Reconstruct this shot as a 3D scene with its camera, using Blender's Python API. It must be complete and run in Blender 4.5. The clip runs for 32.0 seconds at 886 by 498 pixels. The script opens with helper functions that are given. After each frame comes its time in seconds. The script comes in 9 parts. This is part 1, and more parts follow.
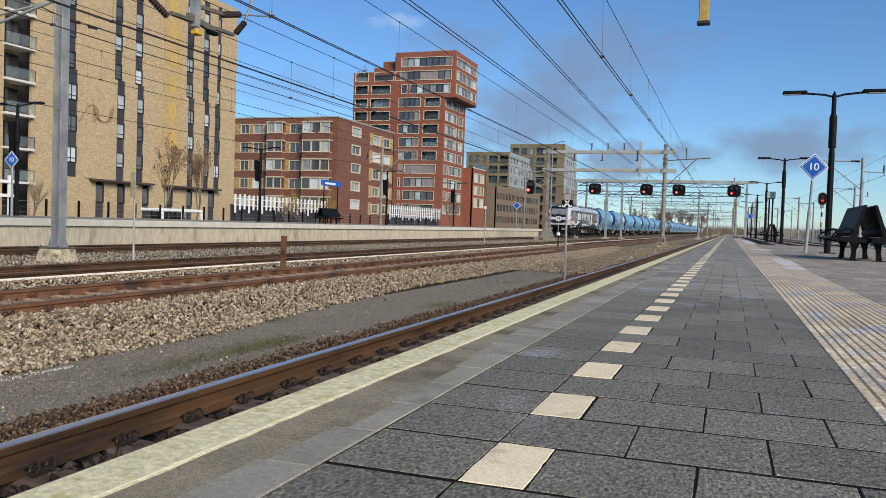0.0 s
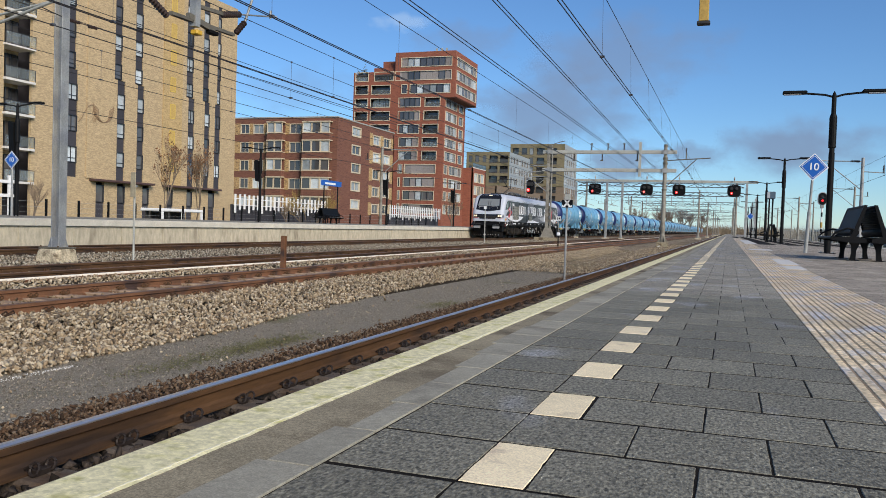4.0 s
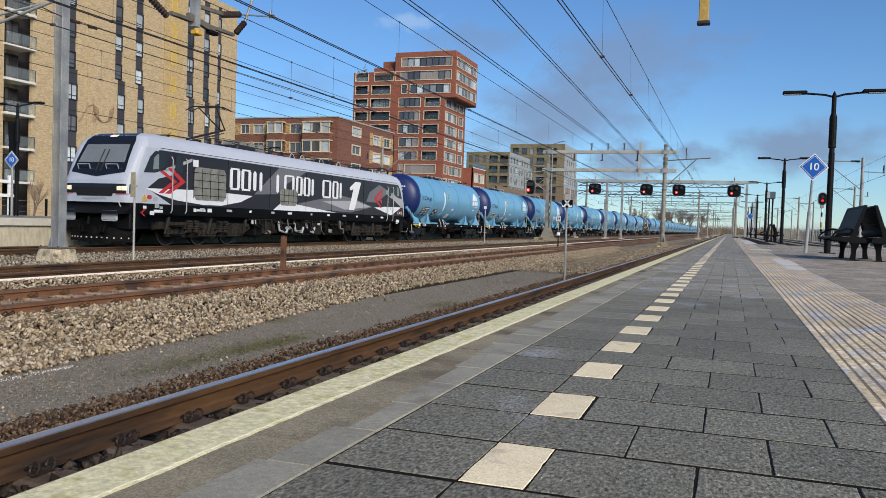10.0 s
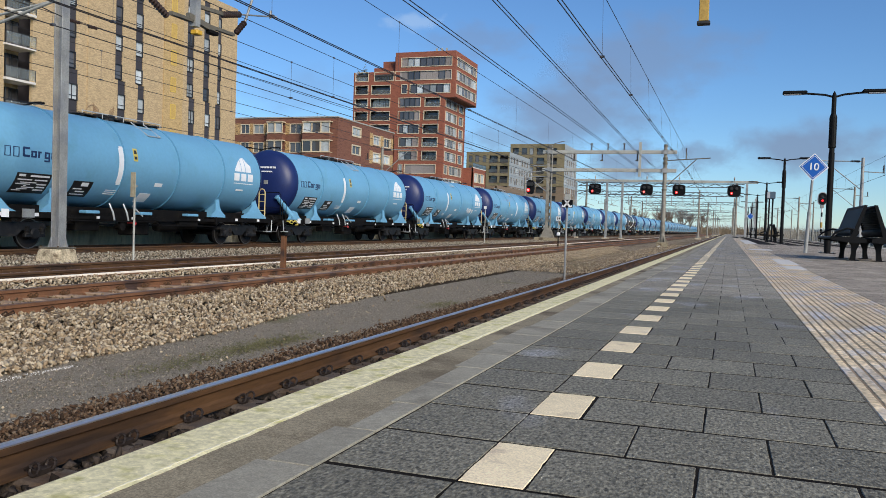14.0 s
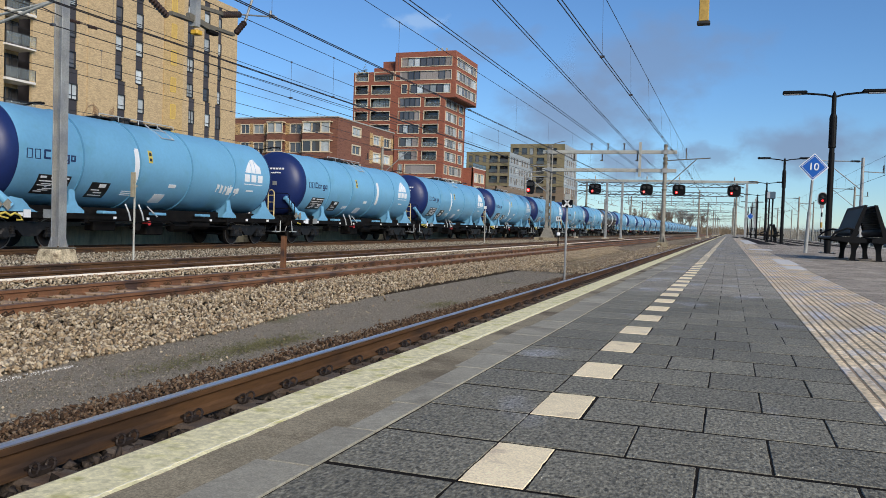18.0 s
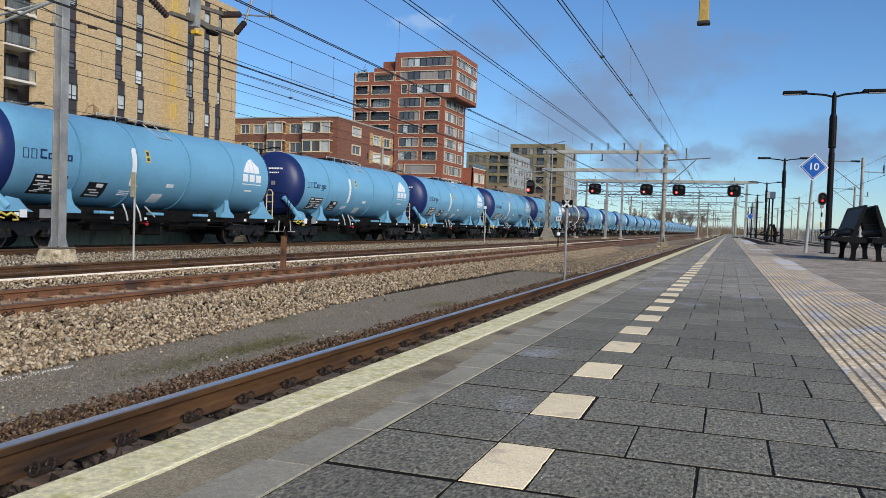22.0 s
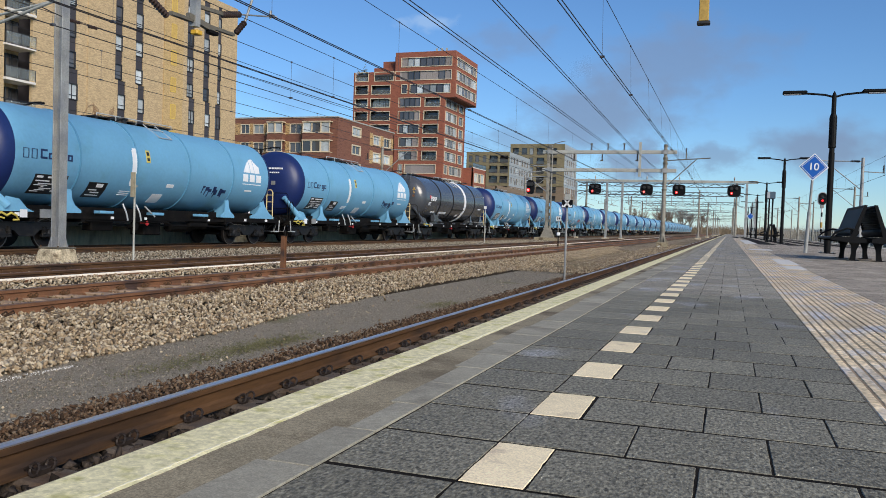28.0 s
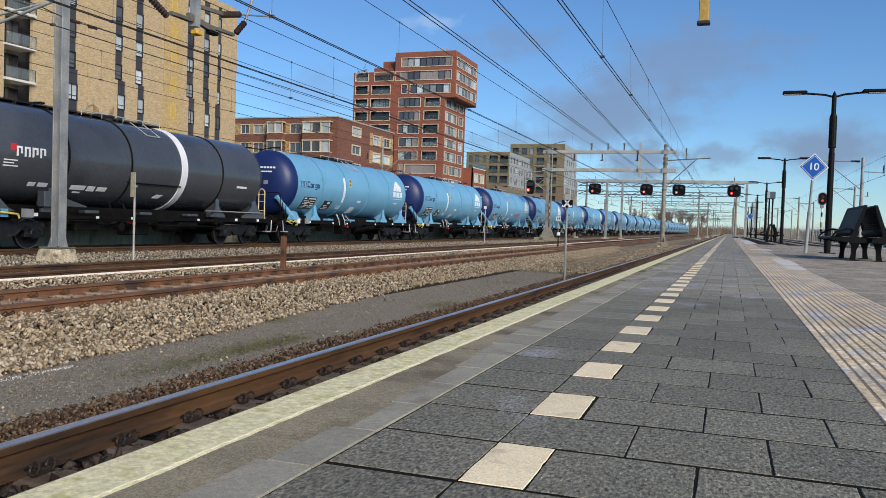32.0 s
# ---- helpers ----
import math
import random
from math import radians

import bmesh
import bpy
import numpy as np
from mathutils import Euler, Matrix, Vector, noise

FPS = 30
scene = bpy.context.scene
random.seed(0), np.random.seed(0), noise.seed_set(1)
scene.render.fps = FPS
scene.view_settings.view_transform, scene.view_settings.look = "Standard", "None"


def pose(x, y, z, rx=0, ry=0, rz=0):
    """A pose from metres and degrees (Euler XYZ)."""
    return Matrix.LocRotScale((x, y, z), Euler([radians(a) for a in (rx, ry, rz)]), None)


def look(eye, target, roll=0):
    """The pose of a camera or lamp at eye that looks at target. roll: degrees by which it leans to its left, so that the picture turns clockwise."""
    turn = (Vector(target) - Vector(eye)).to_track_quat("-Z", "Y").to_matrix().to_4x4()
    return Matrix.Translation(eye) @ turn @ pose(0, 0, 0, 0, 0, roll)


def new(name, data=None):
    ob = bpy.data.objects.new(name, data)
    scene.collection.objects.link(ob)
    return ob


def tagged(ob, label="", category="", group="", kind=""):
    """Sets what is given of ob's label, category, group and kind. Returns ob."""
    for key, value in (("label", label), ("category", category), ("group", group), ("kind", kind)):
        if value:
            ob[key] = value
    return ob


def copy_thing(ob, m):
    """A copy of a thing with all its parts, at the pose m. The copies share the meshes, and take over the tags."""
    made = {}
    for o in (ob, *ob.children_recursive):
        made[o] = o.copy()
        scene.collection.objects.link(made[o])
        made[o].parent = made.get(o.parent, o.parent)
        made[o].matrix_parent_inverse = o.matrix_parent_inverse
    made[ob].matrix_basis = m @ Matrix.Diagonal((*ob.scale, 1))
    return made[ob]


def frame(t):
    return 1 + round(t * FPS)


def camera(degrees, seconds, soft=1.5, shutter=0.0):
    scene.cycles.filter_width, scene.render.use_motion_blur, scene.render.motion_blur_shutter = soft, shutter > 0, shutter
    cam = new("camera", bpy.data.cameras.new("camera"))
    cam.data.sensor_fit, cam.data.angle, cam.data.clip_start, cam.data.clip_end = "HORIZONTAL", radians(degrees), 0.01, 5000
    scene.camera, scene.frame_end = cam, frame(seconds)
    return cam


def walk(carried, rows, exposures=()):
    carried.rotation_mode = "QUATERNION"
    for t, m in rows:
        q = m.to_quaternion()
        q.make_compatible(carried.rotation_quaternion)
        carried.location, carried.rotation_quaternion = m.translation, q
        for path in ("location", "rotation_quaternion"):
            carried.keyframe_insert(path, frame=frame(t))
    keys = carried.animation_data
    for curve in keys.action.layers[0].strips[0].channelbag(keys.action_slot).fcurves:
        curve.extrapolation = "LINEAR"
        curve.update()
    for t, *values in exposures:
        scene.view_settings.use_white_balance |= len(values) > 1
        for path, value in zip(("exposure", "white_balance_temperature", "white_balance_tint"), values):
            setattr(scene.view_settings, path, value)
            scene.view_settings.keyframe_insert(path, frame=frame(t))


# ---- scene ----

# ---- camera: stands still, low on the platform ----
cam = camera(57.47, 32.0, soft=0.45)
CAM = Matrix.Translation((0, 0, 0.4844)) @ pose(0, 0, 0, 90 - 1.79, 0, 19.436) @ pose(0, 0, 0, 0, 0, 1.858)
walk(cam, [(0, CAM), (32.0, CAM)], exposures=[(0, 0.0, 6480, 10), (32.0, 0.0, 6480, 10)])

# ---- light ----
SUN_AZ, SUN_EL = 129.0, 28.0  # compass degrees from +y towards +x
world = bpy.data.worlds.new("world")
scene.world = world
world.use_nodes = True
wn = world.node_tree.nodes
sky = wn.new("ShaderNodeTexSky")
sky.sky_type, sky.sun_disc = "NISHITA", False
sky.sun_elevation, sky.sun_rotation = radians(SUN_EL), radians(SUN_AZ)
sky.air_density, sky.dust_density, sky.ozone_density = 1.0, 0.0, 5.0
bg = wn["Background"]
bg.inputs["Strength"].default_value = 0.109
tint = wn.new("ShaderNodeMix")
tint.data_type, tint.blend_type = "RGBA", "MULTIPLY"
tint.inputs[0].default_value, tint.inputs[7].default_value = 1.0, (0.8, 0.985, 1.15, 1)
world.node_tree.links.new(sky.outputs[0], tint.inputs[6])
world.node_tree.links.new(tint.outputs[2], bg.inputs[0])
sun_data = bpy.data.lights.new("sun", "SUN")
sun_data.energy, sun_data.angle, sun_data.color = 4.4, radians(32), (1.0, 0.9, 0.77)
sun = new("sun", sun_data)
sd = Vector((math.sin(radians(SUN_AZ)) * math.cos(radians(SUN_EL)), math.cos(radians(SUN_AZ)) * math.cos(radians(SUN_EL)), math.sin(radians(SUN_EL))))
sun.matrix_world = look(sd * 100, (0, 0, 0))


# ---- materials ----
def mat(name, col, rough=0.7, metal=0.0, var=0.18, scale=6.0, bump=0.15, bscale=90.0, col2=None, mix=0.0, mscale=1.5,
        rnd=0.0, island=0.0, obj=False, stretch=(1, 1, 1), emit=0.0, spec=0.5, dist=0.01, coat=0.0, speck=0.0, sscale=240.0,
        grain=0.0, gscale=260.0, ramp=None, wet=0.0, wscale=2.0, pits=0.0, pscale=70.0, chips=0.0):
    """Paint, stone, metal: base colour with grain, large stains and patches of col2, fine relief, and a spread from
    piece to piece.
    """
    m = bpy.data.materials.new(name)
    m.use_nodes = True
    nt = m.node_tree
    n, l = nt.nodes, nt.links
    b = n["Principled BSDF"]
    b.inputs["Roughness"].default_value, b.inputs["Metallic"].default_value = rough, metal
    b.inputs["Specular IOR Level"].default_value = spec
    b.inputs["Coat Weight"].default_value = coat
    if obj:
        src = n.new("ShaderNodeTexCoord").outputs["Object"]
    else:
        src = n.new("ShaderNodeNewGeometry").outputs["Position"]
    mp = n.new("ShaderNodeMapping")
    mp.inputs["Scale"].default_value = stretch
    l.new(src, mp.inputs["Vector"])
    vec = mp.outputs[0]

    def noise_at(s, detail=4.0):
        t = n.new("ShaderNodeTexNoise")
        t.inputs["Scale"].default_value, t.inputs["Detail"].default_value = s, detail
        l.new(vec, t.inputs["Vector"])
        return t.outputs["Fac"]

    def remap(f, a, bb, lo=0.25, hi=0.75):
        r = n.new("ShaderNodeMapRange")
        r.inputs["From Min"].default_value, r.inputs["From Max"].default_value = lo, hi
        r.inputs["To Min"].default_value, r.inputs["To Max"].default_value = a, bb
        l.new(f, r.inputs["Value"])
        return r.outputs[0]

    c = n.new("ShaderNodeRGB")
    c.outputs[0].default_value = (*col, 1)
    out = c.outputs[0]
    if col2 is not None:
        x = n.new("ShaderNodeMix")
        x.data_type = "RGBA"
        x.inputs[7].default_value = (*col2, 1)
        l.new(out, x.inputs[6])
        l.new(remap(noise_at(mscale, 6), 0, 1, 0.62 - mix * 0.4, 0.78 - mix * 0.4), x.inputs[0])
        out = x.outputs[2]
    if ramp:
        gi, cr = n.new("ShaderNodeNewGeometry"), n.new("ShaderNodeValToRGB")
        cr.color_ramp.interpolation = "CONSTANT"
        for i, rc in enumerate(ramp):
            e = cr.color_ramp.elements[i] if i < 2 else cr.color_ramp.elements.new(i / len(ramp))
            e.position, e.color = i / len(ramp), (*rc, 1)
        l.new(gi.outputs["Random Per Island"], cr.inputs[0])
        out = cr.outputs[0]
    facs = []
    if grain:
        vo, sc = n.new("ShaderNodeTexVoronoi"), n.new("ShaderNodeSeparateColor")
        vo.inputs["Scale"].default_value = gscale
        l.new(vec, vo.inputs["Vector"])
        l.new(vo.outputs["Color"], sc.inputs[0])
        facs.append(remap(sc.outputs[0], 1 - grain, 1 + grain, 0, 1))
    if var:
        facs += [remap(noise_at(scale), 1 - var, 1 + var), remap(noise_at(scale * 14, 2), 1 - var * 0.8, 1 + var * 0.8)]
    if speck:
        facs.append(remap(noise_at(sscale, 5.0), 1 - speck, 1 + speck, 0.36, 0.64))
    if pits:
        facs.append(remap(noise_at(pscale, 3.0), 1 - pits, 1.0, 0.33, 0.43))
    if chips:
        facs.append(remap(noise_at(pscale * 1.2, 1.0), 1.0, 1 + chips, 0.7, 0.76))
    if rnd:
        oi = n.new("ShaderNodeObjectInfo")
        facs.append(remap(oi.outputs["Random"], 1 - rnd, 1 + rnd, 0, 1))
    if island:
        g = n.new("ShaderNodeNewGeometry")
        facs.append(remap(g.outputs["Random Per Island"], 1 - island, 1 + island, 0, 1))
    for f in facs:
        x = n.new("ShaderNodeVectorMath")
        x.operation = "SCALE"
        l.new(out, x.inputs[0])
        l.new(f, x.inputs["Scale"])
        out = x.outputs[0]
    l.new(out, b.inputs["Base Color"])
    if wet:
        # thin damp film that dries in patches
        damp = noise_at(wscale, 5)
        l.new(remap(damp, rough, 0.42, 0.74 - wet * 0.3, 0.8 - wet * 0.3), b.inputs["Roughness"])
        l.new(remap(damp, spec, 0.5, 0.74 - wet * 0.3, 0.8 - wet * 0.3), b.inputs["Specular IOR Level"])
    if bump:
        bp = n.new("ShaderNodeBump")
        bp.inputs["Strength"].default_value, bp.inputs["Distance"].default_value = bump, dist
        l.new(noise_at(bscale, 3), bp.inputs["Height"])
        l.new(bp.outputs[0], b.inputs["Normal"])
    if emit:
        b.inputs["Emission Color"].default_value = (*col, 1)
        b.inputs["Emission Strength"].default_value = emit
    return m


def glass_mat(name, tint=(0.03, 0.035, 0.04), rough=0.03):
    """A pane with a dim room behind it: dark body, mirror-like skin."""
    m = mat(name, tint, rough=rough, var=0.0, bump=0.04, bscale=0.6, dist=0.05, rnd=0.5, spec=0.9)
    return m


# col2 lays pale blue-grey patches over near and far tiles
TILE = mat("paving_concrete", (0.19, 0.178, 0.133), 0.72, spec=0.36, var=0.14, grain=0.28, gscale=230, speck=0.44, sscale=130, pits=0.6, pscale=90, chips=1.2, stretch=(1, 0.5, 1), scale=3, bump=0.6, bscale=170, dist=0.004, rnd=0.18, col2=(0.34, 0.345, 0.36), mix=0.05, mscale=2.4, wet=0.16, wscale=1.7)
# far rows: a lighter copy of this paving, low-angle sheen put into its colour
TILE_FAR_SHEEN = mat("paving_concrete_far", (0.275, 0.252, 0.2), 0.74, spec=0.36, var=0.16, grain=0.3, gscale=300, speck=0.45, sscale=120, pits=0.35, pscale=90, stretch=(1, 0.5, 1), scale=3, bump=0.5, bscale=200, dist=0.003, island=0.2, col2=(0.34, 0.345, 0.36), mix=0.13, mscale=2.4, wet=0.34, wscale=1.7)
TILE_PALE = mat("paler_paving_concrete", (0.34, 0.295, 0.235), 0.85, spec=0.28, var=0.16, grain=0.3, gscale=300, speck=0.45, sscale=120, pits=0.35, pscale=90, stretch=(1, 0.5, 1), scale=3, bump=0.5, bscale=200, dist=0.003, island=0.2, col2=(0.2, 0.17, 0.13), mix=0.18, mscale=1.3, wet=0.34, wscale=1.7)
JOINT = mat("joint_sand", (0.013, 0.0108, 0.0085), 0.95, spec=0.1, var=0.4, scale=9, bump=0.4)
EDGE_SLAB = mat("kerb_concrete", (0.285, 0.245, 0.165), 0.9, spec=0.2, var=0.18, grain=0.22, gscale=240, speck=0.2, scale=4, bump=0.4, bscale=200, dist=0.003, col2=(0.11, 0.085, 0.055), mix=0.3, mscale=2.5)
GREY_SLAB = mat("grey_concrete_slab", (0.3, 0.282, 0.222), 0.9, spec=0.3, var=0.16, grain=0.12, gscale=300, speck=0.12, scale=4, bump=0.35, bscale=220, dist=0.003, rnd=0.16, col2=(0.16, 0.145, 0.115), mix=0.2, mscale=3)
WHITE_TILE = mat("white_marking_tile", (0.88, 0.745, 0.49), 0.8, spec=0.3, var=0.08, grain=0.1, gscale=260, speck=0.1, scale=9, bump=0.3, bscale=200, dist=0.002, rnd=0.06, col2=(0.5, 0.4, 0.28), mix=0.06, mscale=8, wet=0.38, wscale=1.7)
WHITE_LINE = mat("worn_white_edge_paint", (0.755, 0.69, 0.42), 0.75, spec=0.3, var=0.1, scale=14, grain=0.1, gscale=160, speck=0.16, sscale=45, bump=0.35, bscale=120, dist=0.003, col2=(0.52, 0.48, 0.21), mix=0.3, mscale=14)
# groove floors of the ribbed tiles, a darker tan than the ribs
GROOVE = mat("dirt_in_grooves", (0.3, 0.225, 0.15), 0.9, spec=0.15, var=0.3, scale=6, bump=0.2)
TACTILE = mat("tactile_tile", (0.68, 0.55, 0.36), 0.75, spec=0.3, var=0.25, scale=5, speck=0.25, sscale=40, stretch=(1, 0.6, 1), bump=0.3, bscale=120, dist=0.003, rnd=0.14, col2=(0.5, 0.5, 0.52), mix=0.3, mscale=4.5, wet=0.44, wscale=2.6)
RUST = mat("rusty_rail_steel", (0.19, 0.088, 0.042), 0.75, 0.2, var=0.25, scale=4, bump=0.3, bscale=60, dist=0.003, col2=(0.055, 0.032, 0.024), mix=0.3, mscale=2)
RAILTOP = mat("polished_rail_head", (0.76, 0.71, 0.66), 0.33, 0.9, var=0.2, scale=40, bump=0.06, bscale=90, stretch=(1, 0.01, 1))
RUSTTOP = mat("dull_rail_head", (0.22, 0.13, 0.085), 0.5, 0.6, var=0.25, scale=3, bump=0.1)
SLEEPER = mat("concrete_sleeper", (0.115, 0.095, 0.078), 0.9, spec=0.2, var=0.25, scale=5, bump=0.4, col2=(0.09, 0.06, 0.04), mix=0.4, mscale=3)
STONE = mat("ballast_stone", (0.3, 0.24, 0.155), 0.95, spec=0.1, var=0.22, scale=9, bump=0.6, bscale=60, dist=0.006, ramp=[(0.366, 0.291, 0.190), (0.264, 0.206, 0.134), (0.431, 0.359, 0.248), (0.172, 0.127, 0.082), (0.333, 0.249, 0.155), (0.514, 0.433, 0.313), (0.144, 0.115, 0.083), (0.330, 0.281, 0.210)])
STONE_RUST = mat("rust_stained_ballast", (0.14, 0.095, 0.06), 0.95, spec=0.1, var=0.25, scale=7, bump=0.5, bscale=60, dist=0.006, ramp=[(0.094, 0.056, 0.033), (0.065, 0.041, 0.027), (0.144, 0.096, 0.060), (0.043, 0.029, 0.020), (0.108, 0.072, 0.047), (0.186, 0.137, 0.094)])
STONE_TRACK = mat("brown_track_ballast", (0.22, 0.16, 0.1), 0.95, spec=0.15, var=0.25, scale=7, bump=0.5, bscale=60, dist=0.006, island=0.5)
STONE_GREY = mat("grey_ballast", (0.31, 0.26, 0.18), 0.95, spec=0.1, var=0.2, scale=7, bump=0.4, ramp=[(0.32, 0.28, 0.21), (0.2, 0.17, 0.125), (0.42, 0.38, 0.3), (0.12, 0.1, 0.075), (0.3, 0.24, 0.17)])
# near-black: shade in the gaps between stones is put into the bed colour
BED_SHADED = mat("ballast_bed", (0.05, 0.04, 0.028), 0.95, spec=0.05, var=0.5, scale=22, bump=1.0, bscale=26, dist=0.04)
BED_FAR = mat("tan_ballast_surface", (0.235, 0.19, 0.128), 0.95, spec=0.15, var=0.3, scale=8, speck=0.6, sscale=14, bump=0.8, bscale=18, dist=0.05, col2=(0.13, 0.09, 0.06), mix=0.25, mscale=0.5)
GRIT = mat("grey_grit_path", (0.225, 0.2, 0.155), 0.95, spec=0.1, var=0.2, speck=0.6, sscale=110, scale=20, bump=0.8, bscale=70, dist=0.01, col2=(0.12, 0.12, 0.05), mix=0.1, mscale=0.5)
GROUND = mat("grassy_ground", (0.09, 0.095, 0.05), 0.95, var=0.35, scale=0.3, bump=0.6, bscale=3, dist=0.1)
CONC = mat("precast_concrete", (0.5, 0.44, 0.32), 0.92, spec=0.2, var=0.12, scale=3, speck=0.12, sscale=9, bump=0.3, bscale=40, dist=0.004, stretch=(1, 1, 0.35), col2=(0.33, 0.28, 0.2), mix=0.18, mscale=2.2, rnd=0.07)
COPING = mat("platform_coping", (0.6, 0.56, 0.46), 0.85, var=0.14, scale=2, bump=0.2)
GALV = mat("galvanised_steel", (0.33, 0.335, 0.32), 0.55, 0.35, var=0.2, scale=2.5, bump=0.1, col2=(0.24, 0.25, 0.26), mix=0.3, mscale=1.2)
GALV_PALE = mat("pale_painted_steel", (0.38, 0.38, 0.34), 0.6, 0.1, var=0.16, scale=2, bump=0.1)
MAST_GREY = mat("grey_weathered_column", (0.26, 0.245, 0.205), 0.7, 0.1, var=0.25, scale=2, bump=0.2, col2=(0.15, 0.13, 0.1), mix=0.25, mscale=1.5)
FRAME_G = mat("grey_window_frame", (0.36, 0.35, 0.33), 0.5, var=0.1, bump=0)
MAST_CONC = mat("weathered_steel_mast", (0.14, 0.128, 0.1), 0.7, 0.2, var=0.25, scale=2, bump=0.2)
BLUESTEEL = mat("blue_grey_lattice_steel", (0.08, 0.09, 0.105), 0.6, 0.2, var=0.2, scale=2, bump=0.1)
BLACK = mat("black_powder_coat", (0.006, 0.0062, 0.0066), 0.55, spec=0.14, var=0.2, scale=10, bump=0.08, bscale=200, dist=0.001)
RUBBER = mat("black_rubber", (0.02, 0.02, 0.02), 0.6, var=0.2, bump=0.1)
WIRE = mat("weathered_copper_wire", (0.035, 0.033, 0.035), 0.5, 0.4, var=0.15, bump=0.0)
DROP = mat("dropper_wire", (0.09, 0.095, 0.11), 0.6, 0.2, var=0.1, bump=0.0)
INSUL = mat("brown_glazed_insulator", (0.04, 0.024, 0.02), 0.5, var=0.1, bump=0.0)
YELLOW = mat("yellow_paint", (0.6, 0.36, 0.03), 0.5, var=0.15, bump=0.05)
OCHRE = mat("ochre_painted_post", (0.42, 0.27, 0.06), 0.6, var=0.2, scale=12, bump=0.1)
BLUE = mat("blue_sign_enamel", (0.01, 0.1, 0.42), 0.35, var=0.05, bump=0.0)
WHITE = mat("white_paint", (0.78, 0.78, 0.76), 0.5, var=0.06, bump=0.02)
SILVER = mat("silver_sign_back", (0.5, 0.5, 0.5), 0.45, 0.5, var=0.1, bump=0.02)
RED_LAMP = mat("red_signal_lens", (1.0, 0.012, 0.014), 0.3, var=0, bump=0, emit=2.2)
RED_CORE = mat("red_lamp_core", (1.0, 0.12, 0.1), 0.3, var=0, bump=0, emit=9.0)
HEAD_LAMP = mat("headlamp_lens", (1.0, 0.8, 0.55), 0.2, var=0, bump=0, emit=0.45)
TAN = mat("tan_brick", (0.445, 0.335, 0.193), 0.88, var=0.07, scale=1.0, grain=0.2, gscale=4.6, bump=0.3, bscale=8, dist=0.02, stretch=(1, 1, 3), col2=(0.33, 0.22, 0.115), mix=0.06, mscale=4.5)
TAN2 = mat("ochre_brick", (0.45, 0.32, 0.15), 0.88, var=0.08, scale=1.0, grain=0.18, gscale=4.6, bump=0.3, bscale=8, dist=0.02, stretch=(1, 1, 3), col2=(0.32, 0.22, 0.1), mix=0.08, mscale=2.5)
REDB = mat("red_brown_brick", (0.18, 0.078, 0.05), 0.88, var=0.18, scale=1.2, bump=0.3, bscale=8, dist=0.02, stretch=(1, 1, 4), col2=(0.11, 0.045, 0.035), mix=0.25, mscale=1.4)
ORANGE = mat("orange_red_brick", (0.255, 0.086, 0.05), 0.88, var=0.16, scale=1.2, bump=0.3, bscale=8, dist=0.02, stretch=(1, 1, 4), col2=(0.2, 0.06, 0.04), mix=0.2, mscale=1.4)
SPECK = mat("speckled_yellow_brick", (0.46, 0.31, 0.14), 0.88, var=0.35, scale=3.5, bump=0.3, bscale=8, dist=0.02, stretch=(1, 1, 2.5), col2=(0.14, 0.08, 0.05), mix=0.3, mscale=4)
OLIVE = mat("olive_cladding", (0.2, 0.168, 0.095), 0.8, var=0.14, scale=0.8, bump=0.15, col2=(0.11, 0.1, 0.05), mix=0.2, mscale=0.4)
BEIGE = mat("beige_brown_brick", (0.19, 0.142, 0.097), 0.88, var=0.16, scale=1, bump=0.2, stretch=(1, 1, 4))
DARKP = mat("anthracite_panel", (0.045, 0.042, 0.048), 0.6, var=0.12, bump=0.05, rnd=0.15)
GREYP = mat("grey_brown_panel", (0.25, 0.225, 0.21), 0.6, var=0.12, bump=0.05, rnd=0.2)
FRAME_D = mat("dark_window_frame", (0.025, 0.026, 0.03), 0.5, var=0.05, bump=0)
FRAME_L = mat("cream_window_frame", (0.58, 0.49, 0.35), 0.6, var=0.08, bump=0)
PANE = glass_mat("window_pane", (0.085, 0.083, 0.083))
# pale panes: curtains, and sky reflections put into the pane colour
CURTAIN_SKY = mat("pale_curtain_pane", (0.42, 0.46, 0.47), 0.2, var=0.2, scale=1.2, bump=0.0, rnd=0.45)
PANE_BLUE = glass_mat("balcony_glass", (0.055, 0.06, 0.06), 0.12)
CLIPM = mat("dark_clip_steel", (0.03, 0.022, 0.018), 0.6, 0.3, var=0.2, bump=0)
RUST_DARK = mat("dark_brown_rail_steel", (0.095, 0.05, 0.022), 0.7, 0.1, spec=0.3, var=0.25, scale=4, bump=0.3, bscale=60, dist=0.003, stretch=(1, 0.15, 1), col2=(0.035, 0.022, 0.015), mix=0.3, mscale=5)
SLAB_W = mat("white_balcony_slab", (0.62, 0.6, 0.55), 0.7, var=0.1, bump=0.05)
ROOF = mat("roof_felt", (0.06, 0.06, 0.06), 0.9, var=0.2, bump=0.2)


# ---- building blocks of geometry ----
def mesh_of(name, verts, faces, material, smooth=False):
    me = bpy.data.meshes.new(name)
    me.from_pydata([tuple(v) for v in verts], [], faces)
    me.validate()
    if material is not None:
        me.materials.append(material)
    bm = bmesh.new()
    bm.from_mesh(me)
    bmesh.ops.recalc_face_normals(bm, faces=bm.faces)
    bm.to_mesh(me)
    bm.free()
    if smooth:
        me.polygons.foreach_set("use_smooth", [True] * len(me.polygons))
        me.set_sharp_from_angle(angle=radians(38))
    return me


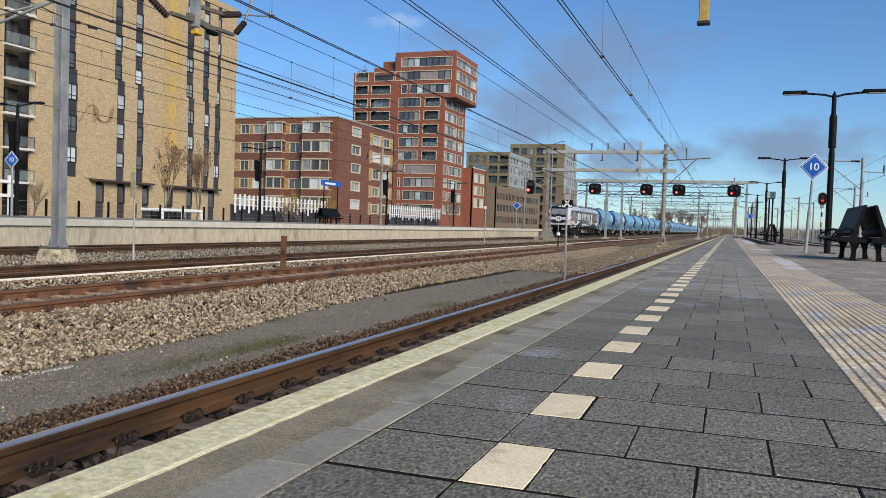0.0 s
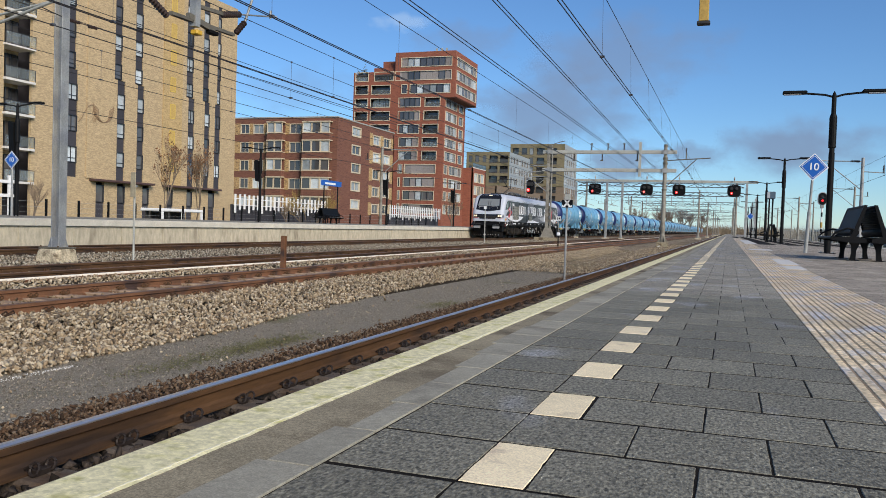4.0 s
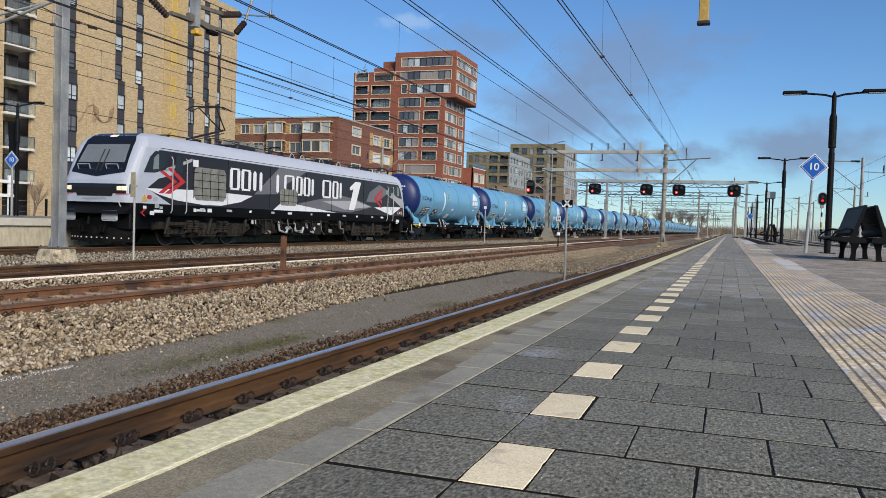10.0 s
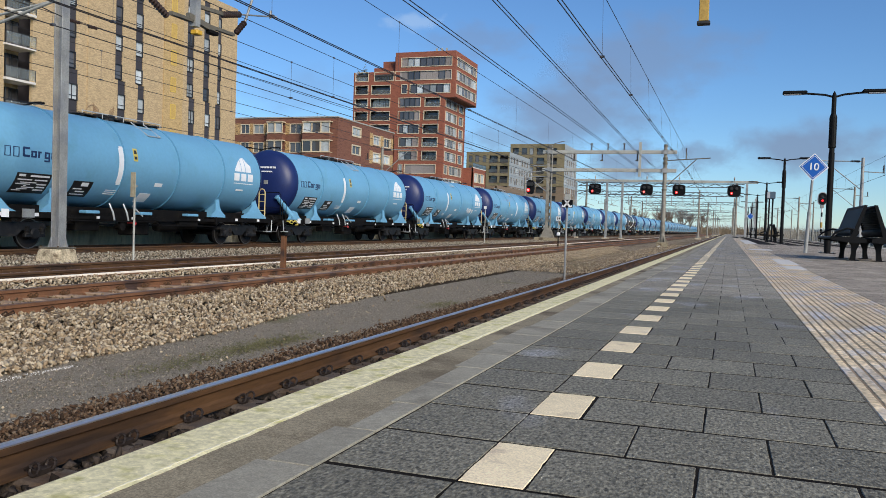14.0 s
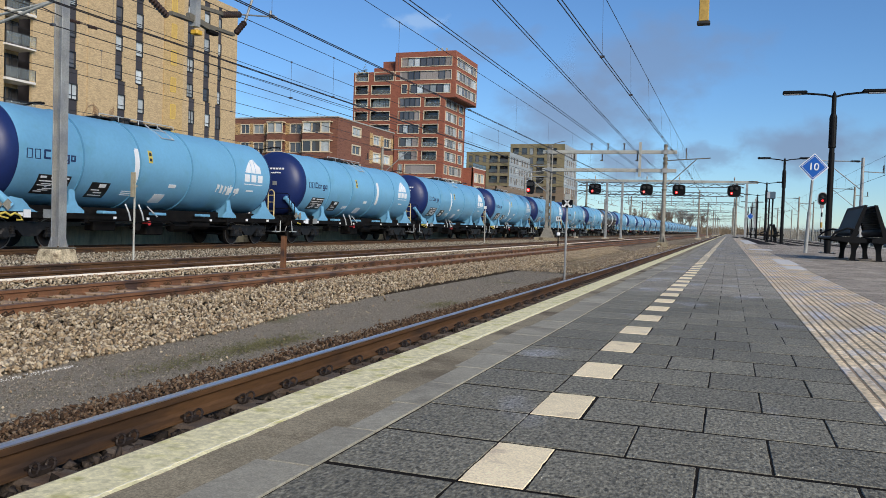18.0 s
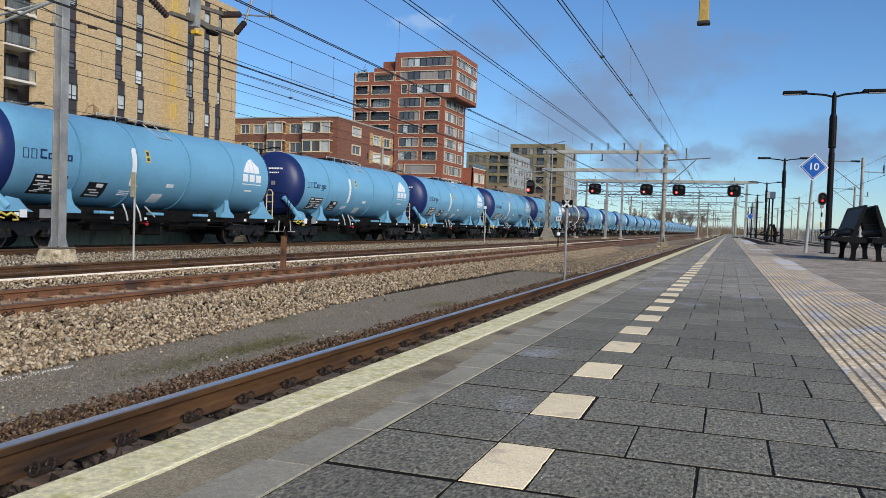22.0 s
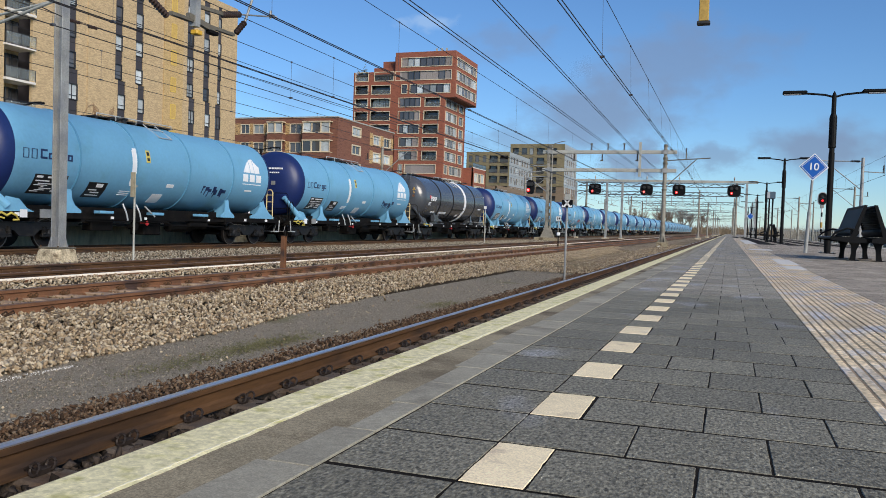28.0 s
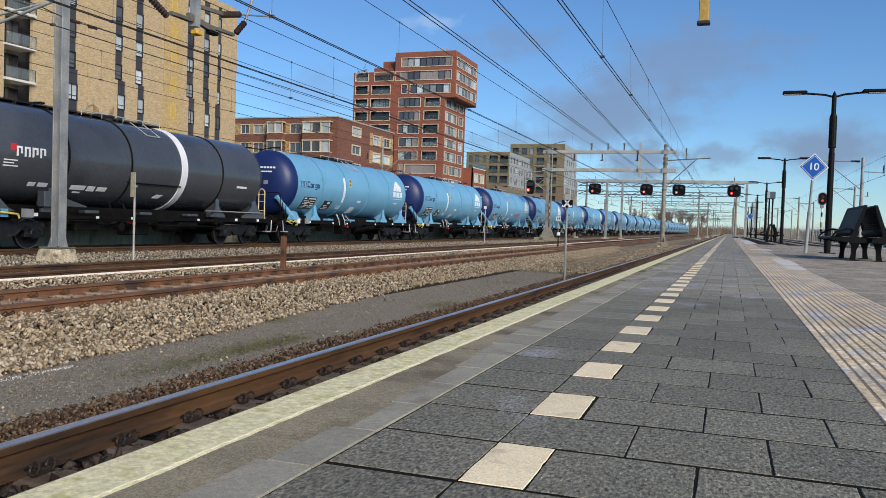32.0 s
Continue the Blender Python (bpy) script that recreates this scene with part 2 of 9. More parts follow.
class Geo:
    """A pile of simple solids that becomes one mesh."""

    def __init__(self):
        self.v, self.f = [], []

    def add(self, verts, faces):
        o = len(self.v)
        self.v += [tuple(v) for v in verts]
        self.f += [tuple(i + o for i in f) for f in faces]
        return self

    def box(self, x0, x1, y0, y1, z0, z1, c=0.0):
        if c <= 0:
            v = [(x, y, z) for z in (z0, z1) for y in (y0, y1) for x in (x0, x1)]
            return self.add(v, [(0, 2, 3, 1), (4, 5, 7, 6), (0, 1, 5, 4), (2, 6, 7, 3), (0, 4, 6, 2), (1, 3, 7, 5)])
        # chamfered top and bottom rims
        v = []
        for z, i in ((z0, c), (z0 + c, 0), (z1 - c, 0), (z1, c)):
            for x, y in ((x0 + i, y0 + c), (x0 + c, y0 + i), (x1 - c, y0 + i), (x1 - i, y0 + c), (x1 - i, y1 - c), (x1 - c, y1 - i), (x0 + c, y1 - i), (x0 + i, y1 - c)):
                v.append((x, y, z))
        f = [tuple(range(7, -1, -1)), tuple(range(24, 32))]
        for k in range(3):
            for i in range(8):
                j = (i + 1) % 8
                f.append((k * 8 + i, k * 8 + j, k * 8 + 8 + j, k * 8 + 8 + i))
        return self.add(v, f)

    def tube(self, a, b, r, r2=None, n=8, caps=True):
        a, b = Vector(a), Vector(b)
        r2 = r if r2 is None else r2
        q = (b - a).to_track_quat("Z", "Y")
        v = []
        for p, rr in ((a, r), (b, r2)):
            for i in range(n):
                t = 2 * math.pi * (i + 0.5) / n
                v.append(p + q @ Vector((rr * math.cos(t), rr * math.sin(t), 0)))
        f = [(i, (i + 1) % n, n + (i + 1) % n, n + i) for i in range(n)]
        if caps:
            f += [tuple(range(n - 1, -1, -1)), tuple(range(n, 2 * n))]
        return self.add(v, f)

    def path(self, pts, r, n=6):
        for a, b in zip(pts[:-1], pts[1:]):
            self.tube(a, b, r, n=n)
        return self

    def pipe(self, pts, r, n=6):
        """One unbroken tube through the points."""
        p = [Vector(q) for q in pts]
        v, f = [], []
        for i, c in enumerate(p):
            q = (p[min(i + 1, len(p) - 1)] - p[max(i - 1, 0)]).to_track_quat("Z", "Y")
            v += [c + q @ Vector((r * math.cos(2 * math.pi * j / n), r * math.sin(2 * math.pi * j / n), 0)) for j in range(n)]
        for i in range(len(p) - 1):
            f += [(i * n + j, i * n + (j + 1) % n, i * n + n + (j + 1) % n, i * n + n + j) for j in range(n)]
        f += [tuple(range(n - 1, -1, -1)), tuple(range(len(v) - n, len(v)))]
        return self.add(v, f)

    def lathe(self, prof, origin, axis, n=16, caps=True):
        """prof: rows of (distance along the axis, radius)."""
        q = Vector(axis).to_track_quat("Z", "Y")
        o = Vector(origin)
        v, f = [], []
        for d, r in prof:
            for i in range(n):
                t = 2 * math.pi * i / n
                v.append(o + q @ Vector((r * math.cos(t), r * math.sin(t), d)))
        for k in range(len(prof) - 1):
            for i in range(n):
                j = (i + 1) % n
                f.append((k * n + i, k * n + j, (k + 1) * n + j, (k + 1) * n + i))
        if caps:
            f += [tuple(range(n - 1, -1, -1)), tuple(range((len(prof) - 1) * n, len(prof) * n))]
        return self.add(v, f)

    def prism(self, poly, d):
        """poly: a flat outline of 3D points; d: the way it is thickened."""
        n = len(poly)
        d = Vector(d)
        v = [Vector(p) for p in poly] + [Vector(p) + d for p in poly]
        f = [tuple(range(n - 1, -1, -1)), tuple(range(n, 2 * n))]
        f += [(i, (i + 1) % n, n + (i + 1) % n, n + i) for i in range(n)]
        return self.add(v, f)

    def mesh(self, name, material, smooth=False):
        return mesh_of(name, self.v, self.f, material, smooth)


def part(name, geo, material, parent, label="", smooth=False, at=None):
    """One mesh object under a thing or a part; geo is a Geo or a ready mesh."""
    if isinstance(geo, list):
        return [part(name, g, material, parent, label, smooth, at) for g in geo][-1]
    me = geo.mesh(name, material, smooth) if isinstance(geo, Geo) else geo
    ob = new(name, me)
    ob.parent = parent
    if at is not None:
        ob.matrix_basis = at
    if label:
        ob["label"] = label
    return ob


def thing(name, label, category, group="", kind="", at=None):
    ob = new(name)
    if at is not None:
        ob.matrix_basis = at
    return tagged(ob, label, category, group, kind)


def solid(name, geo, material, label, category, group="", kind="", at=None, smooth=False):
    ob = new(name, geo.mesh(name, material, smooth))
    if at is not None:
        ob.matrix_basis = at
    return tagged(ob, label, category, group, kind)


ZR = -0.651  # top of rail
X1, X2, X3, X4 = -2.52, -8.87, -12.9, -20.22  # track centres

# ---- ground, track beds, platforms ----
g = Geo()
g.add([(-2500, -600, -1.3), (2500, -600, -1.3), (2500, 4000, -1.3), (-2500, 4000, -1.3)], [(0, 1, 2, 3)])
solid("ground", g, GROUND, "flat grassy ground reaching the horizon", "ground", kind="structure")


def strip(name, prof, y0, y1, material, label, category, step=40.0):
    """A long bed along the tracks with the cross profile prof of (x, z)."""
    g = Geo()
    n = len(prof)
    ys = [y0 + (y1 - y0) * i / max(1, round((y1 - y0) / step)) for i in range(max(1, round((y1 - y0) / step)) + 1)]
    v = [(x, y, z) for y in ys for x, z in prof]
    f = [(k * n + i, k * n + i + 1, k * n + n + i + 1, k * n + n + i) for k in range(len(ys) - 1) for i in range(n - 1)]
    g.add(v, f)
    return solid(name, g, material, label, category, kind="structure")


ZS = ZR - 0.172  # top of the sleepers
ZB = ZS - 0.03   # ballast between them
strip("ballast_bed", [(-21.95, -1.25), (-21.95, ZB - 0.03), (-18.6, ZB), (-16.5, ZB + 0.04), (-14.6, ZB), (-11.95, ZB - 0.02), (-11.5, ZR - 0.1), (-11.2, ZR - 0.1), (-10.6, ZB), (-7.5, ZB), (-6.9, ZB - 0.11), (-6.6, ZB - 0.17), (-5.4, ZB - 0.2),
                      (-4.75, ZB - 0.2), (-4.35, ZB - 0.14), (-3.75, ZB - 0.06), (-1.15, ZB - 0.02), (-1.15, -1.25)], -30, 700, BED_SHADED, "ballast bed under four railway tracks, shade between stones put into its dark colour", "track bed")
strip("grit_path", [(-6.85, ZB - 0.2), (-6.6, ZB - 0.162), (-5.45, ZB - 0.165), (-4.95, ZB - 0.16), (-4.6, ZB - 0.155), (-4.45, ZB - 0.18)], -10, 27, GRIT, "dark grey grit path between ballast shoulders", "path", 10)
strip("earth_path", [(-6.85, ZB - 0.2), (-6.6, ZB - 0.15), (-5.9, ZB - 0.1), (-5.2, ZB - 0.12), (-4.6, ZB - 0.14), (-4.2, ZB - 0.16)], 26.9, 260, mat("bare_brown_earth", (0.21, 0.165, 0.11), 0.95, spec=0.1, var=0.35, scale=3, speck=0.5, sscale=20, bump=0.8, bscale=14, dist=0.04, col2=(0.12, 0.1, 0.055), mix=0.3, mscale=0.6), "bare brown earth between the tracks", "path", 10)
strip("ballast_bed_far", [(-21.9, ZB - 0.01), (-18.6, ZB + 0.02), (-16.5, ZB + 0.06), (-14.6, ZB + 0.02), (-11.95, ZB), (-10.6, ZB + 0.02), (-7.3, ZB + 0.02), (-6.3, ZB - 0.08), (-5.8, ZB - 0.14)], 56, 700, BED_FAR, "tan ballast stretching into the distance", "track bed")
strip("right_track_bed", [(7.2, -1.25), (7.2, ZB), (13.5, ZB), (14.5, -1.25)], -30, 700, BED_SHADED, "ballast bed beside the far platform edge", "track bed")


def rail_geo(x, y0, y1):
    prof = [(-0.07, 0), (0.07, 0), (0.07, 0.012), (0.02, 0.03), (0.01, 0.05), (0.01, 0.11), (0.034, 0.122), (0.034, 0.158), (-0.034, 0.158), (-0.034, 0.122), (-0.01, 0.11), (-0.01, 0.05), (-0.02, 0.03), (-0.07, 0.012)]
    return Geo().prism([(x + a, y0, ZR - 0.172 + b) for a, b in prof], (0, y1 - y0, 0))


def railhead_geo(x, y0, y1):
    return Geo().prism([(x - 0.035, y0, ZR - 0.013), (x + 0.035, y0, ZR - 0.013), (x + 0.0345, y0, ZR - 0.006), (x + 0.029, y0, ZR - 0.0022), (x + 0.016, y0, ZR - 0.0004), (x + 0.005, y0, ZR), (x - 0.005, y0, ZR), (x - 0.016, y0, ZR - 0.0004), (x - 0.029, y0, ZR - 0.0022), (x - 0.0345, y0, ZR - 0.006)], (0, y1 - y0, 0))


def sleeper_mesh():
    g = Geo()
    g.box(-1.28, 1.28, -0.13, 0.13, -0.2, 0.0, 0.02)
    return g.mesh("sleeper", SLEEPER)


def clip_mesh():
    """Two sprung coils either side of a cast shoulder, on both sides of the rail."""
    g = Geo()
    for s in (-1, 1):
        for y in (-0.05, 0.05):
            ring = [(s * 0.108 + 0.03 * math.cos(a), y + 0.012 * math.sin(a), 0.036 + 0.03 * math.sin(a)) for a in [2 * math.pi * i / 10 for i in range(11)]]
            g.path(ring, 0.0085, 5)
        g.path([(s * 0.05, -0.05, 0.03), (s * 0.085, -0.055, 0.05)], 0.0085, 5)
        g.path([(s * 0.05, 0.05, 0.03), (s * 0.085, 0.055, 0.05)], 0.0085, 5)
        g.box(s * 0.1 - 0.022, s * 0.1 + 0.022, -0.045, 0.045, -0.005, 0.032, 0.006)
    return g.mesh("rail_clip", CLIPM)


SLP, SLP2, CLP, CLP2 = sleeper_mesh(), sleeper_mesh(), clip_mesh(), clip_mesh()
SLP2.materials[0] = mat("tan_stained_sleeper", (0.33, 0.235, 0.16), 0.9, spec=0.2, var=0.25, scale=5, bump=0.4, col2=(0.14, 0.09, 0.06), mix=0.3, mscale=3)
CLP2.materials[0] = RUST_DARK


def track(name, xc, y0, y1, head, label, near, far, steel=RUST):
    """near, far: the stretch whose sleepers are pieces of their own; the rest is joined."""
    t = thing(name, label, "track", "railway tracks", "structure")
    for s in (-1, 1):
        r = part("rail", rail_geo(xc + s * 0.7525, y0, y1), steel, t)
        part("rail_head", railhead_geo(xc + s * 0.7525, y0, y1), head, r)
    y, rest = y0 + 0.3, Geo()
    zs = ZS + (0.036 if xc in (X2, X3) else 0.0)
    while y < min(y1, 260):
        if near < y < far:
            part("sleeper", SLP2 if xc in (X2, X3) else SLP, None, t, at=pose(xc, y, zs))
            for s in (-1, 1):
                part("rail_clip", CLP if xc == X1 else CLP2, None, t, at=pose(xc + s * 0.7525, y, zs))
        else:
            rest.box(xc - 1.28, xc + 1.28, y - 0.13, y + 0.13, zs - 0.2, zs)
        y += 0.6
    ob = part("sleepers", rest, SLEEPER, t)
    ob["kind"] = "stuff"
    return t


track("track_1", X1, -20, 330, RAILTOP, "track with polished rail heads beside the near platform", 1, 26, RUST_DARK)
track("track_2", X2, -20, 640, RUSTTOP, "rusty brown railway track on ballast", 4, 45)
track("track_3", X3, -20, 640, RUSTTOP, "brown railway track on ballast", 8, 40, RUST_DARK)
track("track_4", X4, -30, 700, RUSTTOP, "railway track beside the far platform", 14, 45, RUST_DARK)
track("track_5", 8.9, -20, 640, RUSTTOP, "railway track behind the near platform", 30, 40)
spare = thing("spare_rail", "long spare rail with bright top lying on ballast", "rail", kind="structure")
part("rail_body", Geo().box(-11.38, -11.30, -12, 175, ZS - 0.05, ZR - 0.06), RUST, spare)
# shiny top: the sky it mirrors is painted as whitish colour
part("bright_top", Geo().box(-11.375, -11.305, -12, 175, ZR - 0.06, ZR - 0.02, 0.008), mat("bright_white_steel", (0.86, 0.78, 0.65), 0.5, 0.0, var=0.1, bump=0.02), spare, "whitish top, its sky glint put into the colour")


# near platform: painted edge beam, brown kerb, grey slabs, dashes, paving, tactile strip
XO, XE, XK, XG = -1.13, -0.995, -0.885, -0.745  # outer edge, inner edge of the paint, kerb, grey slabs
plat = thing("platform_near", "paved station platform with pale concrete edge", "platform", kind="structure")
part("platform_base", Geo().box(XO + 0.12, 7.0, -12, 330, -1.25, -0.0007), JOINT, plat)
part("retaining_wall", Geo().box(XO + 0.05, XO + 0.115, -12, 330, -1.25, -0.15), CONC, plat)
g = Geo()
y = -11.0
while y < 330:
    L = 2.0 if y < 60 else 6.0
    e = Geo() if y < 60 else g
    e.box(XO, -0.77 if y < 6 else XK - 0.003, y + 0.003, y + L - 0.003, -0.15, 0.0, 0.003)
    if y < 60:
        part("edge_beam", e, EDGE_SLAB, plat, "brownish concrete edge beam")
    y += L
part("edge_beams", g, EDGE_SLAB, plat)["kind"] = "stuff"
g = Geo()
y, w0 = -11.0, 0.0
v, f = [], []
while y < 330:
    w1 = 0.006 * noise.noise((0, y * 6, 0)) + 0.004 * noise.noise((3, y * 25, 0))
    v += [(XO + 0.001, y, -0.012), (XO + 0.012, y, 0.003), (XE + w1, y, 0.003), (XE + w1 + 0.012, y, 0.0008)]
    k = len(v) - 8
    if k >= 0:
        f += [(k + i, k + i + 1, k + i + 5, k + i + 4) for i in range(3)]
    y += 0.03 if y < 14 else 2.0
g.add(v, f)
part("edge_line", g, WHITE_LINE, plat, "worn whitish painted edge line")
rim = Geo()
y = -1.0
v, f = [], []
rr = random.Random(12)
while y < 5:
    c = XE + 0.006 * noise.noise((0, y * 6, 0)) + 0.004 * noise.noise((3, y * 25, 0))
    w1 = c - 0.002 + rr.uniform(-0.0012, 0.001)
    w2 = c + 0.001 + rr.uniform(-0.0006, 0.0018) + 0.005 * max(0.0, 0.1 + noise.noise((7, y * 22, 0)) + noise.noise((9, y * 60, 0)))
    v += [(w1, y, 0.003), (w1 + 0.0008, y, 0.0036), (w2 - 0.0004, y, 0.0034), (w2, y, 0.0)]
    k = len(v) - 8
    if k >= 0:
        f += [(k + i, k + i + 1, k + i + 5, k + i + 4) for i in range(3)]
    y += 0.006
rim.add(v, f)
part("paint_rim", rim, mat("thick_pale_paint", (0.78, 0.73, 0.54), 0.7, var=0.1, bump=0.2, bscale=150, dist=0.002), plat, "thick pale paint rim with a ragged edge")


def tile_mesh(w, d, material, name, h=0.05, c=0.0016, gx=0.0014, gy=0.0068):
    return Geo().box(gx, w - gx, gy, d - gy, -h, 0.0, c).mesh(name, material)


def worn_tile(w, d, material, name, seed, gx=0.0015, gy=0.0072, wear=0.001):
    """A tile with chipped, slightly wavy edges and rounded corners."""
    rs = random.Random(seed)
    rim = []
    for (ax, ay), (bx, by) in (((gx, gy), (w - gx, gy)), ((w - gx, gy), (w - gx, d - gy)), ((w - gx, d - gy), (gx, d - gy)), ((gx, d - gy), (gx, gy))):
        n = max(4, round(math.hypot(bx - ax, by - ay) / 0.03))
        for i in range(n):
            u = i / n
            k = wear * (1.0 if i == 0 else rs.choice((0.0, 0.3, 0.5, 1.0, 1.6)))
            x, y = ax + (bx - ax) * u, ay + (by - ay) * u
            rim.append((x + math.copysign(min(k, w / 4), w / 2 - x) * (1 if i == 0 or ax == bx else 0), y + math.copysign(k, d / 2 - y) * (1 if i == 0 or ay == by else 0)))
    n = len(rim)
    c = 0.0014
    top = [(x + math.copysign(c, w / 2 - x), y + math.copysign(c, d / 2 - y), 0.0) for x, y in rim]
    v = top + [(x, y, -c) for x, y in rim] + [(x, y, -0.04) for x, y in rim]
    f = [tuple(range(n))]
    for k in range(2):
        f += [(k * n + i, k * n + n + i, k * n + n + (i + 1) % n, k * n + (i + 1) % n) for i in range(n)]
    return Geo().add(v, f).mesh(name, material)


# rows of paving, 0.3 m deep, in half bond; the nearest are pieces of their own
Y0 = 1.439
XD0, XD1 = -0.468, -0.335   # dashed line
XT0, XT1 = 0.405, 1.06      # tactile strip
rest, rest_r, slabs, whites = Geo(), Geo(), Geo(), Geo()
WT = [worn_tile(XD1 - XD0, 0.3, WHITE_TILE, "white_tile", 70 + i, 0.002, 0.003, 0.0016) for i in range(4)]
HALF, SLABS = {}, {}
rj = random.Random(31)


def tile(x0, x1, y, d=0.3, own=True):
    jz = 0.0005 * noise.noise((x0 * 3.1, y * 2.3, 5.0)) + 0.0006
    if own:
        key = (round(x1 - x0, 3), rj.randrange(5))
        if key not in HALF:
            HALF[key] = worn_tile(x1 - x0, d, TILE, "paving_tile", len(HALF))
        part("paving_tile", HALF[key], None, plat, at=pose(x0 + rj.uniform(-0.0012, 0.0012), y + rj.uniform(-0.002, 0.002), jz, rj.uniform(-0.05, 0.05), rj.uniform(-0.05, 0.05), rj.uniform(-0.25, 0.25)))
    else:
        (rest if x0 < XT0 else rest_r).box(x0 + 0.003, x1 - 0.003, y + 0.012, y + d - 0.012, -0.05, jz)


k = -44
while Y0 + 0.3 * k < 120:
    y = Y0 + 0.3 * k
    own = 0.6 < y < 6.3
    far = y > 40
    tile(XG, XD0, y, own=own)
    if k % 2 == 0:
        if -2 <= k < 120:
            part("white_tile", WT[k // 2 % 4], None, plat, at=pose(XD0 + rj.uniform(-0.002, 0.002), y + rj.uniform(-0.004, 0.004), 0.0012, 0, 0, rj.uniform(-0.6, 0.6)))
        else:
            whites.box(XD0, XD1, y, y + 0.3, -0.05, 0.0006)
        joints = [XD1, -0.04, 0.255, XT0]
    else:
        joints = [XD0, -0.19, 0.105, XT0]
    for x, x2 in zip(joints[:-1], joints[1:]):
        tile(x, x2, y, own=own)
    x = XT1 if k % 2 else XT1 - 0.15
    while x < 6.6:
        tile(max(x, XT1), min(x + 0.3, 6.62), y, own=False)
        x += 0.3 if not far else 1.2
    k += 1
y = -11.809
while y < 120:
    # the outer ends of the slabs lie under dirt, more so nearby
    xs = float(np.interp(y, [1.3, 1.6, 2.2, 2.7, 3.1], [-0.87, -0.82, -0.835, -0.87, -0.9])) + 0.012 * noise.noise((0.5, y * 1.7, 3.0))
    if -0.2 < y < 16:
        key = round(xs, 2)
        if key not in SLABS:
            SLABS[key] = tile_mesh(XG - key, 0.3, GREY_SLAB, "grey_slab", gx=0.001, gy=0.003)
        part("grey_slab", SLABS[key], None, plat, at=pose(key, y + rj.uniform(-0.002, 0.002), 0.004 + 0.0008 * rj.random(), 0, rj.uniform(-0.3, 0.3), 0))
    else:
        slabs.box(XK + 0.004, XG - 0.004, y + 0.004, y + 0.296, -0.05, 0.001)
    y += 0.3
part("grey_slabs", slabs, GREY_SLAB, plat)["kind"] = "stuff"
part("white_tiles", whites, WHITE_TILE, plat)["kind"] = "stuff"
part("paving_tiles", rest, TILE_FAR_SHEEN, plat)["kind"] = "stuff"
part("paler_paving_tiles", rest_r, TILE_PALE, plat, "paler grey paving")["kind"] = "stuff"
part("far_paving", Geo().box(XK, 6.62, 120, 330, -0.05, 0.0), TILE_FAR_SHEEN, plat)
part("far_edge_beam", Geo().box(6.62, 7.05, -12, 330, -0.2, 0.004, 0.012), COPING, plat, "pale far edge beam")
part("far_edge_wall", Geo().box(6.9, 6.99, -12, 330, -1.25, -0.2), CONC, plat)


def tactile_mesh():
    g = Geo().box(0.002, 0.298, 0.002, 0.298, -0.05, -0.001)
    for i in range(8):
        x = 0.01875 + i * 0.0375
        g.prism([(x - 0.0158, 0.002, -0.002), (x + 0.0158, 0.002, -0.002), (x + 0.0128, 0.002, 0.0013), (x - 0.0128, 0.002, 0.0013)], (0, 0.296, 0))
    me = g.mesh("ribbed_tile", GROOVE)
    me.materials.append(TACTILE)
    for p in me.polygons:
        p.material_index = 0 if p.index < 6 else 1
    return me


RT = tactile_mesh()
NT = 2
WTT = (XT1 - XT0) / NT
ribs, grooves = Geo(), Geo()
k = -44
while Y0 + 0.3 * k < 90:
    y = Y0 + 0.3 * k
    for i in range(NT):
        x = XT0 - 0.004 + i * WTT
        if 0.2 < y < 24:
            ob = part("ribbed_tile", RT, None, plat, at=pose(x, y, 0.002))
            ob.scale = (WTT / 0.3, 1, 1)
        else:
            grooves.box(x + 0.002, x + WTT - 0.002, y, y + 0.3, -0.05, 0.0)
            for j in range(8):
                xx = x + (0.01875 + j * 0.0375) * WTT / 0.3
                ribs.box(xx - 0.0145, xx + 0.0145, y, y + 0.3, 0.0, 0.0015)
    k += 1
part("ribbed_tiles", ribs, TACTILE, plat)["kind"] = "stuff"
part("groove_tiles", grooves, GROOVE, plat)["kind"] = "stuff"
PLAINW = mat("cool_white_tile", (0.6, 0.58, 0.54), 0.7, spec=0.4, var=0.12, scale=4, bump=0.2, bscale=120, dist=0.002)
for x0, x1, y0, y1 in ((0.79, 1.06, 12.4, 13.5), (0.8, 1.1, 14.2, 16.9), (0.61, 1.25, 25.8, 27.6), (0.75, 1.3, 41, 62)):
    part("plain_white_tile", Geo().box(x0, x1, y0, y1, -0.05, 0.0075, 0.002), PLAINW, plat)

# far island platform
XL, ZL = -21.92, 0.22
pl = thing("platform_far", "concrete island platform with pale coping beyond the tracks", "platform", kind="structure")
part("platform_deck", Geo().box(-34.5, XL - 0.25, -30, 98.4, -1.25, ZL - 0.01), GREY_SLAB, pl)
yy = -30.0
g = Geo()
while yy < 98:
    g.box(XL - 0.9, XL, yy + 0.006, yy + 2.994, -0.03, ZL, 0.015)
    yy += 3.0
part("coping", g, COPING, pl, "pale concrete coping")
wall_panel = Geo().box(0, 0.2, 0.012, 2.388, -1.2, -0.04, 0.01).mesh("wall_panel", CONC)
yy = -30.0
while yy < 97:
    part("wall_panel", wall_panel, None, pl, at=pose(XL - 0.3, yy, 0))
    yy += 2.4

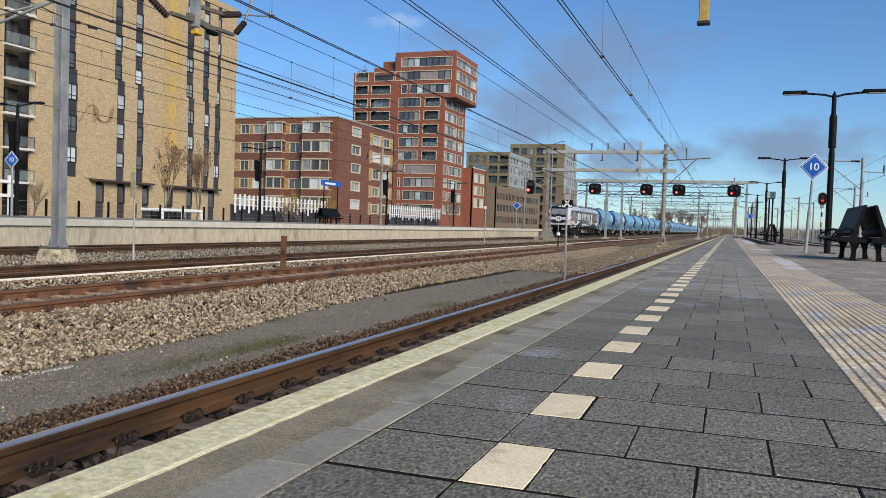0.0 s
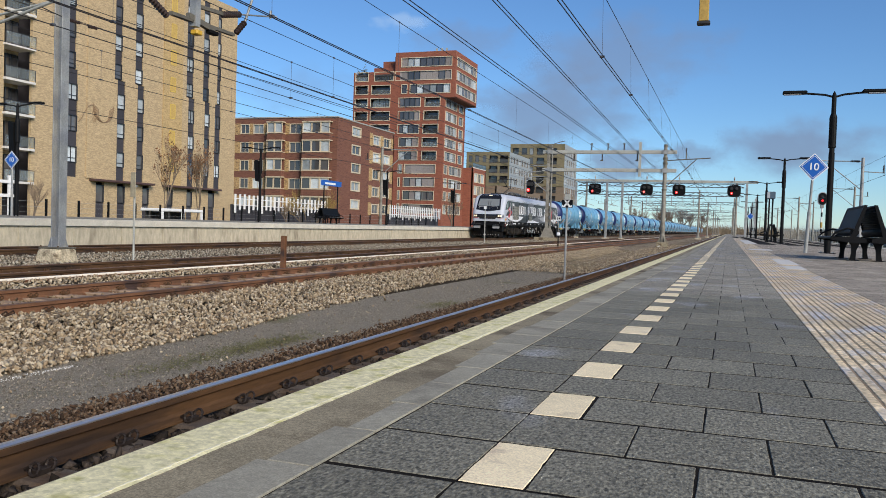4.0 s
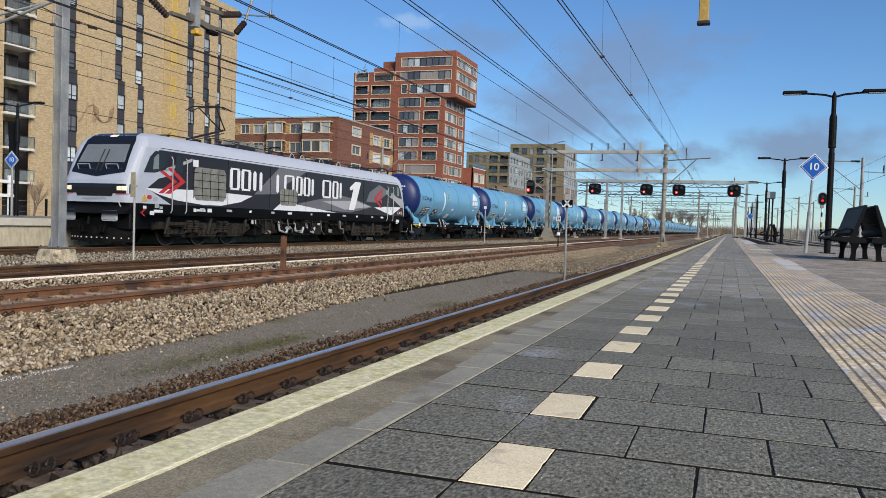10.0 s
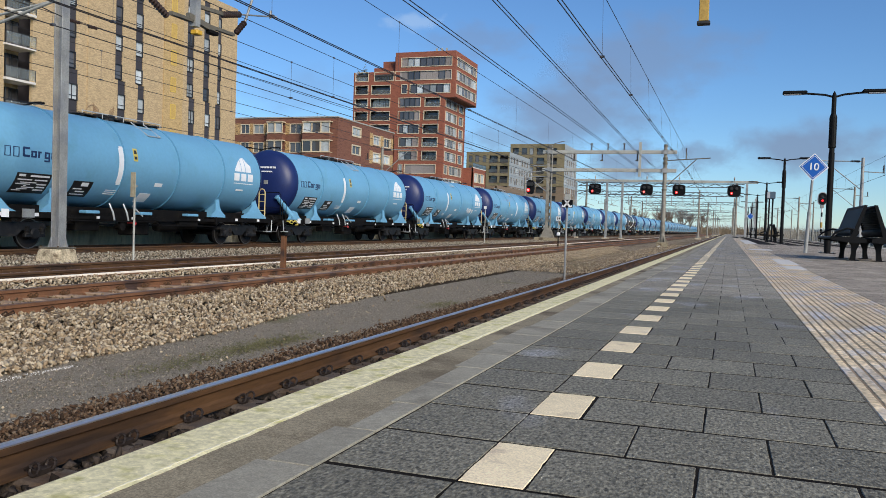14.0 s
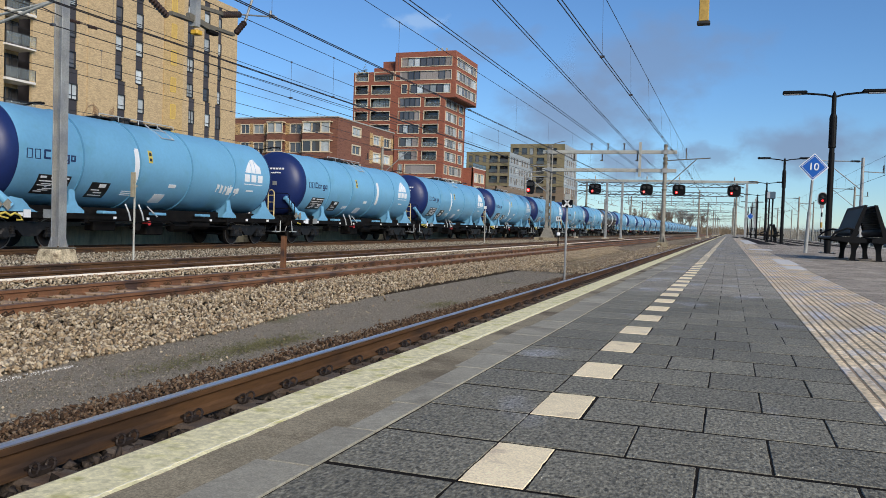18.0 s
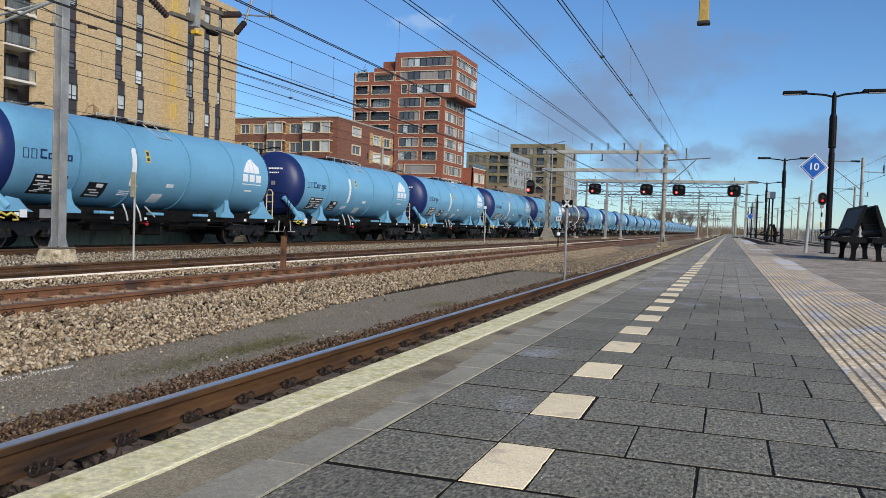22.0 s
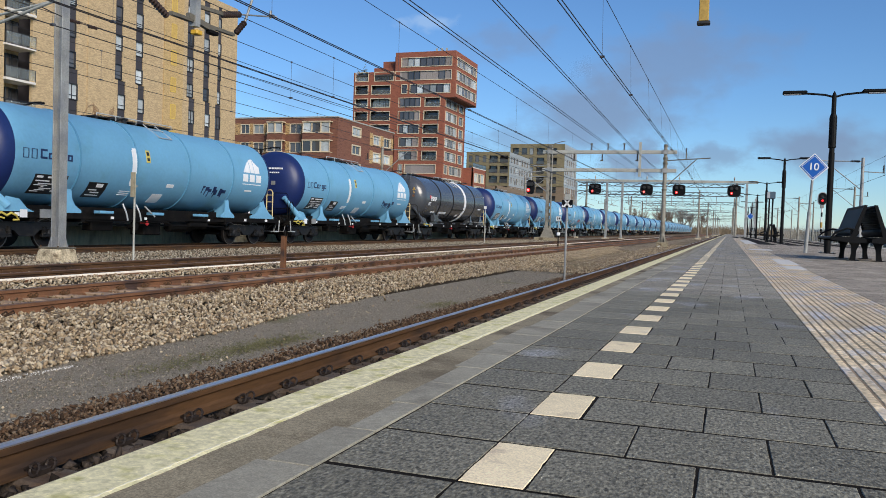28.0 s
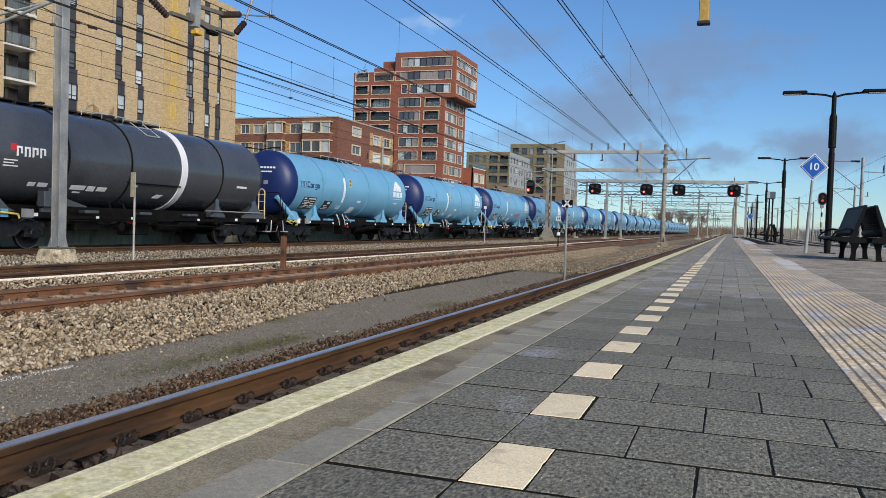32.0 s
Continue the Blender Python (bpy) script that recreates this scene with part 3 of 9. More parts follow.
# ---- ballast stones ----
def stones(name, n, area, z_of, size, material, label, seed, flat=0.75):
    rs = np.random.RandomState(seed)
    t = (1 + 5 ** 0.5) / 2
    ico = np.array([(-1, t, 0), (1, t, 0), (-1, -t, 0), (1, -t, 0), (0, -1, t), (0, 1, t), (0, -1, -t), (0, 1, -t), (t, 0, -1), (t, 0, 1), (-t, 0, -1), (-t, 0, 1)]) / 1.9
    fi = np.array([(0, 11, 5), (0, 5, 1), (0, 1, 7), (0, 7, 10), (0, 10, 11), (1, 5, 9), (5, 11, 4), (11, 10, 2), (10, 7, 6), (7, 1, 8), (3, 9, 4), (3, 4, 2), (3, 2, 6), (3, 6, 8), (3, 8, 9), (4, 9, 5), (2, 4, 11), (6, 2, 10), (8, 6, 7), (9, 8, 1)])
    xy = area(rs, n)
    n = len(xy)
    s = size * rs.uniform(0.55, 1.35, n)
    v = ico[None] * (1 + rs.uniform(-0.42, 0.4, (n, 12, 1)))
    for k in range(6):
        pl = rs.normal(size=(n, 3))
        pl /= np.linalg.norm(pl, axis=1)[:, None]
        over = np.maximum(0, np.einsum("nkj,nj->nk", v, pl) - rs.uniform(0.24, 0.6, n)[:, None])
        v = v - over[:, :, None] * pl[:, None]
    v = v * np.stack([np.ones(n), rs.uniform(0.65, 1.0, n), rs.uniform(0.6, 0.95, n) * flat], -1)[:, None]
    q = rs.normal(size=(n, 4))
    q /= np.linalg.norm(q, axis=1)[:, None]
    w, x, y, z = q.T
    R = np.stack([1 - 2 * (y * y + z * z), 2 * (x * y - z * w), 2 * (x * z + y * w), 2 * (x * y + z * w), 1 - 2 * (x * x + z * z), 2 * (y * z - x * w), 2 * (x * z - y * w), 2 * (y * z + x * w), 1 - 2 * (x * x + y * y)], -1).reshape(n, 3, 3)
    v = np.einsum("nij,nkj->nki", R, v) * s[:, None, None]
    zz = np.array([z_of(a, b) for a, b in xy]) + rs.uniform(-0.45, 0.65, n) * s
    v += np.stack([xy[:, 0], xy[:, 1], zz], -1)[:, None]
    me = bpy.data.meshes.new(name)
    f = (fi[None] + 12 * np.arange(n)[:, None, None]).reshape(-1, 3)
    me.vertices.add(n * 12)
    me.vertices.foreach_set("co", v.astype(np.float32).ravel())
    me.loops.add(len(f) * 3)
    me.loops.foreach_set("vertex_index", f.astype(np.int32).ravel())
    me.polygons.add(len(f))
    me.polygons.foreach_set("loop_start", np.arange(0, len(f) * 3, 3, dtype=np.int32))
    me.update(calc_edges=True)
    me.materials.append(material)
    return tagged(new(name, me), label, "ballast", kind="stuff")


BEDP = np.array([(-21.95, ZB - 0.03), (-18.6, ZB), (-16.5, ZB + 0.04), (-14.6, ZB), (-11.95, ZB - 0.02), (-11.5, ZR - 0.1), (-11.2, ZR - 0.1), (-10.6, ZB), (-7.5, ZB), (-6.9, ZB - 0.1), (-6.5, ZB - 0.14), (-5.4, ZB - 0.16), (-4.75, ZB - 0.18), (-4.35, ZB - 0.14), (-3.75, ZB - 0.06), (-1.15, ZB - 0.02)])


def bed_z(x, y):
    return float(np.interp(x, BEDP[:, 0], BEDP[:, 1]))


def band(x0, x1, y0, y1, k=1.0):
    """Spread over a band, denser where it is near."""
    def area(rs, n):
        u = rs.uniform(0, 1, n)
        y = y0 + (y1 - y0) * u ** k
        return np.stack([rs.uniform(x0, x1, n), y], -1)
    return area


def shoulder(rs, n):
    """The stones of the shoulder, down to a ragged foot beside the path."""
    p = band(-8.2, -5.95, 3.5, 60, 2.0)(rs, n)
    foot = np.interp(p[:, 1], [9, 12, 17, 30], [-6.1, -6.4, -6.7, -6.7]) + np.array([0.12 * noise.noise((0, b * 1.3, 0)) + 0.06 * noise.noise((0, b * 5, 2)) for b in p[:, 1]])
    return p[p[:, 0] < foot + np.abs(rs.normal(0, 0.03, n)) - 0.03]


stones("ballast_shoulder", 58000, shoulder, lambda x, y: bed_z(x, y) + 0.006 + 0.05 * min(1.0, max(0.0, (-6.9 - x) / 0.6)), 0.038, STONE, "tan crushed-stone ballast shoulder", 1)
stones("ballast_rust", 34000, band(-4.75, -3.6, 1.5, 40, 2.0), lambda x, y: bed_z(x, y) + 0.008, 0.025, STONE_RUST, "rust-stained small ballast beside the rail", 2)
stones("ballast_between_rails", 24000, band(-3.2, -1.2, 0.5, 30, 2.0), lambda x, y: ZS - 0.045, 0.042, mat("dark_ballast", (0.05, 0.04, 0.033), 0.95, spec=0.1, var=0.25, bump=0.3, island=0.6), "dark ballast between sleepers", 3)
stones("ballast_track_two", 10000, band(-10.1, -7.7, 5, 60, 1.6), lambda x, y: ZS + 0.004, 0.034, STONE_TRACK, "brown ballast between rusty rails", 4)
stones("ballast_middle", 30000, band(-12.1, -9.75, 6, 60, 1.6), lambda x, y: bed_z(x, y) + 0.014 + 0.03 * min(1.0, max(0.0, (x + 10.7) / 0.4)), 0.04, STONE, "tan ballast between two tracks", 5)
stones("ballast_far", 32000, band(-19.4, -13.7, 10, 80, 1.5), lambda x, y: bed_z(x, y) + 0.014, 0.046, STONE_GREY, "grey ballast around a catenary mast", 6)
stones("ballast_platform_foot", 6000, band(-22.2, -21.0, 16, 90, 1.4), bed_z, 0.05, STONE_GREY, "grey ballast at the platform wall", 7)
stones("ballast_track_three", 9000, band(-14.1, -11.7, 8, 70, 1.5), lambda x, y: ZS + 0.004, 0.036, STONE_TRACK, "brown ballast between rails", 8)



stones("grit", 34000, band(-6.5, -4.5, 3, 40, 2.2), lambda x, y: ZB - 0.162, 0.011, mat("grit_stone", (0.24, 0.21, 0.165), 0.95, spec=0.1, var=0.2, bump=0, island=0.6), "dark grey grit scattered over the path", 9)
stones("earth_stones", 5000, band(-6.7, -4.2, 26, 90, 1.5), lambda x, y: ZB - 0.11, 0.04, STONE, "stones strewn over bare earth", 14)
stones("stray_stones", 220, band(-6.3, -4.5, 3, 40, 1.8), lambda x, y: ZB - 0.155, 0.026, STONE, "stray tan stones on the grit path", 10)


def moss(n, seed):
    """Flat tufts of moss and weed on the grit path."""
    rs = np.random.RandomState(seed)
    g = Geo()
    for i in range(n):
        cy = rs.choice([6.6, 7.6, 8.0, 8.4, 8.7, 14.0]) + rs.normal(0, 0.4)
        x, y, z = -5.1 + 0.03 * (cy - 8) + rs.normal(0, 0.13), cy, ZB - 0.15
        for k in range(3):
            a, h = rs.uniform(0, 6.28), rs.uniform(0.006, 0.02)
            d = Vector((math.cos(a), math.sin(a), 0)) * 0.006
            t = Vector((rs.normal(0, 0.02), rs.normal(0, 0.02), h))
            g.add([Vector((x, y, z)) - d, Vector((x, y, z)) + d, Vector((x, y, z)) + t], [(0, 1, 2)])
    me = bpy.data.meshes.new("moss")
    me.from_pydata(g.v, [], g.f)
    me.materials.append(mat("moss_green", (0.13, 0.125, 0.055), 0.9, var=0.3, bump=0, island=0.4))
    tagged(new("moss", me), "low green moss and weeds on grit", "weeds", kind="stuff")


moss(2000, 4)
stones("white_spill", 420, lambda rs, n: np.stack([-5.94 + 0.03 * rs.normal(size=n), rs.uniform(4.6, 6.2, n)], -1), lambda x, y: ZB - 0.158, 0.006, mat("white_lime_grains", (0.75, 0.74, 0.7), 0.9, var=0.1, bump=0), "white grains spilled at the ballast edge", 12)

# ---- train ----
LB = mat("light_blue_tank_paint", (0.158, 0.385, 0.575), 0.36, var=0.06, scale=0.7, bump=0.05, bscale=2, dist=0.01, obj=True, col2=(0.14, 0.34, 0.47), mix=0.12, mscale=0.9, coat=0.15, rnd=0.06)
DB = mat("dark_blue_tank_head", (0.01, 0.022, 0.1), 0.42, var=0.1, scale=1, bump=0.03, bscale=3, obj=True, spec=0.4, col2=(0.014, 0.03, 0.12), mix=0.2, mscale=0.8)
GREYT = mat("dark_grey_tank_paint", (0.063, 0.069, 0.079), 0.26, coat=0.3, var=0.1, scale=0.8, bump=0.05, bscale=2, obj=True, col2=(0.045, 0.048, 0.056), mix=0.2, mscale=0.5)
# hoops darker than the tank: their thin shadow lines put into the colour
HOOPB = mat("blue_hoop_paint", (0.1, 0.28, 0.43), 0.4, var=0.08, scale=2, bump=0.03, obj=True)
UNDER = mat("grimy_black_steel", (0.006, 0.0056, 0.0055), 0.75, 0.0, spec=0.12, var=0.35, scale=4, bump=0.3, bscale=40, obj=True, col2=(0.014, 0.012, 0.01), mix=0.2, mscale=3)
WBOGIE = mat("dark_grey_bogie", (0.011, 0.0115, 0.013), 0.5, 0.0, spec=0.25, var=0.35, scale=5, bump=0.2, bscale=40, obj=True, col2=(0.03, 0.027, 0.024), mix=0.2, mscale=4)
BOGIE = mat("dusty_brown_bogie", (0.03, 0.025, 0.02), 0.8, 0.0, spec=0.2, var=0.4, scale=5, bump=0.3, bscale=40, obj=True, col2=(0.022, 0.019, 0.016), mix=0.35, mscale=4)
WHEEL = mat("wheel_steel", (0.016, 0.014, 0.013), 0.6, 0.1, spec=0.25, var=0.25, bump=0.1, obj=True)
TREAD = mat("bright_wheel_rim", (0.22, 0.21, 0.2), 0.45, 0.9, var=0.1, bump=0.02, obj=True)
TRAINWHITE = mat("white_lettering", (0.78, 0.79, 0.8), 0.45, var=0.05, bump=0, obj=True)
PLATE = mat("black_data_plate", (0.012, 0.012, 0.013), 0.4, var=0.1, bump=0, obj=True)
NAVY = mat("navy_lettering", (0.012, 0.03, 0.1), 0.4, var=0.0, bump=0, obj=True)
HANDR = mat("yellow_handrail", (0.62, 0.5, 0.1), 0.5, var=0.1, bump=0, obj=True)
CREAMR = mat("cream_handrail", (0.62, 0.5, 0.24), 0.5, var=0.1, bump=0, obj=True)
HOSE = mat("pale_pipe", (0.45, 0.48, 0.48), 0.5, 0.2, var=0.15, bump=0, obj=True)
SILVERP = mat("silver_grey_paint", (0.49, 0.52, 0.58), 0.42, 0.0, var=0.05, scale=1, bump=0.02, obj=True, spec=0.4)
DARKSIDE = mat("charcoal_livery", (0.022, 0.019, 0.023), 0.32, spec=0.35, var=0.12, scale=1, bump=0.02, obj=True)
MIDGREY = mat("mid_grey_livery", (0.15, 0.145, 0.155), 0.35, var=0.08, scale=1, bump=0.02, obj=True)
PALEGREY = mat("pale_grey_livery", (0.4, 0.4, 0.41), 0.35, var=0.05, bump=0.02, obj=True)
REDL = mat("red_livery", (0.5, 0.025, 0.03), 0.35, var=0.05, bump=0, obj=True)
MASK = mat("gloss_black", (0.012, 0.013, 0.016), 0.15, var=0.05, bump=0, obj=True)
SKIRT = mat("satin_black_skirt", (0.004, 0.004, 0.0045), 0.5, spec=0.15, var=0.2, bump=0.05, obj=True)
SCREEN = mat("windscreen_glass", (0.2, 0.215, 0.215), 0.06, var=0.1, scale=1.5, bump=0, obj=True, spec=0.9)
GRILLE = mat("air_grille", (0.27, 0.255, 0.21), 0.5, 0.3, var=0.3, scale=3, bump=0.1, obj=True)
CABLE = mat("roof_gear", (0.03, 0.028, 0.028), 0.55, 0.4, var=0.2, bump=0.05, obj=True)


def wheelset_geo(r):
    g = Geo()
    for s in (-1, 1):
        g.lathe([(0, r * 0.97), (0.012, r), (0.1, r), (0.104, r * 0.8), (0.075, r * 0.72), (0.07, 0.2), (0.12, 0.17), (0.12, 0.05)] if s > 0 else
                [(0, 0.05), (0, 0.17), (0.05, 0.2), (0.045, r * 0.72), (0.016, r * 0.8), (0.02, r), (0.108, r), (0.12, r * 0.97)], (0.70 if s > 0 else -0.82, 0, 0), (1, 0, 0), 24)
    g.tube((-0.95, 0, 0), (0.95, 0, 0), 0.085, n=10)
    return g


def wheelset(parent, y, r):
    w = part("wheelset", WSET[r], None, parent, at=pose(0, y, r))
    for m in RIM[r]:
        part("wheel_rim", m, None, w)
    return w


WSET = {r: wheelset_geo(r).mesh("wheelset", WHEEL, True) for r in (0.46, 0.56)}
RIM = {}
for r in WSET:
    RIM[r] = [Geo().lathe([(0, r * 0.93), (0.002, r * 0.985), (0.02, r * 0.985), (0.021, r * 0.93)], (x, 0, 0), (1, 0, 0), 24, False).mesh("wheel_rim", TREAD) for x in (-0.826, 0.805)]


def y25_bogie(parent, yc, wheels):
    """A two-axle freight bogie: cast side frames, axle boxes, springs, brake gear."""
    g = Geo()
    for s in (-1, 1):
        x = s * 1.0
        g.prism([(x - 0.06, yc - 1.35, 0.62), (x - 0.06, yc - 1.2, 0.8), (x - 0.06, yc + 1.2, 0.8), (x - 0.06, yc + 1.35, 0.62), (x - 0.06, yc + 0.45, 0.56), (x - 0.06, yc + 0.25, 0.38), (x - 0.06, yc - 0.25, 0.38), (x - 0.06, yc - 0.45, 0.56)], (0.12, 0, 0))
        for d in (-0.9, 0.9):
            for e in (-0.27, 0.27):
                g.lathe([(0, 0.09), (0.03, 0.09), (0.03, 0.07), (0.09, 0.09), (0.1, 0.07), (0.16, 0.09), (0.17, 0.07), (0.22, 0.09)], (x + s * 0.05, yc + d + e, 0.45), (0, 0, 1), 8)
    g.box(-0.95, 0.95, yc - 0.25, yc + 0.25, 0.45, 0.8)
    for d in (-1.3, 1.3):
        g.box(-0.95, 0.95, yc + d - 0.05, yc + d + 0.05, 0.6, 0.74)
    b = part("bogie_frame", g, WBOGIE, parent)
    bx = Geo()
    for s in (-1, 1):
        for d in (-0.9, 0.9):
            bx.lathe([(-0.12, 0.17), (0.02, 0.17), (0.05, 0.12), (0.06, 0.12)], (s * 1.06, yc + d, 0.46), (s, 0, 0), 10)
            bx.box(s * 1.03 - 0.06, s * 1.03 + 0.06, yc + d - 0.36, yc + d + 0.36, 0.36, 0.45, 0.01)
    part("axle_boxes", bx, WBOGIE, b)
    for d in (-0.9, 0.9):
        wheels.append((wheelset(parent, yc + d, 0.46), yc + d, 0.46))


R_T, ZT = 1.5, 2.78  # tank radius and axis height


def skin(y0, y1, z0, z1, off=0.008, n=4, slant=0.0):
    """A thin curved plate on the near flank of the tank."""
    a0, a1 = math.asin((z0 - ZT) / R_T), math.asin((z1 - ZT) / R_T)
    v, f = [], []
    for i in range(n + 1):
        a = a0 + (a1 - a0) * i / n
        sh = slant * i / n
        for y in (y0 + sh, y1 + sh):
            for r in (R_T - 0.004, R_T + off):
                v.append((r * math.cos(a), y, ZT + r * math.sin(a)))
    for i in range(n):
        k = i * 4
        f += [(k + 1, k + 3, k + 7, k + 5), (k, k + 1, k + 5, k + 4), (k + 2, k + 6, k + 7, k + 3)]
    f += [(0, 2, 3, 1), (n * 4, n * 4 + 1, n * 4 + 3, n * 4 + 2)]
    return Geo().add(v, f)


def skins(rows, **k):
    g = Geo()
    for r in rows:
        s = skin(*r, **k)
        g.add(s.v, s.f)
    return g


def buffers_and_hook(parent, y, s, z=1.05):
    """s: -1 at the front end, +1 at the rear."""
    for x in (-0.875, 0.875):
        part("buffer", Geo().lathe([(0, 0.13), (0.3, 0.13), (0.3, 0.09), (0.56, 0.09), (0.56, 0.2), (0.6, 0.23), (0.63, 0.2)], (x, y, z), (0, s, 0), 12), UNDER, parent)
    part("draw_hook", Geo().box(-0.06, 0.06, min(y, y + s * 0.35), max(y, y + s * 0.35), z - 0.08, z + 0.05).path([(0.03, y + s * 0.3, z), (0.03, y + s * 0.55, z - 0.25), (0.0, y + s * 0.7, z - 0.3)], 0.03), UNDER, parent)
    for x in (-0.35, 0.3):
        part("brake_hose", Geo().path([(x, y, z - 0.15), (x, y + s * 0.3, z - 0.35), (x * 0.8, y + s * 0.55, z - 0.45), (x * 0.7, y + s * 0.75, z - 0.3)], 0.025), UNDER, parent)


def tank_wagon(paint, head, grey=False):
    wheels = []
    label = "dark grey tank wagon with a white band" if grey else "light blue tank wagon with dark blue ends"
    w = thing("tank_wagon", label, "tank wagon", "tank wagons of the train")
    prof = [(-0.02, R_T), (0.0, R_T), (13.0, R_T), (13.02, R_T)]
    tank = part("tank", Geo().lathe([(0.0, R_T - 0.02), (0.003, R_T), (13.05, R_T), (13.053, R_T - 0.02)], (0, 0, ZT), (0, 1, 0), 56), paint, w, smooth=True)
    dish = [(0.0, 0.04), (0.02, 0.45), (0.09, 0.85), (0.21, 1.16), (0.36, 1.36), (0.52, 1.46), (0.66, 1.5), (0.85, 1.5)]
    part("front_head", Geo().lathe([(-0.85 + a, r) for a, r in dish], (0, 0, ZT), (0, 1, 0), 56), head, tank, "domed tank end", True)
    part("rear_head", Geo().lathe([(13.75 - a, r) for a, r in reversed(dish[:-1])], (0, 0, ZT), (0, 1, 0), 56), head, tank, "domed tank end", True)
    hoop = lambda y, wd, m, off=0.022: part("hoop", Geo().lathe([(0, R_T - 0.01), (0.01, R_T + off), (wd - 0.01, R_T + off), (wd, R_T - 0.01)], (0, y - wd / 2, ZT), (0, 1, 0), 56), m, tank, smooth=True)
    for y in ((2.6, 5.3, 10.4) if grey else (2.4, 4.92, 7.72, 10.48)):
        hoop(y, 0.07, UNDER if grey else HOOPB, 0.03)
    # frame
    fr = Geo()
    for s in (-1, 1):
        fr.box(s * 1.22 - 0.06, s * 1.22 + 0.06, -0.75, 2.9, 0.92, 1.1, 0.01)
        fr.box(s * 1.22 - 0.06, s * 1.22 + 0.06, 10.3, 14.3, 0.92, 1.1, 0.01)
        fr.box(s * 0.55 - 0.06, s * 0.55 + 0.06, -0.75, 14.3, 0.84, 1.08)
        fr.box(s * 1.18 - 0.04, s * 1.18 + 0.04, 2.9, 10.3, 0.92, 1.02)
    for y in (-0.75, 0.85, 2.8, 10.4, 12.2, 14.2):
        fr.box(-1.25, 1.25, y - 0.08, y + 0.08, 0.82, 1.1)
    fr.box(-0.7, 0.7, -0.6, 14.1, 0.95, 1.3)
    part("underframe", fr, UNDER, w)
    # saddles: a round strut and gusset at the front end, necked feet, a long foot at the rear
    for s in (-1, 1):
        x = s * 1.16
        g = Geo().tube((s * 0.86, -0.72, 2.06), (s * 1.2, 0.02, 1.24), 0.1, 0.13, n=12)
        g.lathe([(0, 0.03), (0.03, 0.11), (0.08, 0.125), (0.12, 0.1)], (s * 0.82, -0.8, 2.14), (s * 0.3, 0.65, -0.7), 12)
        g.prism([(x, -0.35, 1.1), (x, 0.95, 1.1), (x, 0.7, 1.2), (x, 0.42, 1.46), (x, 0.0, 1.52), (x, -0.12, 1.36)], (s * 0.05, 0, 0))
        part("front_strut", g, paint, w)
        for y in (2.3, 10.55):
            g = Geo().prism([(x, y - 0.46, 1.1), (x, y + 0.46, 1.1), (x, y + 0.46, 1.18), (x, y + 0.2, 1.34), (x - s * 0.03, y + 0.12, 1.52), (x - s * 0.06, y + 0.1, 1.86), (x - s * 0.06, y - 0.1, 1.86), (x - s * 0.03, y - 0.12, 1.52), (x, y - 0.2, 1.34), (x, y - 0.46, 1.18)], (s * 0.05, 0, 0))
            g.box(min(s * 0.6, s * 1.14), max(s * 0.6, s * 1.14), y - 0.05, y + 0.05, 1.1, 1.7)
            part("saddle", g, paint, w)
        g = Geo().prism([(x, 12.2, 1.1), (x, 14.0, 1.1), (x, 14.0, 1.18), (x, 13.62, 1.34), (x - s * 0.06, 13.38, 1.62), (x - s * 0.1, 13.3, 1.9), (x - s * 0.1, 13.05, 1.9), (x - s * 0.04, 13.0, 1.6), (x, 12.6, 1.3), (x, 12.2, 1.2)], (s * 0.06, 0, 0))
        g.box(min(s * 0.6, s * 1.14), max(s * 0.6, s * 1.14), 13.1, 13.22, 1.1, 1.7)
        part("rear_saddle", g, paint, w)
    for yc in (0.85, 12.2):
        y25_bogie(w, yc, wheels)
    buffers_and_hook(w, -0.78, -1)
    buffers_and_hook(w, 14.3, 1)
    # walkway on top with folded rail
    g = Geo()
    wy0 = -0.2 if grey else 4.2
    g.box(-0.3, 0.3, wy0, 8.2, ZT + R_T + 0.05, ZT + R_T + 0.075)
    for y in np.arange(wy0 + 0.1, 8.2, 0.6):
        g.box(-0.34, 0.34, y - 0.02, y + 0.02, ZT + R_T - 0.02, ZT + R_T + 0.07)
    part("walkway", g, CABLE, w, "dark roof walkway")
    g = Geo()
    g.path([(0.3, 4.3, ZT + R_T + 0.16), (0.3, 8.1, ZT + R_T + 0.16)], 0.018)
    for y in (4.3, 5.2, 6.2, 7.2, 8.1):
        g.tube((0.3, y, ZT + R_T), (0.3, y, ZT + R_T + 0.16), 0.014, n=5)
    g.path([(0.35, 6.5, ZT + R_T + 0.04), (1.1, 6.5, ZT + 1.07), (1.1, 7.15, ZT + 1.07), (0.35, 7.15, ZT + R_T + 0.04)], 0.02)
    g.tube((0.72, 6.5, ZT + 1.36), (0.72, 7.15, ZT + 1.36), 0.016, n=5)
    part("folding_rail", g, HOSE, w)
    g = Geo().lathe([(0, 0.32), (0.12, 0.32), (0.14, 0.36), (0.2, 0.36), (0.24, 0.1)], (0, 5.6, ZT + R_T - 0.04), (0, 0, 1), 16)
    part("manhole", g, CABLE, w)
    # end ladders and hand rails
    bow = [(0.15 * math.cos(q), 0.15 * math.sin(q)) for q in [math.pi * i / 6 for i in range(7)]]
    g = Geo().path([(1.2, 13.92, 1.1)] + [(1.05 + c, 13.92, 2.24 + d) for c, d in bow] + [(0.9, 13.92, 1.1)], 0.026)
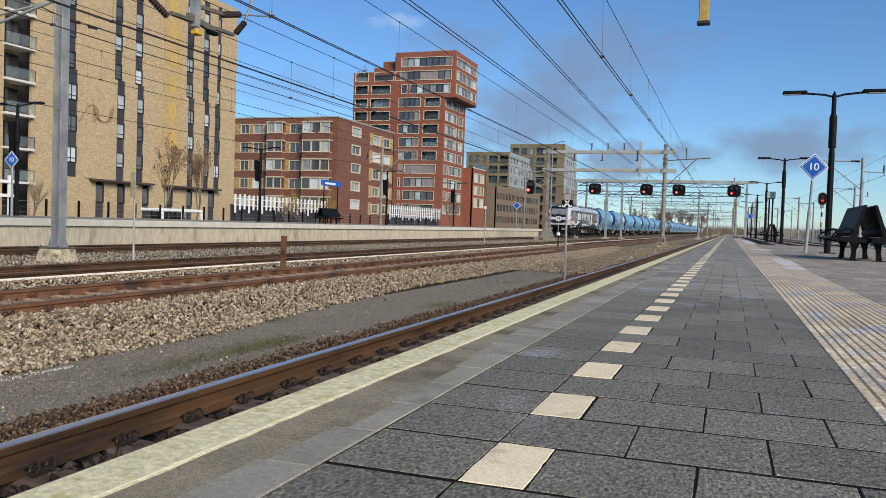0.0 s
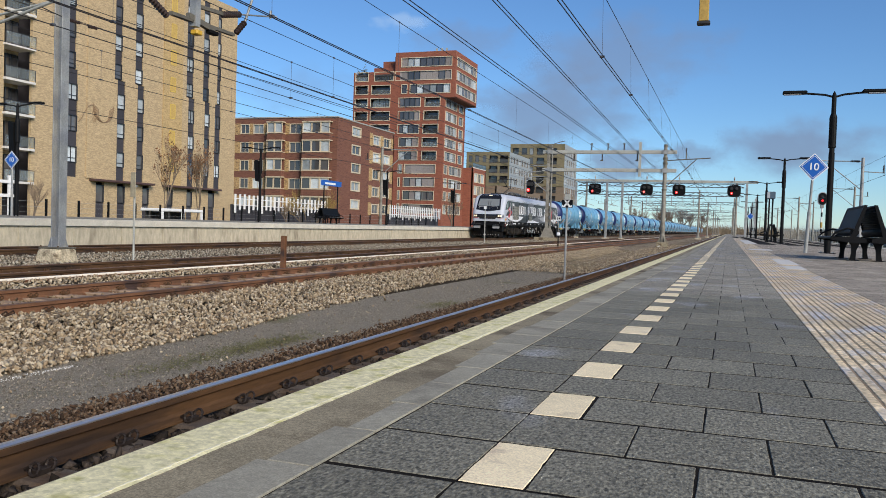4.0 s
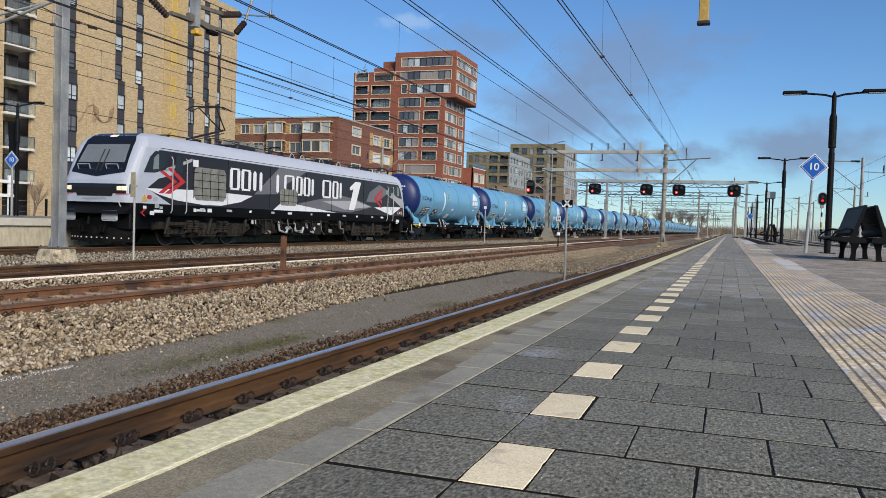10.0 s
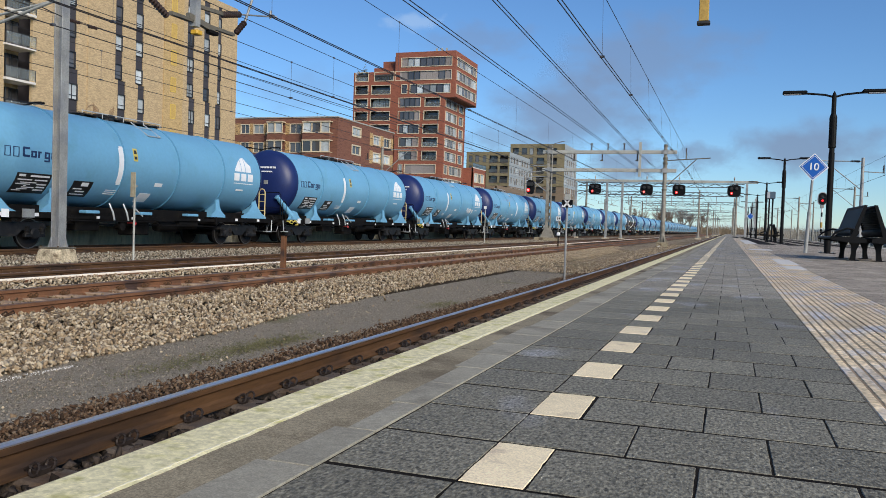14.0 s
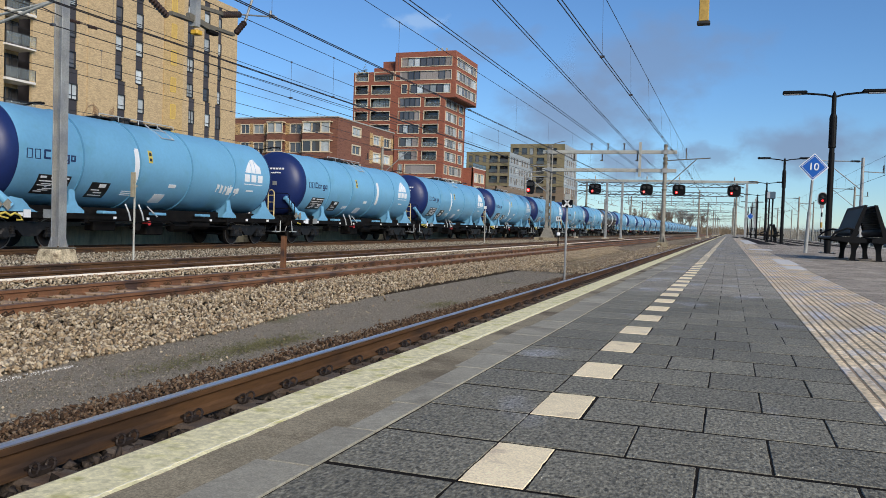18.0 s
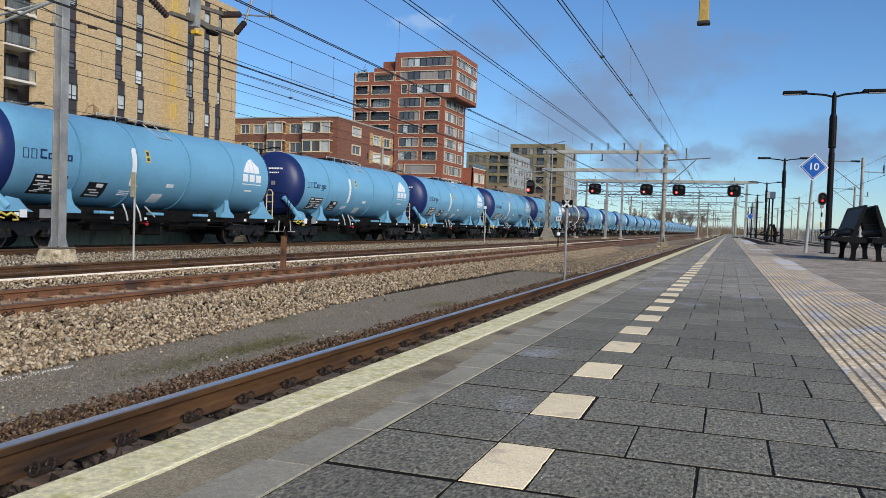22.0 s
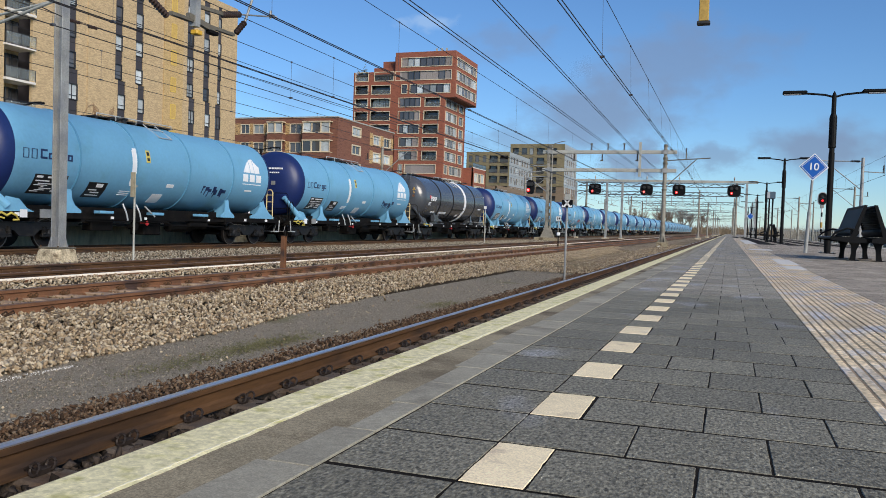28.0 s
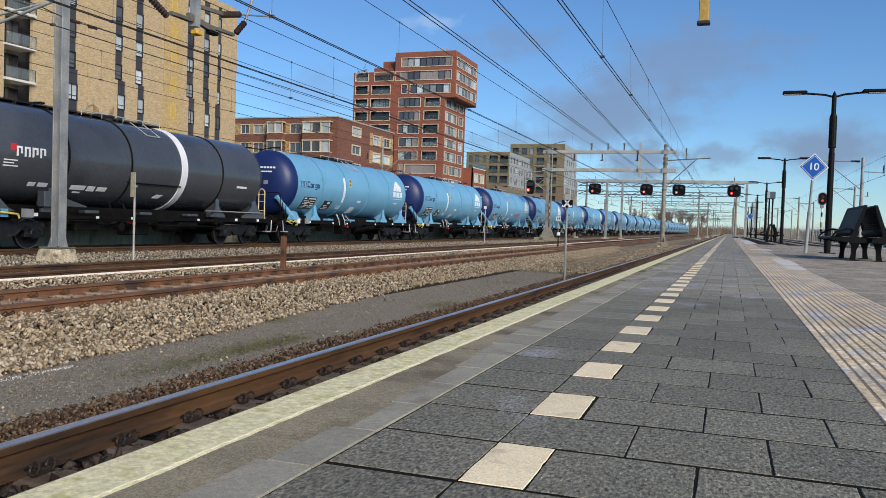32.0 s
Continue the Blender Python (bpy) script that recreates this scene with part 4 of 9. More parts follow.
    for z in (1.45, 1.85, 2.15):
        g.tube((0.9, 13.92, z), (1.2, 13.92, z), 0.018, n=5)
    part("end_ladder", g, CREAMR, w, "cream end ladder with a rounded top")
    g = Geo().path([(0.1, -0.98, 1.1), (0.1, -0.98, 2.2), (0.2, -0.98, 2.3), (1.08, -0.98, 2.3), (1.18, -0.98, 2.2), (1.18, -0.98, 1.1)], 0.018)
    g.path([(0.1, -0.98, 1.6), (1.18, -0.98, 1.6)], 0.014)
    part("end_rail", g, UNDER, w, "thin black end railing")
    part("hand_rail", Geo().path([(1.25, -0.62, 1.1), (1.25, -0.62, 1.82), (1.25, -0.7, 1.9), (1.25, -0.86, 1.9), (1.25, -0.92, 1.82), (1.25, -0.92, 1.1)], 0.018), UNDER, w, "black end hand rail")
    for y, d in ((-0.95, 1), (14.35, -1)):
        part("end_step", Geo().path([(1.3, y, 1.04), (1.32, y + d * 0.06, 0.55), (1.32, y + d * 0.42, 0.54)], 0.022).box(1.14, 1.34, min(y + d * 0.08, y + d * 0.42), max(y + d * 0.08, y + d * 0.42), 0.53, 0.56), HOSE, w, "pale step stirrup")
        part("shunter_handle", Geo().path([(0.55, y, 0.8), (0.5, y - d * 0.04, 0.55), (1.0, y - d * 0.04, 0.55), (1.05, y, 0.8)], 0.014), GALV, w)
    part("white_panel", Geo().box(1.285, 1.31, 0.38, 0.62, 0.93, 1.16), TRAINWHITE if not grey else HOOPB, w, "white frame panel" if not grey else "pale blue frame panel")
    part("grey_panel", Geo().box(1.285, 1.31, 1.08, 1.5, 0.93, 1.18), GALV, w)
    # under the tank
    g = Geo().lathe([(0, 0.05), (0.04, 0.2), (1.3, 0.2), (1.34, 0.05)], (0.85, 7.3, 0.72), (0, 1, 0), 12)
    g.box(0.6, 1.0, 3.4, 4.4, 0.55, 0.9, 0.03)
    g.box(0.3, 0.9, 6.0, 6.9, 0.4, 0.9, 0.03)
    g.tube((0.9, 3, 0.75), (0.9, 10, 0.75), 0.03)
    part("brake_gear", g, UNDER, w)
    for pts, r in [([(1.1, y, 1.45), (1.22, y + 0.05, 1.15), (1.24, y + 0.1, 0.9)], 0.03) for y in (4.7, 5.35)] + [([(1.0, 5.9, 1.4), (1.2, 6.2, 1.05)], 0.025)]:
        part("discharge_pipe", Geo().pipe(pts, r), HOSE if not grey else UNDER, w)
    part("discharge_valve", Geo().lathe([(0, 0.1), (0.2, 0.1), (0.22, 0.14), (0.28, 0.14)], (0.95, 5.2, 0.7), (1, 0, 0), 10), UNDER, w)
    for y in (3.9, 6.4, 9.0):
        part("tank_bracket", Geo().box(0.9, 1.2, y - 0.3, y + 0.3, 1.1, 1.2, 0.02), paint, w)
    part("valve_wheel", Geo().lathe([(0, 0.07), (0.02, 0.085), (0.04, 0.07)], (1.22, 5.75, 0.82), (1, 0, 0), 14).tube((0.95, 5.75, 0.82), (1.24, 5.75, 0.82), 0.025), REDL, w, "red valve hand wheel")
    part("air_pipe", Geo().path([(1.26, 2.9, 0.86), (1.26, 6.8, 0.86), (1.26, 7.1, 0.74), (1.26, 10.2, 0.74)], 0.022, 5), UNDER, w)
    part("reservoir", Geo().lathe([(0, 0.06), (0.05, 0.19), (1.1, 0.19), (1.15, 0.06)], (0.98, 8.2, 0.8), (0, 1, 0), 14), UNDER, w, "black air reservoir")
    g = Geo()
    for y in (4.0, 5.6, 9.2):
        g.box(1.24, 1.28, y, y + 0.1, 0.94, 1.02)
    for y in (0.2, 1.5, 11.6, 13.2):
        g.box(1.285, 1.3, y, y + 0.16, 0.97, 1.07)
    part("frame_notices", g, TRAINWHITE, w, "small white notices on the frame")["kind"] = "stuff"
    # marks
    if grey:
        hoop(8.05, 0.34, TRAINWHITE, 0.03)
        part("maker_mark", skins([r for i in range(4) for y in [0.7 + 0.27 * i] for r in [(y, y + 0.06, 2.64, 2.92), (y + 0.03, y + 0.2, 2.86 if i != 3 else 2.88, 2.92), (y + 0.14, y + 0.2, 2.72 if i != 1 else 2.64, 2.9)]]), TRAINWHITE, tank, "white mark with red corner")
        part("red_corner", skin(0.5, 0.7, 2.78, 2.98), REDL, tank)
        part("data_print", skins([(0.30, 0.75, 2.5, 2.53), (0.30, 0.65, 2.42, 2.45), (0.30, 0.80, 2.34, 2.37), (1.35, 1.60, 1.84, 1.95), (1.70, 2.05, 1.84, 1.95), (2.95, 3.55, 1.82, 1.95), (3.63, 3.95, 1.8, 1.95), (4.05, 4.45, 1.82, 1.94), (3.15, 3.45, 1.72, 1.76), (11.45, 12.15, 2.3, 2.38)]), TRAINWHITE, tank)["kind"] = "stuff"
        part("symbol_mark", skin(6.8, 7.15, 1.7, 1.83, slant=0.15), TRAINWHITE, tank)
        part("grey_walk_panel", Geo().box(1.1, 1.3, 9.9, 13.8, 1.32, 1.36), GALV, w, "pale grey step plate")
        g = Geo()
        for x in (0.28, 0.62):
            g.path([(x, -1.0, 1.15), (x, -1.0, 4.0), (x, -0.85, 4.25), (x, -0.5, 4.36)], 0.03, 6)
        for k in range(10):
            g.tube((0.28, -1.0, 1.4 + 0.28 * k), (0.62, -1.0, 1.4 + 0.28 * k), 0.02, n=5)
        part("tank_ladder", g, GREYT, w, "dark grey end ladder")
        part("ladder_hoop", Geo().path([(0.28, -1.0, 4.0), (0.2, -1.3, 4.1), (0.45, -1.42, 4.12), (0.7, -1.3, 4.1), (0.62, -1.0, 4.0)], 0.018, 5), GREYT, w)
        for z in (3.28, 3.06):
            part("warning_triangle", Geo().prism([(0.7, -0.76, z), (0.9, -0.76, z), (0.8, -0.76, z + 0.18)], (0, 0.26, 0)), OCHRE, tank, "orange-ochre warning triangle")
        part("red_disc", Geo().lathe([(0, 0.085), (0.24, 0.085)], (0.8, -0.78, 2.9), (0, 1, 0), 16), RUST, tank, "rust-coloured round mark")
        part("valve_box", Geo().box(1.05, 1.34, 1.85, 2.6, 1.25, 1.72, 0.02), GREYT, w, "dark grey valve box")
        part("valve_cone", Geo().prism([(1.3, 2.6, 1.3), (1.3, 3.5, 1.28), (1.3, 3.5, 1.32), (1.3, 2.6, 1.55)], (0.02, 0, 0)), GREYT, w)
        g = Geo().path([(1.33, -0.1, 1.06), (1.36, 0.1, 1.08), (1.36, 0.9, 1.02), (1.36, 0.95, 0.9)], 0.03)
        part("brake_lever", g, HANDR, w, "yellow brake lever")
        part("side_pipe", Geo().path([(1.36, 5.2, 2.2), (1.42, 5.25, 2.16), (1.42, 7.95, 2.16)], 0.022), UNDER, w)
    else:
        part("name_mark", skins([(0.88, 0.94, 2.66, 2.9), (0.9, 1.12, 2.86, 2.92), (0.9, 1.12, 2.64, 2.7)] + [r for i in range(4) for y in [1.17 + 0.24 * i] for r in ([(y, y + 0.055, 2.64, 2.83)] + ([(y, y + 0.17, 2.78, 2.83)] if i != 1 else [(y, y + 0.12, 2.78, 2.83)]) + ([(y, y + 0.18, 2.64, 2.69), (y + 0.135, y + 0.19, 2.64, 2.83)] if i != 1 else []))] + [(1.65, 1.84, 2.55, 2.595), (1.79, 1.845, 2.56, 2.7)]), NAVY, tank, "navy word mark")["kind"] = "stuff"
        rows = []
        for i in range(2):
            y = 0.27 + 0.29 * i
            rows += [(y, y + 0.025, 2.62, 2.9), (y, y + 0.2, 2.88, 2.9), (y, y + 0.2, 2.62, 2.64), (y + 0.175, y + 0.2, 2.62, 2.9)]
        part("thin_mark", skins(rows), NAVY, tank)["kind"] = "stuff"
        p1 = part("data_plate", skin(0.82, 2.05, 1.64, 2.2, slant=0.0), PLATE, tank, "black data plate with white lines")
        part("data_print", skins([(0.9, 1.12, 2.1, 2.16), (1.3, 1.98, 2.1, 2.15), (0.9, 1.4, 2.0, 2.03), (1.5, 1.95, 2.0, 2.03)] + [(0.9 + 0.13 * ((i * 5) % 4), 1.2 + 0.2 * ((i * 7) % 3), 1.7 + 0.045 * i, 1.722 + 0.045 * i) for i in range(6)] + [(1.62 + 0.05 * (i % 2), 1.97, 1.72 + 0.08 * i, 1.755 + 0.08 * i) for i in range(3)], off=0.014), TRAINWHITE, tank)["kind"] = "stuff"
        p2 = part("data_plate", skin(2.95, 3.75, 1.62, 2.09), PLATE, tank)
        part("data_print", skins([(3.3, 3.58, 1.94, 2.05), (3.05, 3.4, 1.84, 1.87), (3.2, 3.55, 1.76, 1.79), (3.05, 3.6, 1.68, 1.7)], off=0.014), TRAINWHITE, tank)["kind"] = "stuff"
        part("level_mark", skins([(4.72, 4.9, 2.06, 2.12), (4.68, 4.94, 2.12, 3.25), (4.72, 4.9, 3.25, 3.31)], n=6), TRAINWHITE, tank, "tall white bar")
        rows = []
        for i in range(28):
            u = (i + 0.5) / 28
            h = (math.sin(u / 0.7 * math.pi / 2) ** 0.8 if u < 0.7 else 1 - 0.55 * ((u - 0.7) / 0.3) ** 0.6)
            if i not in (11, 18):
                rows.append((11.2 + 1.15 * i / 28, 11.2 + 1.15 * (i + 1) / 28, 2.97, 2.99 + 0.56 * h))
        part("sail_mark", skins(rows), TRAINWHITE, tank, "white sail-shaped mark")
        part("block_mark", skins([(11.15 + 0.48 * i, 11.5 + 0.48 * i, 2.6, 2.9) for i in range(3)] + [(11.15, 12.5, 2.48, 2.51)]), TRAINWHITE, tank)
        part("warning_mark", skins([(5.36, 5.56, 2.88, 3.3)]), HANDR, tank, "yellow and black warning mark")
        part("warning_symbol", skins([(5.4, 5.52, 3.12, 3.24), (5.4, 5.52, 2.94, 3.04)], off=0.012), PLATE, tank)
        part("small_marks", skins([(6.56, 6.95, 2.1, 2.22), (4.4, 5.0, 1.86, 1.88), (4.4, 4.95, 1.8, 1.82), (4.4, 4.98, 1.74, 1.76), (11.4, 11.9, 2.2, 2.26)]), TRAINWHITE, tank)
        part("notice_board", skin(6.05, 6.6, 1.55, 1.85), TRAINWHITE, tank, "white notice board")
        g = Geo()
        for x0, x1, z in ((-0.55, 0.75, 3.4), (-0.3, 0.6, 3.22)):
            for i in range(9):
                xa = x0 + (x1 - x0) * i / 9
                rr = math.hypot(xa, z - ZT)
                yy = -0.85 + float(np.interp(rr, [r for _, r in dish], [a for a, _ in dish]))
                g.box(xa, xa + (x1 - x0) / 13, yy - 0.02, yy + 0.06, z, z + (0.08 if z > 3.3 else 0.06))
        part("head_plate", Geo().box(0.2, 0.4, -0.86, -0.8, 2.68, 2.86), GALV, tank, "small grey plate")
        part("end_lettering", g, TRAINWHITE, tank, "row of small white lettering bars")
        g = Geo()
        g.pipe([(1.33, -0.65, 1.02), (1.36, -0.45, 1.02), (1.36, -0.3, 1.06), (1.36, -0.12, 0.98), (1.36, 0.02, 1.05), (1.36, 0.2, 0.98), (1.36, 0.28, 0.86), (1.36, 0.1, 0.86)], 0.032)
        part("lever_stop", Geo().pipe([(1.36, -0.5, 0.96), (1.36, -0.2, 0.9)], 0.024), HANDR, w)
        part("brake_lever", g, HANDR, w, "yellow bent brake lever")
        g = Geo().prism([(1.285, -0.7, 1.28), (1.285, -0.51, 1.45), (1.285, -0.32, 1.28), (1.285, -0.51, 1.11)], (0.012, 0, 0))
        g.prism([(1.285, -0.34, 1.28), (1.285, -0.15, 1.45), (1.285, 0.04, 1.28), (1.285, -0.15, 1.11)], (0.012, 0, 0))
        part("grey_lozenge", g, GRILLE, w)
    return w, wheels


# ---- locomotive ----
LL = 26.4
LAY = [(1.0, 1.22, 1.40, 0.2), (1.42, 1.16, 1.44, 0.26), (1.5, 1.1, 1.45, 0.34), (2.0, 1.06, 1.45, 0.4), (2.25, 1.09, 1.45, 0.42), (2.36, 1.14, 1.45, 0.42), (3.0, 1.45, 1.45, 0.34), (3.42, 1.68, 1.45, 0.3), (3.66, 1.84, 1.38, 0.28), (3.82, 1.98, 1.22, 0.26), (3.93, 2.25, 1.0, 0.25), (3.97, 2.6, 0.85, 0.25)]


def outline(z, y0, w, c):
    h = []
    for a in (0, 0.2, 0.4, 0.6, 0.8, 1.0):
        t = a * math.pi / 2
        h.append((w - c * (1 - math.sin(t)), y0 + c * (1 - math.cos(t)) * 0.9))
    h = [(0.0, y0)] + h
    fr = [(-x, y) for x, y in reversed(h[1:])] + h
    re = [(x, LL - y) for x, y in reversed(h)] + [(-x, LL - y) for x, y in h[1:]]
    return [(x, y, z) for x, y in fr + re]


def loft(layers):
    rows = [outline(*l) for l in layers]
    n = len(rows[0])
    g = Geo()
    v = [p for r in rows for p in r]
    f = [(k * n + i, k * n + (i + 1) % n, (k + 1) * n + (i + 1) % n, (k + 1) * n + i) for k in range(len(rows) - 1) for i in range(n)]
    f += [tuple(range(n - 1, -1, -1)), tuple(range((len(rows) - 1) * n, len(rows) * n))]
    return g.add(v, f)


def y_front(z):
    return float(np.interp(z, [l[0] for l in LAY], [l[1] for l in LAY]))


def face(z0, z1, hw0, hw1, off, x_c=0.0, dip=0.0, n=8, rear=False):
    """A plate on the raked, rounded cab face between two heights."""
    g = Geo()
    v, f = [], []
    cols = [-1 + k / 7 for k in range(15)]
    m = len(cols) * 2
    for i in range(n + 1):
        u = i / n
        for j in cols:
            z = z0 + (z1 - z0) * u - dip * (1 - u) * (1 - abs(j))
            x = x_c + j * (hw0 + (hw1 - hw0) * u)
            hw, cr = (float(np.interp(z, [l[0] for l in LAY], [l[k] for l in LAY])) for k in (2, 3))
            q = min(1.0, max(0.0, (abs(x) - hw + cr) / cr))
            c = 0.9 * cr * (1 - math.sqrt(1 - q * q))
            y = y_front(z) + c
            for d in (off, -0.03):
                v.append((x + math.copysign(d * q * 0.7, x), LL - (y - d) if rear else y - d, z))
    for i in range(n):
        for j in range(len(cols) - 1):
            a = i * m + j * 2
            f.append((a, a + 2, a + m + 2, a + m))
        e = m - 2
        f += [(i * m, i * m + m, i * m + m + 1, i * m + 1), (i * m + e, i * m + e + 1, i * m + m + e + 1, i * m + m + e)]
    for j in range(len(cols) - 1):
        f += [(j * 2, j * 2 + 1, j * 2 + 3, j * 2 + 2), (n * m + j * 2, n * m + j * 2 + 2, n * m + j * 2 + 3, n * m + j * 2 + 1)]
    return g.add(v, f)


def side(polys, off=0.006):
    """Flat livery shapes of (y, z) on both flanks."""
    return [Geo().prism([(s * 1.446, y, z) for y, z in poly], (s * off, 0, 0)) for poly in polys for s in (1, -1)]


def rect(y0, y1, z0, z1):
    return [(y0, z0), (y1, z0), (y1, z1), (y0, z1)]


def locomotive():
    wheels = []
    o = thing("locomotive", "silver and charcoal six-axle freight locomotive with red arrows", "locomotive")
    body = part("body", loft(LAY[2:]), SILVERP, o, "silver-grey painted body")
    part("sole_skirt", loft([(1.12, 0.66, 1.40, 0.2)] + LAY[1:3]), SKIRT, o, "black lower body")
    # livery on the flanks
    part("dark_panel", side([[(2.52, 3.38), (24.0, 3.36), (24.75, 2.5), (25.0, 1.5), (3.2, 1.5), (1.93, 2.02), (2.5, 2.38), (3.25, 2.55), (3.2, 2.76), (2.2, 2.6)]]), DARKSIDE, body, "charcoal flank")
    part("light_facet", side([[(8.53, 2.1), (10.48, 3.36), (12.95, 3.36), (11.17, 2.7), (10.4, 2.2)], [(12.2, 1.85), (14.91, 2.22), (16.6, 2.4), (18.4, 2.26), (20.4, 1.93), (17.7, 1.57), (13.4, 1.66)], [(19.6, 2.2), (20.0, 2.75), (21.3, 3.22), (22.3, 2.98), (22.3, 2.73), (21.0, 2.2)]], 0.009), MIDGREY, body, "grey facet of the livery")
    part("pale_facet", side([[(14.6, 2.05), (18.3, 2.2), (20.2, 1.93), (17.0, 1.7)], [(22.3, 2.98), (23.28, 2.82), (23.93, 2.66), (24.69, 2.57), (25.0, 2.3), (24.9, 2.0), (24.54, 2.045), (24.28, 2.15), (23.29, 2.47), (22.3, 2.73)]], 0.012), PALEGREY, body, "pale facet of the livery")
    part("grey_streak", side([[(2.6, 2.56), (4.35, 3.12), (4.35, 3.24), (3.2, 2.86), (2.7, 2.72)]], 0.012), PALEGREY, body)
    part("white_wedge", side([[(1.84, 2.02), (3.5, 2.06), (5.05, 2.1), (8.4, 2.03), (7.55, 1.75), (6.23, 1.56), (5.1, 1.55), (3.54, 1.66), (2.6, 1.82)], [(10.05, 1.5), (10.72, 1.84), (12.2, 1.8), (13.4, 1.7), (16.0, 1.52), (12.0, 1.5)], [(20.68, 1.92), (22.32, 2.01), (24.54, 2.04), (24.28, 1.94), (23.31, 1.59), (22.93, 1.55)]], 0.015), TRAINWHITE, body, "white wedge")

    def chevron(tip, top, foot, w):
        """A bent arrow stroke on the flank; w: its width along the train, signed away from the tip."""
        return [tip, (top[0], top[1]), (top[0] + w, top[1]), (tip[0] + w, tip[1]), (foot[0] + w, foot[1]), (foot[0], foot[1])]

    for tip, top, foot, w in (((3.98, 2.35), (3.26, 2.8), (3.12, 1.88), -0.3), ((3.5, 2.33), (2.78, 2.66), (2.74, 1.88), -0.26)):
        part("red_arrow", side([chevron(tip, top, foot, w)], 0.019), REDL, body, "red chevron")
    for poly in ([(20.56, 2.43), (21.73, 3.01), (21.73, 2.82), (20.93, 2.46), (21.69, 1.91), (21.47, 1.93)], [(21.19, 2.42), (21.68, 2.68), (21.69, 2.53), (21.47, 2.42), (21.69, 2.3), (21.69, 2.16)]):
        part("red_arrow", side([poly], 0.019), REDL, body, "red chevron")
    # signs behind the rear cab door
    ring = lambda y, z, r: [(y + r * math.cos(a), z + r * math.sin(a)) for a in [2 * math.pi * i / 16 for i in range(16)]]
    part("sign_plate", side([rect(24.04, 24.22, 1.61, 1.77)], 0.02), PALEGREY, body, "small pale square sign")
    part("sign_symbol", side([rect(24.08, 24.18, 1.64, 1.68), rect(24.08, 24.12, 1.69, 1.74), rect(24.14, 24.18, 1.69, 1.74)], 0.024), MASK, body)
    part("round_sign", side([ring(24.39, 1.7, 0.1)], 0.02), REDL, body, "red and white round sign")
    part("round_sign_field", side([ring(24.39, 1.7, 0.065)], 0.024), TRAINWHITE, body)
    part("warning_triangle", side([[(24.56, 1.61), (24.78, 1.61), (24.67, 1.8)]], 0.02), YELLOW, body, "yellow warning triangle")
    part("door_mark", side([rect(22.96, 23.04, 1.84, 1.98)], 0.021), MASK, body)
    for y in (23.86, 24.02, 24.17):
        part("logo_block", side([[(y, 1.12), (y + 0.09, 1.12), (y + 0.14, 1.29), (y + 0.05, 1.29)]], 0.02), TRAINWHITE, body)
    part("logo_line", side([rect(23.86, 24.12, 1.05, 1.075)], 0.02), TRAINWHITE, body)
    # word mark as plain letter-sized blocks: hollow ones for the wide letters, bars for the thin ones
    for y0, y1, full in ((6.75, 7.45, 0), (7.55, 8.25, 0), (8.42, 8.65, 1), (8.9, 9.1, 1), (10.25, 10.45, 1), (10.9, 11.8, 0), (11.95, 12.55, 0), (12.66, 13.28, 0), (13.42, 13.62, 1), (14.5, 15.4, 0), (15.55, 16.2, 0), (16.36, 16.56, 1)):
        outer = [(y0, 2.32), (y0 + 0.08, 2.25), (y1 - 0.08, 2.25), (y1, 2.32), (y1, 2.98), (y1 - 0.08, 3.06), (y0 + 0.08, 3.06), (y0, 2.98)]
        if full:
            part("word_block", side([outer], 0.02), TRAINWHITE, body)
        else:
            part("word_block", side([[(y0, 2.3), (y0 + 0.19, 2.3), (y0 + 0.19, 3.02), (y0, 3.02)], [(y1 - 0.19, 2.3), (y1, 2.3), (y1, 3.02), (y1 - 0.19, 3.02)], [(y0 + 0.06, 3.022), (y1 - 0.06, 3.022), (y1 - 0.06, 3.09), (y0 + 0.06, 3.09)], [(y0 + 0.06, 2.22), (y1 - 0.06, 2.22), (y1 - 0.06, 2.298), (y0 + 0.06, 2.298)]], 0.02), TRAINWHITE, body)
    # seams and bolt rows of the flank panels
    for y in (6.62, 9.75, 12.9, 15.5, 19.2):
        part("panel_seam", side([[(y, 1.55), (y + 0.025, 1.55), (y + 0.025, 3.34), (y, 3.34)]], 0.021), MASK, body)
    part("roof_seam", side([[(2.6, 3.44), (23.8, 3.44), (23.8, 3.458), (2.6, 3.458)]], 0.004), MASK, body)
    for y, z, m in ((2.05, 1.72, REDL), (2.36, 1.67, PALEGREY), (2.2, 1.18, TRAINWHITE), (2.45, 1.43, PALEGREY)):
        part("small_mark", side([[(y - 0.09, z - 0.07), (y + 0.09, z - 0.07), (y + 0.11, z), (y + 0.09, z + 0.07), (y - 0.09, z + 0.07), (y - 0.11, z)]], 0.02), m, body)
    part("small_chevron", side([chevron((1.62, 1.18), (1.8, 1.3), (1.8, 1.06), 0.08)], 0.02), REDL, body)
    part("slanted_stroke", side([[(17.48, 1.7), (18.1, 1.7), (18.85, 3.2), (18.15, 3.2), (17.5, 2.85), (17.55, 2.72), (17.95, 2.8)]], 0.02), TRAINWHITE, body, "slanted white stroke")
